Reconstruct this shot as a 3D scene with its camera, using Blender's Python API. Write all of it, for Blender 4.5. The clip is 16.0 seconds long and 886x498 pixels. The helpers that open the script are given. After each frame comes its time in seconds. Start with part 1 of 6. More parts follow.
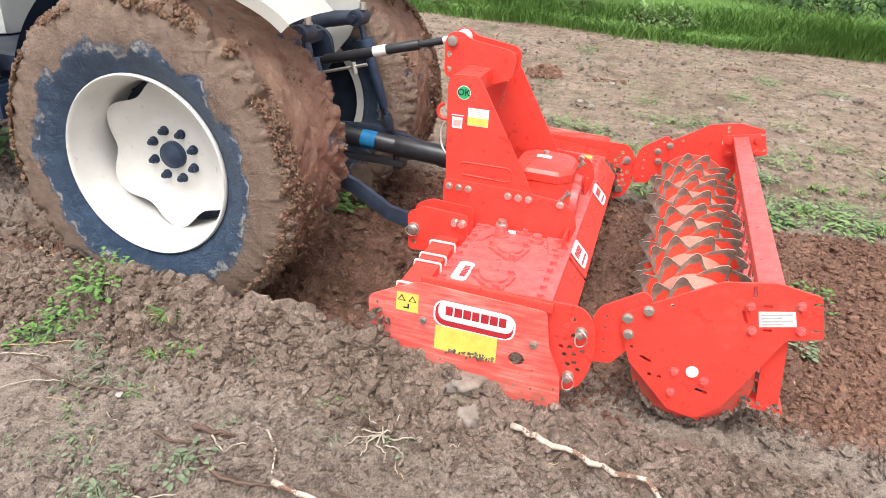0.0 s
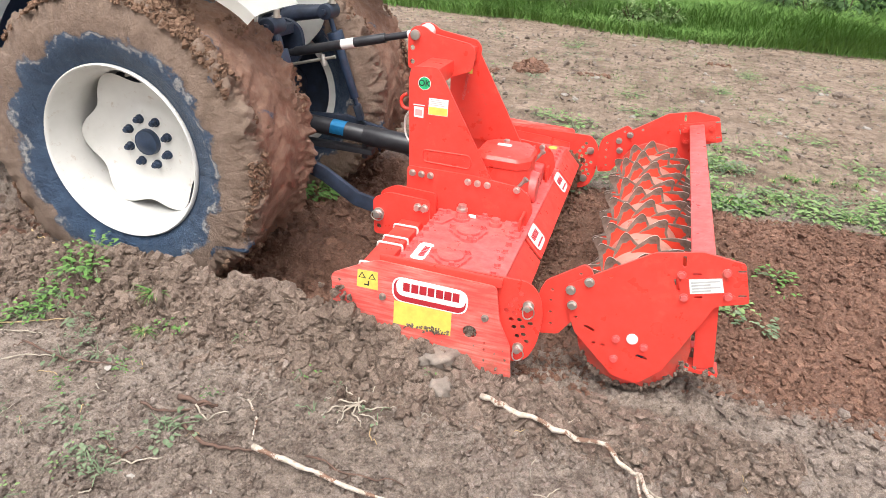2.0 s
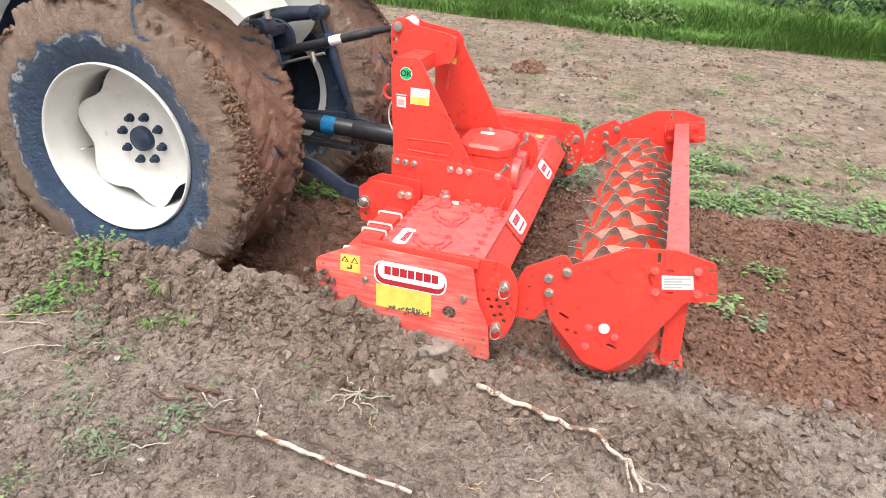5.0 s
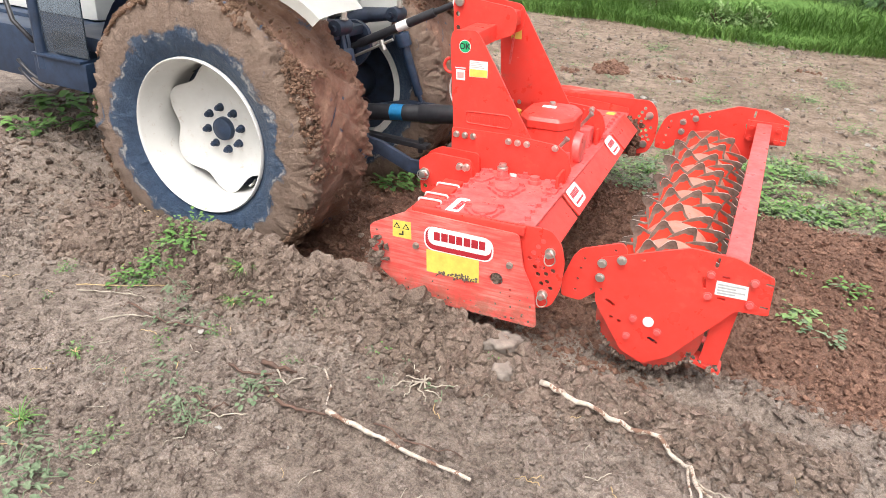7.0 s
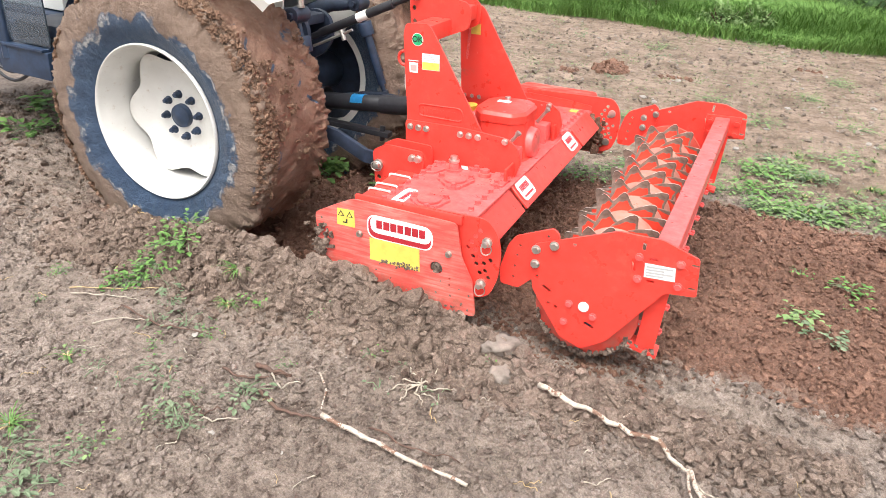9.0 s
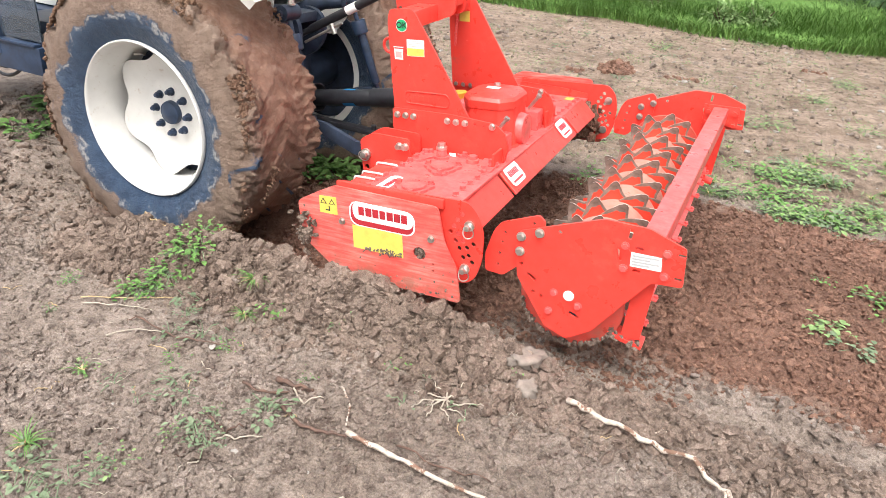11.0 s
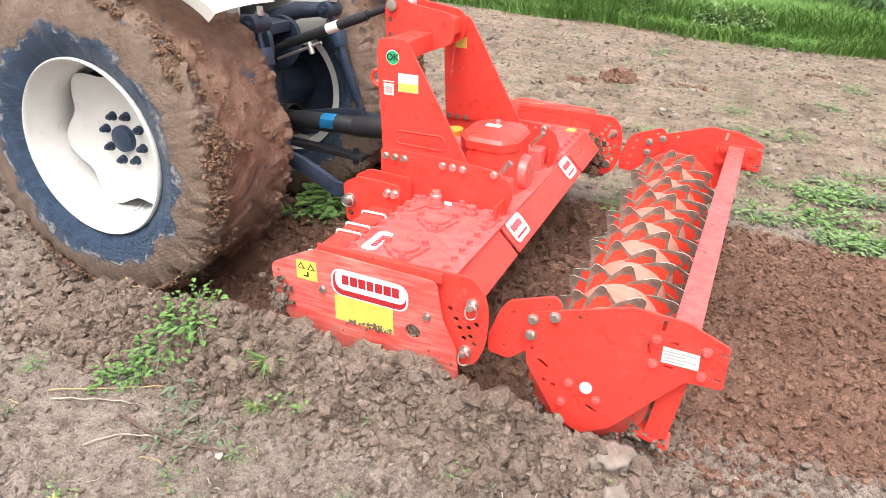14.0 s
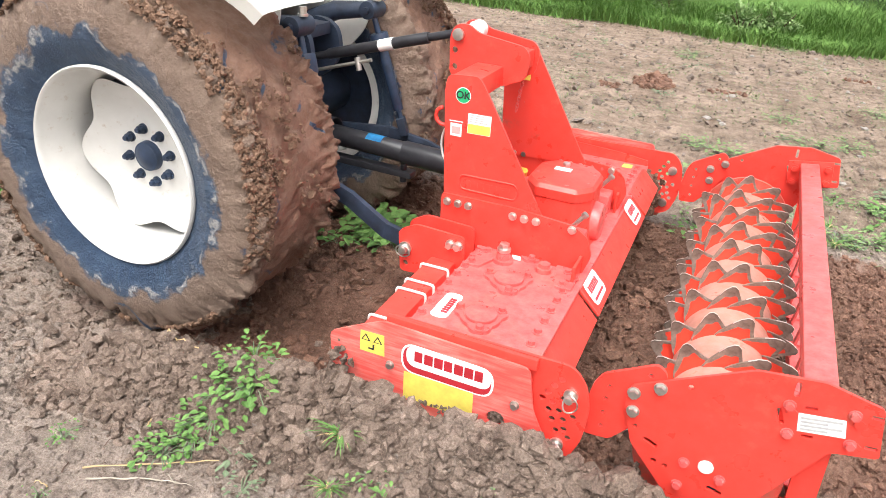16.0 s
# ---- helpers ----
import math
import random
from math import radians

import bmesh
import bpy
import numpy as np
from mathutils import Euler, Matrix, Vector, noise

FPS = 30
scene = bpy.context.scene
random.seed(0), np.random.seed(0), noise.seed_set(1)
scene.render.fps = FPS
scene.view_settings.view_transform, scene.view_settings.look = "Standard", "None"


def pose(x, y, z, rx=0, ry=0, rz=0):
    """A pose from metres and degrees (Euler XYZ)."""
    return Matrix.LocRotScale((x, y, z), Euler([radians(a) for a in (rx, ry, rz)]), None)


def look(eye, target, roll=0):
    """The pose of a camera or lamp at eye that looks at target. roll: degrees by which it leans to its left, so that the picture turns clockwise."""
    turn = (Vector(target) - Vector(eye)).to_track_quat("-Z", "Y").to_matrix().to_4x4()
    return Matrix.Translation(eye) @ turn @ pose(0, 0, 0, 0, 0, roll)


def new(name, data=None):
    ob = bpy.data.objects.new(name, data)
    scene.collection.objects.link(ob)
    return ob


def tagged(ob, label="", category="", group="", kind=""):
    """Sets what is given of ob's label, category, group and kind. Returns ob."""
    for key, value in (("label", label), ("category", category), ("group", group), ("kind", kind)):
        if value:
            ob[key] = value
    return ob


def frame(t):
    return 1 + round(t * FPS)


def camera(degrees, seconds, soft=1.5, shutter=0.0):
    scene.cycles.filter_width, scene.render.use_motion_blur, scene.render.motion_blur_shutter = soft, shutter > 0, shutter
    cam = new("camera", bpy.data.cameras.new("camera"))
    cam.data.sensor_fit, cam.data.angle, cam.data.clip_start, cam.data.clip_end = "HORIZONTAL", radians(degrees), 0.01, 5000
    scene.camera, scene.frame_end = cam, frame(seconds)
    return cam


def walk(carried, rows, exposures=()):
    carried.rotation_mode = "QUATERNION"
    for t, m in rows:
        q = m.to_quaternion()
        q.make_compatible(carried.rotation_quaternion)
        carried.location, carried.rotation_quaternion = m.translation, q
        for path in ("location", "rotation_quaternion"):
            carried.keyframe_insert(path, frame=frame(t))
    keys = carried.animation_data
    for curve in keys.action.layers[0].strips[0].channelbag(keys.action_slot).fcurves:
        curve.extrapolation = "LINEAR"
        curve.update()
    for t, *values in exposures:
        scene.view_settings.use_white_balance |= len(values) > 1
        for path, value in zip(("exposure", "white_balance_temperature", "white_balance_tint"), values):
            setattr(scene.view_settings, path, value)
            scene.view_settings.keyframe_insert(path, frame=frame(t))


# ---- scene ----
cam = camera(65.0, 16.0, soft=0.85, shutter=0.0)
CAM_ROWS = [
    (0, 0.430, -3.178, 1.687, 63.44, -3.80, 17.79),
    (0.5, 0.509, -3.258, 1.697, 63.25, -3.86, 17.75),
    (1, 0.531, -3.286, 1.696, 63.19, -3.97, 17.56),
    (1.5, 0.540, -3.287, 1.696, 63.21, -3.97, 17.50),
    (2, 0.553, -3.292, 1.692, 63.24, -3.93, 17.41),
    (2.5, 0.577, -3.317, 1.697, 63.21, -4.13, 17.31),
    (3, 0.544, -3.323, 1.683, 63.27, -3.97, 17.24),
    (3.5, 0.587, -3.365, 1.715, 63.35, -4.00, 17.16),
    (6, 0.586, -3.396, 1.717, 62.96, -4.18, 18.45),
    (6.5, 0.594, -3.429, 1.735, 62.52, -4.20, 24.01),
    (7, 0.600, -3.434, 1.732, 62.57, -4.15, 23.99),
    (7.5, 0.607, -3.432, 1.729, 62.66, -4.10, 23.98),
    (8, 0.609, -3.425, 1.726, 62.65, -4.05, 24.01),
    (8.5, 0.606, -3.407, 1.720, 62.64, -3.97, 24.02),
    (11, 0.450, -3.367, 1.729, 62.34, -4.36, 23.51),
    (11.5, 0.253, -3.329, 1.720, 62.38, -4.42, 23.36),
    (12, 0.165, -3.312, 1.712, 62.56, -4.23, 22.87),
    (12.5, 0.117, -3.305, 1.706, 62.71, -4.35, 20.94),
    (13, 0.064, -3.263, 1.695, 62.58, -4.29, 20.87),
    (13.5, -0.009, -3.091, 1.659, 62.36, -4.23, 20.77),
    (14, -0.047, -2.941, 1.683, 62.58, -4.21, 20.65),
    (14.5, -0.130, -2.844, 1.673, 62.50, -4.32, 20.56),
    (15, -0.293, -2.795, 1.665, 62.56, -4.50, 20.37),
    (15.5, -0.394, -2.766, 1.654, 62.69, -4.31, 20.34),
    (16, -0.492, -2.684, 1.632, 62.49, -4.36, 20.20),
]
HARROW_ROWS = [
    (0, 0.000, 0.000, 0.390, 0.00, 0.00, -0.00),
    (0.5, -0.017, -0.005, 0.383, -0.17, -0.16, 0.16),
    (1, -0.034, 0.003, 0.376, -0.19, -0.18, 0.21),
    (1.5, -0.058, 0.007, 0.373, -0.22, -0.09, 0.32),
    (2, -0.072, 0.007, 0.370, -0.21, -0.15, 0.35),
    (2.5, -0.071, 0.002, 0.368, -0.37, -0.30, 0.44),
    (3, -0.093, 0.008, 0.364, -0.30, -0.32, 0.28),
    (3.5, -0.109, 0.008, 0.363, -0.39, -0.24, 0.38),
    (6, -0.171, 0.002, 0.446, 1.05, -1.43, -0.01),
    (6.5, -0.186, 0.017, 0.437, 1.25, -1.51, -0.41),
    (7, -0.236, 0.009, 0.539, 1.86, -3.41, -0.79),
    (7.5, -0.324, 0.004, 0.565, 1.75, -3.68, -0.84),
    (8, -0.388, 0.000, 0.569, 1.85, -3.63, -0.96),
    (8.5, -0.435, 0.002, 0.516, 1.25, -2.13, -0.96),
    (11, -0.631, -0.008, 0.593, 1.64, -4.41, -2.45),
    (11.5, -0.696, 0.023, 0.494, 1.02, -2.30, -2.78),
    (12, -0.718, 0.036, 0.451, 0.93, -1.60, -2.99),
    (12.5, -0.727, 0.036, 0.430, 1.16, -1.32, -2.96),
    (13, -0.744, 0.018, 0.511, 1.89, -2.85, -3.28),
    (13.5, -0.797, 0.024, 0.514, 1.75, -2.49, -3.66),
    (14, -0.831, 0.035, 0.501, 1.51, -2.51, -3.81),
    (14.5, -0.839, 0.038, 0.454, 1.16, -1.75, -3.79),
    (15, -0.851, 0.042, 0.415, 1.01, -1.14, -3.79),
    (15.5, -0.860, 0.042, 0.398, 0.85, -0.93, -3.86),
    (16, -0.874, 0.043, 0.395, 0.88, -0.83, -3.88),
]
ROLLER_SWING = [
    (0, 0.0), (0.5, -0.6), (1, -0.6), (1.5, -1.0), (2, -1.1), (2.5, -1.2), (3, -1.2), (3.5, -1.4), (6, 6.8), (6.5, 6.5), (7, 14.0), (7.5, 13.8), (8, 13.8), (8.5, 11.3), (11, 14.2), (11.5, 13.9), (12, 10.3), (12.5, 7.8), (13, 14.3), (13.5, 13.9), (14, 14.6), (14.5, 11.4), (15, 7.2), (15.5, 5.3), (16, 4.8)
]
PIVOT = (0.147, -0.170)      # x and z of the roller arm's pivot on the harrow
AXLE = (0.745, 0.015, -0.135)  # middle of the packer drum at rest, in the harrow's space
EXPOSURES = [(0, 0.85), (6.0, 0.84), (8.0, 0.86), (8.6, 1.0), (10.5, 1.02), (16, 1.05)]
walk(cam, [(t, pose(x, y, z, rx, ry, rz)) for t, x, y, z, rx, ry, rz in CAM_ROWS], EXPOSURES)

# ---- light: a bright overcast sky ----
world = bpy.data.worlds.new("world")
scene.world = world
world.use_nodes = True
wn = world.node_tree.nodes
sky = wn.new("ShaderNodeTexSky")
sky.sky_type, sky.sun_disc = "NISHITA", False
sky.sun_elevation, sky.sun_rotation = radians(58), radians(160)
sky.air_density, sky.dust_density, sky.ozone_density = 1.0, 6.0, 0.6
hsv = wn.new("ShaderNodeHueSaturation")
hsv.inputs["Saturation"].default_value = 0.32
world.node_tree.links.new(sky.outputs["Color"], hsv.inputs["Color"])
world.node_tree.links.new(hsv.outputs["Color"], wn["Background"].inputs["Color"])
wn["Background"].inputs["Strength"].default_value = 0.15
sun_data = bpy.data.lights.new("sun", "SUN")
sun_data.energy, sun_data.angle, sun_data.color = 1.5, radians(35), (0.985, 0.98, 0.975)
sun = new("sun", sun_data)
sun.matrix_basis = look((-1.2, -2.6, 6.0), (0, 0, 0))


# ---- material helpers ----
class Mat:
    """A node material with short-hand calls."""

    def __init__(self, name):
        self.m = bpy.data.materials.new(name)
        self.m.use_nodes = True
        self.t = self.m.node_tree
        self.b = self.t.nodes["Principled BSDF"]
        self.tc = self.t.nodes.new("ShaderNodeTexCoord")
        self.space = "Object"

    def link(self, a, b):
        self.t.links.new(a, b)

    def noise(self, scale, detail=5, rough=0.6, dist=0.0):
        n = self.t.nodes.new("ShaderNodeTexNoise")
        n.inputs["Scale"].default_value, n.inputs["Detail"].default_value = scale, detail
        n.inputs["Roughness"].default_value, n.inputs["Distortion"].default_value = rough, dist
        self.link(self.tc.outputs[self.space], n.inputs["Vector"])
        return n.outputs["Fac"]

    def voronoi(self, scale, feature="F1"):
        n = self.t.nodes.new("ShaderNodeTexVoronoi")
        n.feature = feature
        n.inputs["Scale"].default_value = scale
        self.link(self.tc.outputs[self.space], n.inputs["Vector"])
        return n.outputs["Distance"]

    def ramp(self, fac, *stops):
        n = self.t.nodes.new("ShaderNodeValToRGB")
        e = n.color_ramp.elements
        while len(e) < len(stops):
            e.new(0.5)
        for el, (p, c) in zip(e, stops):
            el.position = p
            el.color = (*c, 1) if isinstance(c, tuple) else (c, c, c, 1)
        self.link(fac, n.inputs["Fac"])
        return n.outputs["Color"]

    def mix(self, fac, a, b, kind="MIX"):
        n = self.t.nodes.new("ShaderNodeMix")
        n.data_type, n.blend_type = "RGBA", kind
        for v, s in ((fac, n.inputs[0]), (a, n.inputs[6]), (b, n.inputs[7])):
            if isinstance(v, bpy.types.NodeSocket):
                self.link(v, s)
            else:
                s.default_value = (*v, 1) if isinstance(v, tuple) else (v, v, v, 1) if s.type == "RGBA" else v
        return n.outputs[2]

    def math(self, op, a, b=0.0, clamp=False):
        n = self.t.nodes.new("ShaderNodeMath")
        n.operation, n.use_clamp = op, clamp
        for v, s in ((a, n.inputs[0]), (b, n.inputs[1])):
            if isinstance(v, bpy.types.NodeSocket):
                self.link(v, s)
            else:
                s.default_value = v
        return n.outputs[0]

    def axis(self, name):
        n = self.t.nodes.new("ShaderNodeSeparateXYZ")
        self.link(self.tc.outputs[self.space], n.inputs[0])
        return n.outputs[name]

    def rand(self, island=False):
        if island:
            return self.t.nodes.new("ShaderNodeNewGeometry").outputs["Random Per Island"]
        return self.t.nodes.new("ShaderNodeObjectInfo").outputs["Random"]

    def bump(self, height, strength=0.3, distance=0.01):
        n = self.t.nodes.new("ShaderNodeBump")
        n.inputs["Strength"].default_value, n.inputs["Distance"].default_value = strength, distance
        self.link(height, n.inputs["Height"])
        self.link(n.outputs["Normal"], self.b.inputs["Normal"])

    def done(self, color=None, rough=None, metal=0.0, spec=0.5):
        for v, k in ((color, "Base Color"), (rough, "Roughness")):
            if v is None:
                continue
            if isinstance(v, bpy.types.NodeSocket):
                self.link(v, self.b.inputs[k])
            else:
                self.b.inputs[k].default_value = (*v, 1) if isinstance(v, tuple) else v
        self.b.inputs["Metallic"].default_value = metal
        self.b.inputs["Specular IOR Level"].default_value = spec
        return self.m


def soil_material(name, dry, wet, red, band=False):
    m = Mat(name)
    big, mid, fine = m.noise(1.1, 4), m.noise(11, 8, 0.72), m.noise(60, 6, 0.7)
    col = m.ramp(mid, (0.38, wet), (0.47, tuple(0.45 * a + 0.55 * b for a, b in zip(wet, dry))), (0.58, dry))
    col = m.mix(m.ramp(big, (0.35, 0.0), (0.65, 0.55)), col, m.ramp(fine, (0.35, tuple(v * 0.50 for v in dry)), (0.68, tuple(min(1, v * 1.28) for v in dry))))
    if band:
        # freshly turned moist earth in the worked strip
        x, y = m.axis("X"), m.axis("Y")
        wob = m.math("MULTIPLY", m.math("SUBTRACT", m.noise(2.2, 5), 0.5), 0.55)
        inside = m.math("SUBTRACT", 1.08, m.math("ABSOLUTE", m.math("ADD", m.math("SUBTRACT", y, 0.20), wob)))
        back = m.math("ADD", m.math("ADD", x, 3.0), m.math("MULTIPLY", wob, 1.5))
        f = m.math("MULTIPLY", m.math("MULTIPLY", inside, 6.0, True), m.math("MULTIPLY", back, 3.0, True), True)
        redc = m.ramp(mid, (0.3, tuple(v * 0.6 for v in red)), (0.65, red))
        col = m.mix(m.math("MULTIPLY", f, 0.85), col, redc)
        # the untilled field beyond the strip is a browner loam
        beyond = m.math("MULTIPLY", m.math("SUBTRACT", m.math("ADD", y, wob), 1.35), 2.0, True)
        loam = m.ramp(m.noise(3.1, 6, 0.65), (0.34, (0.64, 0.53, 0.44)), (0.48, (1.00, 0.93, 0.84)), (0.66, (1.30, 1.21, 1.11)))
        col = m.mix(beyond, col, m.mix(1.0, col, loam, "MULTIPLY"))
    else:
        col = m.mix(m.math("MULTIPLY", m.rand(True), 0.55), col, red)
        col = m.mix(m.ramp(m.rand(True), (0.5, 0.0), (0.95, 0.7)), col, tuple(v * 1.3 for v in dry))
    # fine crumbs: dry grey skins against damp brown earth
    grit = m.noise(170, 5, 0.75)
    col = m.mix(1.0, col, m.ramp(grit, (0.36, (0.70, 0.65, 0.62)), (0.5, (1.02, 1.01, 1.0)), (0.64, (1.36, 1.36, 1.36))), "MULTIPLY")
    damp = m.ramp(m.noise(0.8, 5, 0.6), (0.36, (0.76, 0.74, 0.72)), (0.62, (1.03, 1.03, 1.03)))
    col = m.mix(1.0, col, damp, "MULTIPLY")
    pale = m.ramp(m.noise(130, 3, 0.5), (0.70, 0.0), (0.76, 0.6))
    col = m.mix(pale, col, (0.42, 0.37, 0.31))
    h = m.math("ADD", m.math("MULTIPLY", m.noise(45, 8, 0.7), 1.0), m.math("MULTIPLY", m.voronoi(75), 0.4))
    h = m.math("ADD", h, m.math("MULTIPLY", m.noise(210, 4, 0.7), 0.15))
    m.bump(h, 0.75, 0.022)
    return m.done(col, m.ramp(fine, (0.3, 0.62), (0.7, 0.95)), spec=0.3)


DRY, WET, RED = (0.304, 0.252, 0.214), (0.105, 0.078, 0.064), (0.190, 0.094, 0.062)
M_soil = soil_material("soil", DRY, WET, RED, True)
M_clod = soil_material("clod", (0.262, 0.222, 0.194), (0.112, 0.082, 0.066), (0.165, 0.120, 0.094))
M_redclod = soil_material("red_clod", (0.214, 0.124, 0.088), (0.104, 0.054, 0.037), (0.160, 0.082, 0.055))
M_bankclod = soil_material("bank_clod", (0.242, 0.190, 0.157), (0.084, 0.058, 0.045), (0.152, 0.102, 0.076))


def red_paint(name, dirt=0.25, base=(0.81, 0.050, 0.034), dust=0.07):
    m = Mat(name)
    tone = m.ramp(m.noise(3, 4), (0.3, tuple(v * 0.86 for v in base)), (0.7, base))
    grime = m.ramp(m.noise(9, 8, 0.7), (0.60 - dirt * 0.35, 0.0), (0.86 - dirt * 0.2, 0.8))
    col = m.mix(grime, tone, (0.26, 0.13, 0.085))
    haze = m.ramp(m.noise(22, 6, 0.7), (0.30, 0.0), (0.80, dust))
    col = m.mix(haze, col, (0.66, 0.34, 0.32))
    m.bump(m.noise(160, 3), 0.08, 0.002)
    return m.done(col, m.ramp(m.noise(14, 5), (0.3, 0.24), (0.7, 0.46)))


M_red = red_paint("red_paint", 0.06)
# pinker copy: dust and the sky's sheen on top faces, put into the colour
M_red_dusty_sheen = red_paint("dusty_red_paint", 0.22, (0.77, 0.070, 0.066), 0.40)


def worn_red():
    # shield paint, scraped bare and muddy towards its lower edge
    m = Mat("scraped_red_paint")
    z = m.axis("Z")
    streak = m.t.nodes.new("ShaderNodeMapping")
    streak.inputs["Scale"].default_value = (3.0, 1.0, 30.0)
    m.link(m.tc.outputs["Object"], streak.inputs["Vector"])
    n = m.t.nodes.new("ShaderNodeTexNoise")
    n.inputs["Scale"].default_value, n.inputs["Detail"].default_value = 3.0, 6
    m.link(streak.outputs[0], n.inputs["Vector"])
    base = m.ramp(m.noise(4, 4), (0.3, (0.68, 0.055, 0.045)), (0.7, (0.78, 0.065, 0.052)))
    scuff = m.math("MULTIPLY", m.ramp(n.outputs["Fac"], (0.40, 0.12), (0.68, 0.62)), m.ramp(m.noise(6, 5), (0.36, 0.25), (0.62, 1.0)))
    col = m.mix(scuff, base, (0.74, 0.42, 0.36))
    low = m.math("MULTIPLY", m.math("SUBTRACT", -0.16, z), 5.0, True)
    mudf = m.math("MULTIPLY", m.ramp(m.noise(13, 7, 0.7), (0.40, 0.0), (0.58, 0.9)), low, True)
    col = m.mix(mudf, col, (0.20, 0.115, 0.072))
    m.bump(m.noise(60, 6), 0.15, 0.004)
    return m.done(col, 0.5)


M_shield = worn_red()


def plain(name, color, rough=0.5, metal=0.0, grain=40, amount=0.15, bump=0.08):
    m = Mat(name)
    col = m.ramp(m.noise(grain, 6, 0.65), (0.3, tuple(v * (1 - amount) for v in color)), (0.7, tuple(min(1, v * (1 + amount)) for v in color)))
    m.bump(m.noise(grain * 3, 4), bump, 0.002)
    return m.done(col, m.ramp(m.noise(grain * 0.5, 4), (0.3, rough * 0.85), (0.7, min(1, rough * 1.15))), metal)


M_steel = plain("worn_steel", (0.50, 0.47, 0.43), 0.38, 0.85)
M_bolt = plain("zinc_bolt", (0.62, 0.60, 0.56), 0.35, 0.9)
M_tip = plain("polished_tooth_edge", (0.215, 0.165, 0.135), 0.50, 0.2, 30, 0.5)
M_white = plain("white_sticker", (0.80, 0.79, 0.77), 0.4, 0, 60, 0.04)
M_yellow = plain("yellow_sticker", (0.72, 0.58, 0.11), 0.45, 0, 25, 0.14)
M_darkred = plain("crimson_print", (0.42, 0.02, 0.03), 0.45)
M_green = plain("green_sticker", (0.02, 0.42, 0.16), 0.4)
M_black = plain("black_print", (0.02, 0.02, 0.02), 0.5)
M_grey = plain("grey_print", (0.45, 0.45, 0.44), 0.5)
M_tie = plain("cable_tie", (0.72, 0.70, 0.66), 0.45)
M_navy = plain("navy_paint", (0.022, 0.038, 0.072), 0.40, 0.0, 18, 0.35)
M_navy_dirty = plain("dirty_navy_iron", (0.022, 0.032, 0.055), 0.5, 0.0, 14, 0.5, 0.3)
M_plastic = plain("black_guard_plastic", (0.022, 0.022, 0.026), 0.35, 0.0, 20, 0.4)
M_blue = plain("blue_tape", (0.03, 0.30, 0.62), 0.5)
M_wheelwhite = None
M_cabwhite = plain("cream_white_panel", (0.80, 0.80, 0.76), 0.45, 0, 10, 0.05)
M_greypanel = plain("grey_white_panel", (0.62, 0.63, 0.60), 0.5, 0, 6, 0.10)
M_brass = plain("yellow_plastic_tag", (0.62, 0.38, 0.05), 0.5)


def wheel_white():
    m = Mat("white_rim_paint")
    spot = m.ramp(m.noise(22, 7, 0.75), (0.585, 0.0), (0.70, 0.6))
    col = m.mix(spot, m.ramp(m.noise(5, 4), (0.3, (0.56, 0.55, 0.52)), (0.7, (0.66, 0.65, 0.62))), (0.40, 0.30, 0.22))
    return m.done(col, 0.42)


M_wheelwhite = wheel_white()


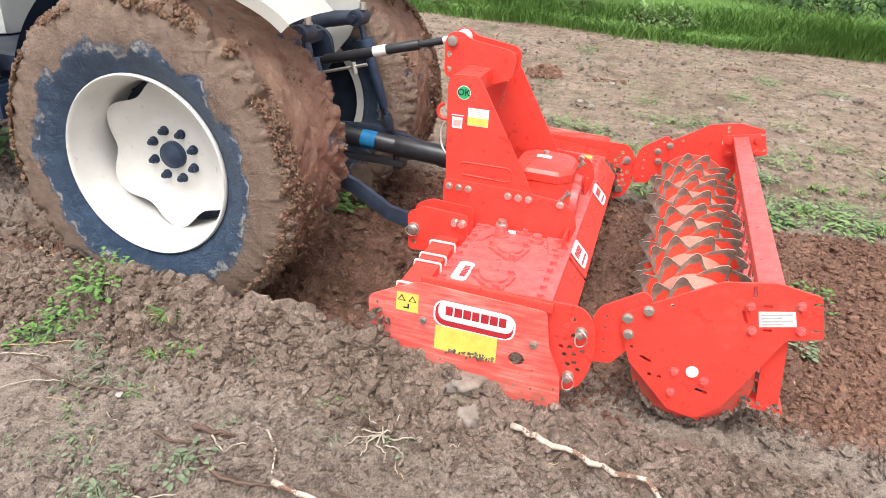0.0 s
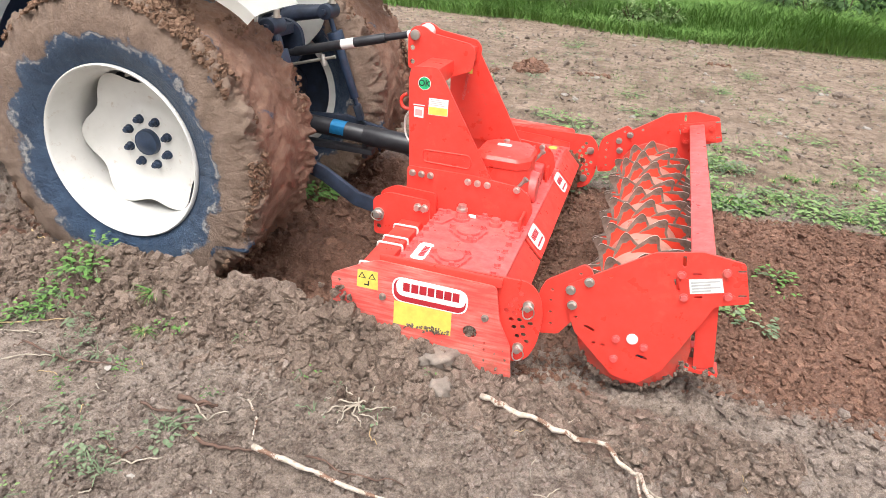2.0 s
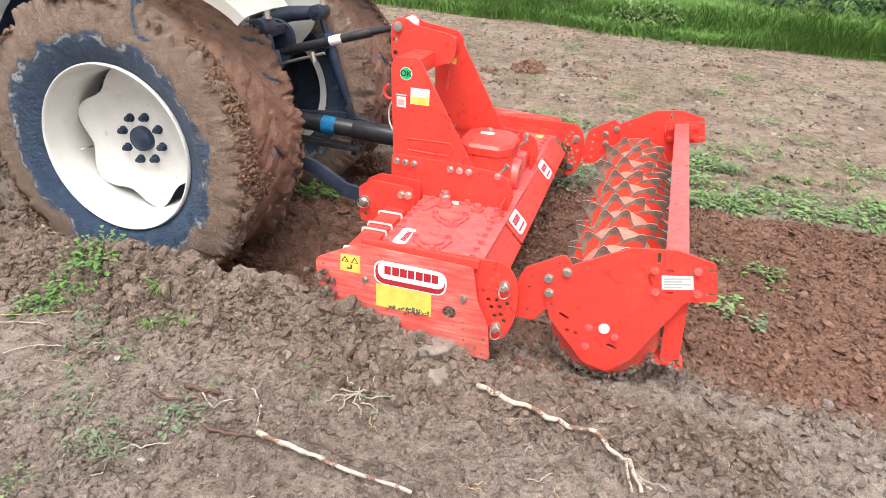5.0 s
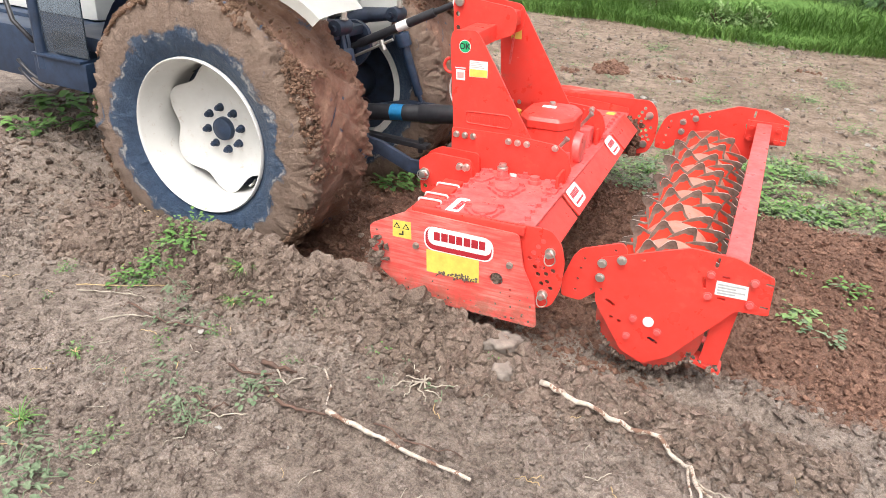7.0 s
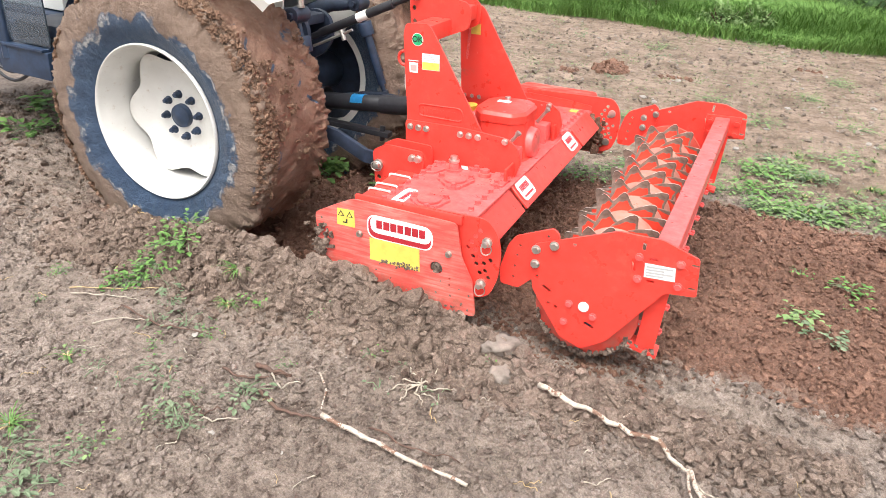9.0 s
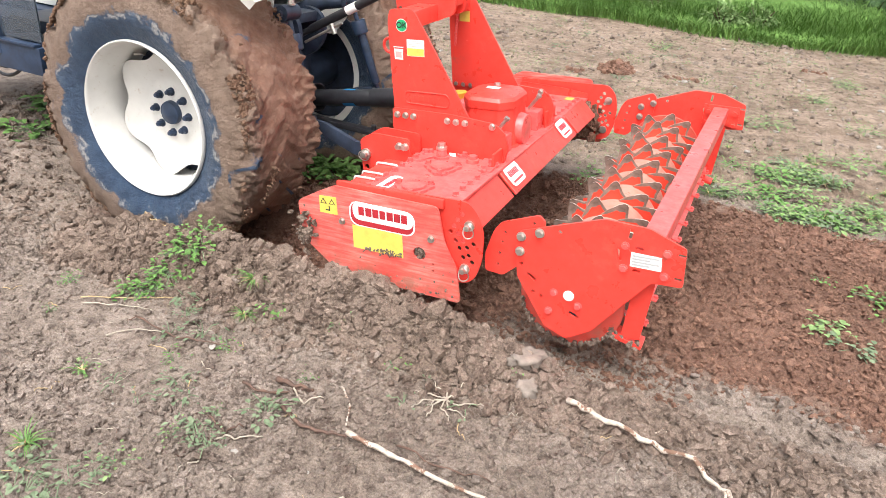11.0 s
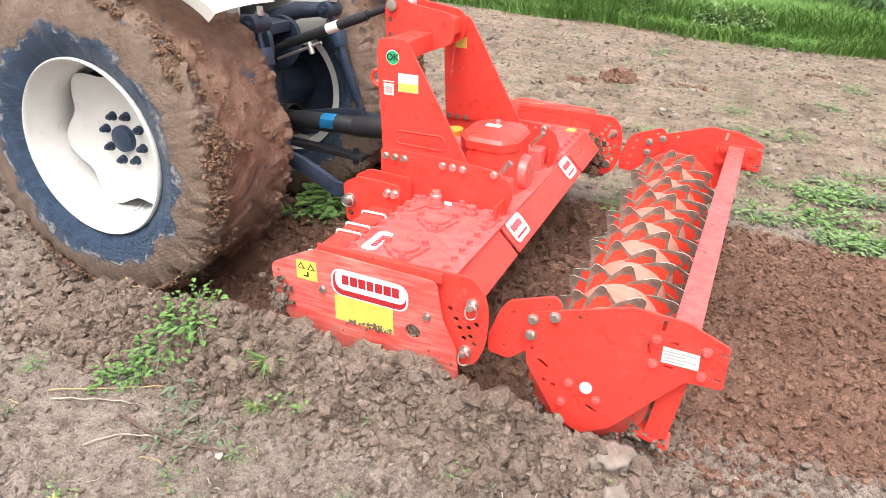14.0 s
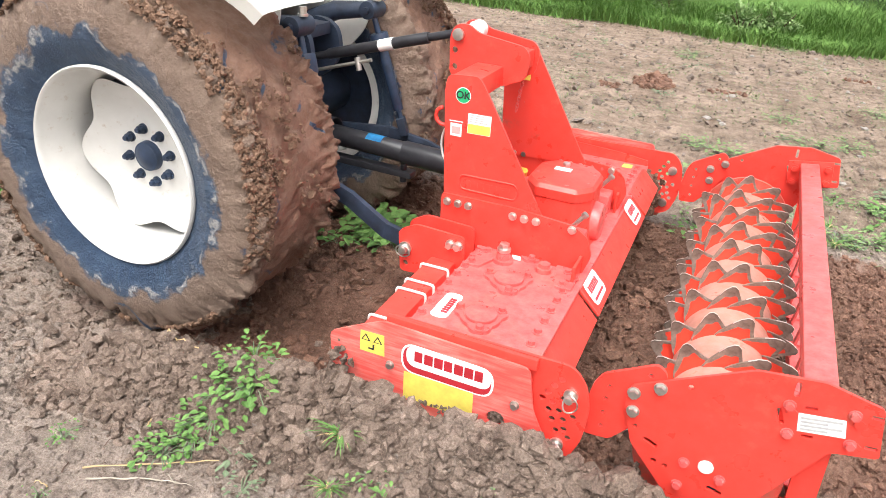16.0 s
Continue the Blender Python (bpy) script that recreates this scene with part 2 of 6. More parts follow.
def tyre_material():
    # rubber bare round the rim, caked with earth from the shoulder outwards
    m = Mat("muddy_tyre")
    x, y, z = m.axis("X"), m.axis("Y"), m.axis("Z")
    r = m.math("SQRT", m.math("ADD", m.math("MULTIPLY", x, x), m.math("MULTIPLY", z, z)))
    edge = m.math("ADD", m.math("SUBTRACT", r, 0.505), m.math("MULTIPLY", m.math("SUBTRACT", m.noise(9, 5, 0.6), 0.5), 0.20))
    f = m.math("MULTIPLY", edge, 60.0, True)
    lugs = m.ramp(m.noise(6.5, 5, 0.6, 0.6), (0.30, 0.0), (0.35, 1.0))
    f = m.math("MULTIPLY", f, lugs)
    mud = m.ramp(m.noise(11, 7, 0.7), (0.3, (0.160, 0.080, 0.052)), (0.5, (0.264, 0.150, 0.103)), (0.7, (0.332, 0.214, 0.162)))
    # the outer shoulder dries greyer than the freshly pressed tread
    shoulder = m.math("MULTIPLY", m.math("SUBTRACT", -0.13, m.math("ADD", y, m.math("MULTIPLY", m.math("SUBTRACT", m.noise(5, 4), 0.5), 0.2))), 9.0, True)
    mud = m.mix(m.math("MULTIPLY", shoulder, 0.8), mud, m.ramp(m.noise(14, 6, 0.7), (0.3, (0.150, 0.105, 0.078)), (0.7, (0.300, 0.228, 0.176))))
    ang = m.math("MULTIPLY", m.math("ARCTAN2", z, x), 20 / math.tau)
    ph = m.math("FRACT", m.math("ADD", m.math("ADD", ang, m.math("MULTIPLY", m.math("GREATER_THAN", y, 0.0), 0.5)), m.math("ADD", m.math("MULTIPLY", m.math("ABSOLUTE", y), 4.2), 20.0)))
    slit = m.math("MULTIPLY", m.math("SUBTRACT", 0.055, m.math("ABSOLUTE", m.math("SUBTRACT", ph, m.math("ADD", 0.05, m.math("MULTIPLY", m.noise(5, 1), 0.03))))), 60.0, True)
    slit = m.math("MULTIPLY", slit, m.ramp(m.noise(4.2, 4, 0.6, 0.3), (0.57, 0.0), (0.60, 1.0)), True)
    slit = m.math("MULTIPLY", slit, m.math("LESS_THAN", m.math("ABSOLUTE", y), 0.245))
    f = m.math("MULTIPLY", f, m.math("SUBTRACT", 1.0, slit), True)
    rubber = m.ramp(m.noise(16, 6), (0.3, (0.028, 0.050, 0.092)), (0.66, (0.055, 0.092, 0.155)), (0.76, (0.30, 0.29, 0.27)))
    col = m.mix(f, rubber, mud)
    # pale dried film where the cake has flaked off
    rimf = m.math("SUBTRACT", 1.0, m.math("MULTIPLY", m.math("ABSOLUTE", m.math("SUBTRACT", edge, -0.008)), 70.0), True)
    chip = m.math("MULTIPLY", rimf, m.ramp(m.noise(13, 4), (0.48, 0.0), (0.55, 0.9)), True)
    col = m.mix(chip, col, (0.42, 0.40, 0.37))
    h = m.math("ADD", m.noise(26, 9, 0.75), m.math("MULTIPLY", m.noise(90, 5, 0.7), 0.4))
    m.bump(h, 0.9, 0.030)
    return m.done(col, m.mix(f, 0.33, m.ramp(m.noise(12), (0.3, 0.45), (0.7, 0.85))), spec=0.4)


M_tyre = tyre_material()


def leafy(name, a, b):
    m = Mat(name)
    col = m.mix(m.rand(True), a, b)
    col = m.mix(m.ramp(m.noise(40, 3), (0.3, 0.0), (0.7, 0.35)), col, tuple(min(1, v * 1.4) for v in b))
    return m.done(col, 0.62, spec=0.25)


M_leaf = leafy("weed_leaf", (0.060, 0.140, 0.034), (0.140, 0.250, 0.070))
M_leaf_dull = leafy("wilted_leaf", (0.085, 0.130, 0.068), (0.170, 0.215, 0.130))
M_grass = leafy("meadow_grass", (0.060, 0.150, 0.026), (0.165, 0.285, 0.068))
M_pale_leaf = leafy("pale_weed_leaf", (0.105, 0.180, 0.060), (0.205, 0.290, 0.120))
M_bush = leafy("dark_hedge_leaf", (0.018, 0.042, 0.014), (0.05, 0.10, 0.03))
M_seedling = leafy("seedling_leaf", (0.10, 0.14, 0.06), (0.19, 0.22, 0.11))
M_straw = leafy("straw", (0.33, 0.22, 0.10), (0.46, 0.35, 0.20))


def root_wood():
    # pale peeled wood with shreds of red-brown bark left on it
    m = Mat("peeled_root_wood")
    bare = m.ramp(m.noise(55, 6, 0.7), (0.3, (0.36, 0.29, 0.22)), (0.7, (0.58, 0.52, 0.45)))
    bark = m.ramp(m.noise(24, 5, 0.7), (0.52, 0.0), (0.58, 0.95))
    m.bump(m.noise(90, 6, 0.7), 0.6, 0.006)
    return m.done(m.mix(bark, bare, (0.17, 0.088, 0.055)), 0.75)


M_wood = root_wood()
M_root = plain("pale_root_fibre", (0.37, 0.325, 0.26), 0.7, 0, 30, 0.3, 0.3)
M_bark = plain("dark_root_bark", (0.112, 0.066, 0.048), 0.8, 0, 30, 0.4, 0.4)
M_slab = plain("pale_dry_earth", (0.215, 0.178, 0.150), 0.9, 0, 25, 0.35, 1.0)
M_stone = plain("pale_stone", (0.31, 0.285, 0.255), 0.8, 0, 30, 0.2, 0.3)


# ---- mesh helpers ----
def part(name, bm, mat, parent=None, label="", smooth=None, kind=""):
    """Links a bmesh as one mesh object under a thing or part."""
    me = bpy.data.meshes.new(name)
    bmesh.ops.recalc_face_normals(bm, faces=bm.faces)
    bm.to_mesh(me)
    bm.free()
    for m in mat if isinstance(mat, (list, tuple)) else [mat]:
        me.materials.append(m)
    if smooth:
        me.polygons.foreach_set("use_smooth", [True] * len(me.polygons))
        if smooth < 180:
            me.set_sharp_from_angle(angle=radians(smooth))
    ob = new(name, me)
    ob.parent = parent
    return tagged(ob, label, kind=kind)


def again(ob, m, parent=None):
    """Another piece on the same mesh."""
    o = new(ob.name.split(".")[0], ob.data)
    o.parent, o.matrix_basis = parent or ob.parent, m
    if "label" in ob:
        o["label"] = ob["label"]
    return o


def box(bm, x0, x1, y0, y1, z0, z1, bevel=0.004, m=None):
    ret = bmesh.ops.create_cube(bm, size=1, matrix=Matrix.LocRotScale(((x0 + x1) / 2, (y0 + y1) / 2, (z0 + z1) / 2), None, (abs(x1 - x0), abs(y1 - y0), abs(z1 - z0))))
    vs = ret["verts"]
    if bevel:
        es = list({e for v in vs for e in v.link_edges})
        r = bmesh.ops.bevel(bm, geom=es, offset=bevel, segments=2, affect="EDGES", profile=0.6)
        vs = list({v for f in r["faces"] for v in f.verts} | {v for v in vs if v.is_valid})
    if m is not None:
        bmesh.ops.transform(bm, matrix=m, verts=vs)
    return bm


def cyl(bm, a, b, r, n=16, r2=None, bevel=0.0):
    a, b = Vector(a), Vector(b)
    q = (b - a).to_track_quat("Z", "Y").to_matrix().to_4x4()
    ret = bmesh.ops.create_cone(bm, cap_ends=True, segments=n, radius1=r, radius2=r if r2 is None else r2, depth=(b - a).length, matrix=Matrix.Translation((a + b) / 2) @ q)
    if bevel:
        es = [e for e in {e for v in ret["verts"] for e in v.link_edges} if any(len(f.verts) > 4 for f in e.link_faces)]
        bmesh.ops.bevel(bm, geom=es, offset=bevel, segments=2, affect="EDGES", profile=0.6)
    return bm


def tube(bm, pts, r, n=8, ends=True):
    """A round bar along points; r a number or one for each point."""
    pts = [Vector(p) for p in pts]
    rs = r if isinstance(r, (list, tuple)) else [r] * len(pts)
    rings, up = [], Vector((0.13, 0.21, 0.97))
    for i, p in enumerate(pts):
        d = (pts[min(i + 1, len(pts) - 1)] - pts[max(i - 1, 0)]).normalized()
        a = d.cross(up)
        if a.length < 0.05:
            a = d.cross(Vector((1, 0, 0)))
        a.normalize()
        b = d.cross(a)
        rings.append([bm.verts.new(p + rs[i] * (math.cos(k * math.tau / n) * a + math.sin(k * math.tau / n) * b)) for k in range(n)])
    for p, q in zip(rings, rings[1:]):
        for k in range(n):
            bm.faces.new((p[k], p[(k + 1) % n], q[(k + 1) % n], q[k]))
    if ends:
        bm.faces.new(rings[0][::-1])
        bm.faces.new(rings[-1])
    return bm


def rounded(poly, radius, steps=4):
    """A polygon with its corners rounded."""
    out, n = [], len(poly)
    for i in range(n):
        a, p, b = Vector(poly[i - 1]), Vector(poly[i]), Vector(poly[(i + 1) % n])
        u, v = (a - p), (b - p)
        c = min(radius, u.length * 0.45, v.length * 0.45)
        p0, p1 = p + u.normalized() * c, p + v.normalized() * c
        out += [tuple((1 - s) ** 2 * p0 + 2 * s * (1 - s) * p + s * s * p1) for s in [k / steps for k in range(steps + 1)]]
    return out


def plate(bm, poly, y0, y1, holes=()):
    """A flat plate in the x-z plane from y0 to y1, with round holes (x, z, r) and slots (x, z, x, z, r)."""
    edges = []

    def rim(x, z, *more):
        u, w, r = more if len(more) == 3 else (x, z, more[0])
        a = math.atan2(w - z, u - x) + math.pi / 2
        turn = [a + k * math.tau / 12 for k in range(12)]
        return [((x if k < 6 else u) + r * math.cos(q), (z if k < 6 else w) + r * math.sin(q)) for k, q in enumerate(turn)]

    loops = [poly] + [rim(*h) for h in holes]
    for loop in loops:
        vs = [bm.verts.new((x, y0, z)) for x, z in loop]
        edges += [bm.edges.new((vs[i], vs[(i + 1) % len(vs)])) for i in range(len(vs))]
    res = bmesh.ops.triangle_fill(bm, edges=edges, use_beauty=True, use_dissolve=False)
    faces = [g for g in res["geom"] if isinstance(g, bmesh.types.BMFace)]
    if holes:
        def inside(p, loop):
            odd = False
            for (x0, z0), (x1, z1) in zip(loop, loop[1:] + loop[:1]):
                if (z0 > p[1]) != (z1 > p[1]) and p[0] < x0 + (p[1] - z0) / (z1 - z0) * (x1 - x0):
                    odd = not odd
            return odd
        bad = [f for f in faces if any(inside((f.calc_center_median().x, f.calc_center_median().z), lp) for lp in loops[1:])]
        bmesh.ops.delete(bm, geom=bad, context="FACES_ONLY")
        faces = [f for f in faces if f.is_valid]
    ext = bmesh.ops.extrude_face_region(bm, geom=faces)
    bmesh.ops.translate(bm, vec=(0, y1 - y0, 0), verts=[g for g in ext["geom"] if isinstance(g, bmesh.types.BMVert)])
    return bm


def lathe(bm, profile, n, axis_y=True, wobble=None):
    """Turns (r, y) points about the y axis. wobble(angle, r, y) gives a new radius and y."""
    rows = []
    for k in range(n):
        a = k * math.tau / n
        row = []
        for r, y in profile:
            rr, yy = wobble(a, r, y) if wobble else (r, y)
            row.append(bm.verts.new((rr * math.cos(a), yy, rr * math.sin(a))))
        rows.append(row)
    for k in range(n):
        p, q = rows[k], rows[(k + 1) % n]
        for i in range(len(profile) - 1):
            bm.faces.new((p[i], p[i + 1], q[i + 1], q[i]))
    return bm


def hexbolt(bm, p, axis, r=0.011, h=0.010):
    p, axis = Vector(p), Vector(axis).normalized()
    cyl(bm, p, p + axis * h * 0.3, r * 1.35, 14)
    cyl(bm, p + axis * h * 0.25, p + axis * (h * 1.2), r, 6)
    return bm


def lattice(ix, iy, seed):
    h = (ix * 374761393 + iy * 668265263 + seed * 1442695041) & 0xFFFFFFFF
    h = ((h ^ (h >> 13)) * 1274126177) & 0xFFFFFFFF
    return ((h ^ (h >> 16)) & 0xFFFFFF) / float(0xFFFFFF)


def vnoise(x, y, seed=0):
    """Smooth value noise in [0, 1] on arrays."""
    ix, iy = np.floor(x).astype(np.int64), np.floor(y).astype(np.int64)
    fx, fy = x - ix, y - iy
    fx, fy = fx * fx * (3 - 2 * fx), fy * fy * (3 - 2 * fy)
    a, b = lattice(ix, iy, seed), lattice(ix + 1, iy, seed)
    c, d = lattice(ix, iy + 1, seed), lattice(ix + 1, iy + 1, seed)
    return (a + (b - a) * fx) * (1 - fy) + (c + (d - c) * fx) * fy


def fbm(x, y, freq, octaves=4, seed=0, gain=0.5):
    out, amp, total = 0, 1.0, 0.0
    for k in range(octaves):
        out = out + amp * vnoise(x * freq * 2**k + 17.3 * k, y * freq * 2**k - 9.1 * k, seed + k)
        total += amp
        amp *= gain
    return out / total - 0.5


def smooth(a, b, v):
    s = np.clip((v - a) / (b - a), 0, 1)
    return s * s * (3 - 2 * s)


def relief(x, y):
    """The lie of the land, without its crumbs."""
    x, y = np.asarray(x, float), np.asarray(y, float)
    wig = 0.05 * fbm(x, y, 1.6, 3, 5)
    z = 0.05 * fbm(x, y, 0.8, 3, 1)
    # bank of earth thrown out beside the worked strip
    height = 0.25 * smooth(-2.35, -1.85, x) * (1 - smooth(-0.55, 0.40, x)) + 0.05 * smooth(-0.1, 0.5, x) + 0.05 * (1 - smooth(-2.4, -1.9, x))
    height = height * (0.85 + 0.5 * fbm(x, y * 0, 2.2, 2, 9))
    yy = y + wig + 1.145
    side = np.where(yy < 0, np.exp(-((yy / 0.13) ** 2)), np.exp(-((yy / 0.055) ** 2)))
    z = z + height * side
    # wheel ruts
    for side_y in (-0.685, 0.685):
        d = np.abs(y - side_y)
        z = z - 0.135 * (1 - smooth(0.27, 0.36, d + 0.3 * wig)) * smooth(-3.6, -2.9, x) * (1 - smooth(-0.55, -0.25, x))
    # worked strip behind the tines
    strip = smooth(-1.03, -0.93, y + wig) * (1 - smooth(0.98, 1.10, y + wig)) * smooth(-0.55, -0.2, x)
    z = z + strip * (0.015 + 0.05 * fbm(x, y, 3.2, 3, 21))
    z = z + 0.05 * smooth(1.02, 1.12, y) * (1 - smooth(1.15, 1.4, y)) * smooth(-0.6, 0.0, x) * (0.4 + fbm(x, y, 3, 2, 31))
    # a crack where the trodden crust has lifted
    for (ax, ay), (bx, by), deep in (((-1.34, -2.22), (-1.10, -2.20), 0.035), ((-1.10, -2.20), (-0.86, -1.94), 0.045), ((-1.30, -2.14), (-1.24, -2.05), 0.03)):
        u, v = bx - ax, by - ay
        k = np.clip(((x - ax) * u + (y - ay) * v) / (u * u + v * v), 0, 1)
        d = np.hypot(x - ax - k * u, y - ay - k * v) + 0.35 * wig
        z = z - deep * (1 - smooth(0.0, 0.035, d))
    # pressed tracks and smears on the near right
    z = z - 0.03 * smooth(0.5, 0.9, x) * np.exp(-(((y + 1.35) / 0.10) ** 2))
    return z


def broken(x, y, size, seed):
    """Earth cracked into tilted angular pieces with narrow gaps between them."""
    u = x / size + 0.55 * fbm(x, y, 0.9 / size, 2, seed + 5)
    v = y / size + 0.55 * fbm(x, y, 0.9 / size, 2, seed + 9)
    iu, iv = np.floor(u).astype(np.int64), np.floor(v).astype(np.int64)
    d1, d2 = np.full(u.shape, 9.0), np.full(u.shape, 9.0)
    top = np.zeros(u.shape)
    for a in (-1, 0, 1):
        for b in (-1, 0, 1):
            ca, cb = iu + a, iv + b
            du, dv = u - ca - lattice(ca, cb, seed), v - cb - lattice(ca, cb, seed + 1)
            d = np.hypot(du, dv)
            lean = (lattice(ca, cb, seed + 2) - 0.5) * du + (lattice(ca, cb, seed + 3) - 0.5) * dv
            near = d < d1
            d2 = np.where(near, d1, np.minimum(d2, d))
            top = np.where(near, lattice(ca, cb, seed + 4) + 1.2 * lean, top)
            d1 = np.where(near, d, d1)
    return top * smooth(0.0, 0.16, d2 - d1) - 0.35


def crumbs(x, y):
    """Clods and crumbs as relief: rounded cells of two sizes."""
    fade = np.exp(-np.maximum(0, np.hypot(x + 0.4, (y + 0.6)) - 3.0) / 4.0)
    rough = 0.55 + 0.45 * np.maximum(np.exp(-(((y + 1.13) / 0.28) ** 2)), (np.abs(y) < 1.05) * (x > -1.3) * 0.9)
    rough = np.maximum(rough, 0.6 * smooth(0.2, 0.8, x))
    c = 0.024 * np.abs(fbm(x, y, 9, 4, 41, 0.6)) * 2 + 0.018 * fbm(x, y, 17, 3, 51, 0.7)
    # trodden patches between the cloddy ones
    patch = np.where(y < -1.3, np.clip(0.72 + 2.4 * fbm(x, y, 1.9, 3, 71), 0.30, 1.35), 1.0)
    c = c * (0.5 + 0.5 * patch) + (broken(x, y, 0.062, 61) * 0.030 + broken(x, y, 0.030, 62) * 0.019) * patch
    # wet earth smeared into flat plates with open cracks, behind and beside the roller
    pressed = smooth(0.35, 0.8, x) * smooth(-2.2, -1.6, y) * (1 - smooth(-0.85, -0.70, y)) * np.clip(0.5 + 4 * fbm(x, y, 1.4, 3, 87), 0, 1)
    c = c * rough * (1 - 0.75 * pressed) + pressed * (0.055 * broken(0.75 * x + 0.2 * y, 1.35 * y - 0.25 * x, 0.17, 81) + 0.012 * broken(x, y, 0.07, 83))
    return c * (0.35 + 0.65 * fade)


def ground_z(x, y):
    return relief(x, y) + crumbs(x, y)


# ---- ground ----
def steps(core0, core1, fine, far):
    """Coordinates that are dense in the core and widen outwards."""
    v = list(np.arange(core0, core1 + fine / 2, fine))
    s, lo, hi = fine, v[0], v[-1]
    while hi < far:
        s *= 1.13
        hi += s
        v.append(hi)
    s = fine
    while lo > -far:
        s *= 1.13
        lo -= s
        v.insert(0, lo)
    return np.array(v)


def build_ground():
    xs, ys = steps(-3.0, 2.4, 0.0088, 260.0), steps(-2.7, 1.5, 0.0088, 260.0)
    X, Y = np.meshgrid(xs, ys, indexing="ij")
    Z = ground_z(X, Y)
    nx, ny = len(xs), len(ys)
    co = np.stack([X, Y, Z], -1).reshape(-1, 3)
    i = np.arange(nx * ny).reshape(nx, ny)
    quads = np.stack([i[:-1, :-1], i[1:, :-1], i[1:, 1:], i[:-1, 1:]], -1).reshape(-1, 4)
    me = bpy.data.meshes.new("ground")
    me.from_pydata(co.tolist(), [], quads.tolist())
    me.polygons.foreach_set("use_smooth", [True] * len(me.polygons))
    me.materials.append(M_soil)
    tagged(new("ground", me), "bare brown clay soil field, damp and cloddy, with a worked reddish strip", "ground", kind="structure")


build_ground()


def ico(sub):
    bm = bmesh.new()
    bmesh.ops.create_icosphere(bm, subdivisions=sub, radius=1)
    v = np.array([p.co[:] for p in bm.verts])
    f = np.array([[q.index for q in p.verts] for p in bm.faces])
    bm.free()
    return v, f


ICO1, ICO2 = ico(1), ico(2)


def clods(name, places, mat, label, category, base=ICO2, seed=3, flat=0.75):
    """Many lumps of earth joined into one mesh; places are rows of x, y, z, size."""
    rng = np.random.default_rng(seed)
    v0, f0 = base
    vs, fs = [], []
    for k, (x, y, z, s) in enumerate(places):
        jag = 1 + (0.17 if len(v0) > 20 else 0.22) * rng.standard_normal((len(v0), 1)).clip(-1.6, 1.6)
        axes = rng.uniform(0.65, 1.35, 3) * (1, 1, flat)
        a = rng.uniform(0, math.tau)
        tilt = rng.uniform(-0.5, 0.5)
        q = v0 * jag
        for _ in range(4):
            # broken faces: cut the lump off along a plane
            n = rng.standard_normal(3)
            n /= np.linalg.norm(n)
            over = np.maximum(0, q @ n - rng.uniform(0.30, 0.78))
            q = q - over[:, None] * n
        p = (q + rng.normal(0, 0.05, q.shape)) * axes * s * 1.08
        p = p @ np.array([[1, 0, 0], [0, math.cos(tilt), -math.sin(tilt)], [0, math.sin(tilt), math.cos(tilt)]])
        p = p @ np.array([[math.cos(a), -math.sin(a), 0], [math.sin(a), math.cos(a), 0], [0, 0, 1]])
        vs.append(p + (x, y, z))
        fs.append(f0 + k * len(v0))
    me = bpy.data.meshes.new(name)
    me.from_pydata(np.concatenate(vs).tolist(), [], np.concatenate(fs).tolist())
    if len(v0) > 20:
        me.polygons.foreach_set("use_smooth", [True] * len(me.polygons))
        me.set_sharp_from_angle(angle=radians(26))
    me.materials.append(mat)
    return tagged(new(name, me), label, category, kind="stuff")


def scatter(n, x0, x1, y0, y1, size, seed, keep=None, sink=0.25):
    rng = np.random.default_rng(seed)
    x, y = rng.uniform(x0, x1, n), rng.uniform(y0, y1, n)
    s = size[0] + (size[1] - size[0]) * rng.uniform(0, 1, n) ** 3.5
    if keep is not None:
        k = rng.uniform(0, 1, n) < keep(x, y)
        x, y, s = x[k], y[k], s[k]
    return np.stack([x, y, ground_z(x, y) + s * sink, s], 1)


def heap(n, x, y, r, h, seed):
    rng = np.random.default_rng(seed)
    d, a = r * rng.uniform(0, 1, n) ** 0.6, rng.uniform(0, math.tau, n)
    px, py = x + d * np.cos(a), y + 1.3 * d * np.sin(a)
    return np.stack([px, py, ground_z(px, py) + h * (1 - d / r) * rng.uniform(0.4, 1.0, n), rng.uniform(0.012, 0.045, n)], 1)


near_bank = lambda x, y: np.exp(-(((y + 1.19) / 0.13) ** 2)) * (1 - 0.45 * smooth(0.2, 0.9, x)) * (y < -1.09)
clods("bank_clods", np.concatenate([scatter(52000, -2.4, 1.3, -1.55, -1.06, (0.0045, 0.024), 11, near_bank, 0.4),
                                   scatter(1100, -2.4, 0.6, -1.35, -1.08, (0.014, 0.040), 12, near_bank, 0.4)]),
      M_bankclod, "loose crumbly brown clods heaped along the worked strip", "soil clods", seed=5, flat=0.95)
clods("field_clods", np.concatenate([scatter(60000, -3.0, 2.1, -2.7, -1.15, (0.003, 0.016), 13, lambda x, y: np.clip(0.5 + 2.6 * fbm(x, y, 1.9, 3, 71), 0.15, 1.0)),
                                    scatter(4200, 0.3, 2.4, -1.9, -0.8, (0.005, 0.026), 16, lambda x, y: smooth(0.3, 1.0, x) * smooth(-1.9, -1.3, y)),
                                    scatter(900, -3.0, 2.0, -2.7, -1.2, (0.010, 0.028), 14)]),
      M_clod, "small dry crumbs and clods scattered over the field", "soil clods", ICO1, seed=6)
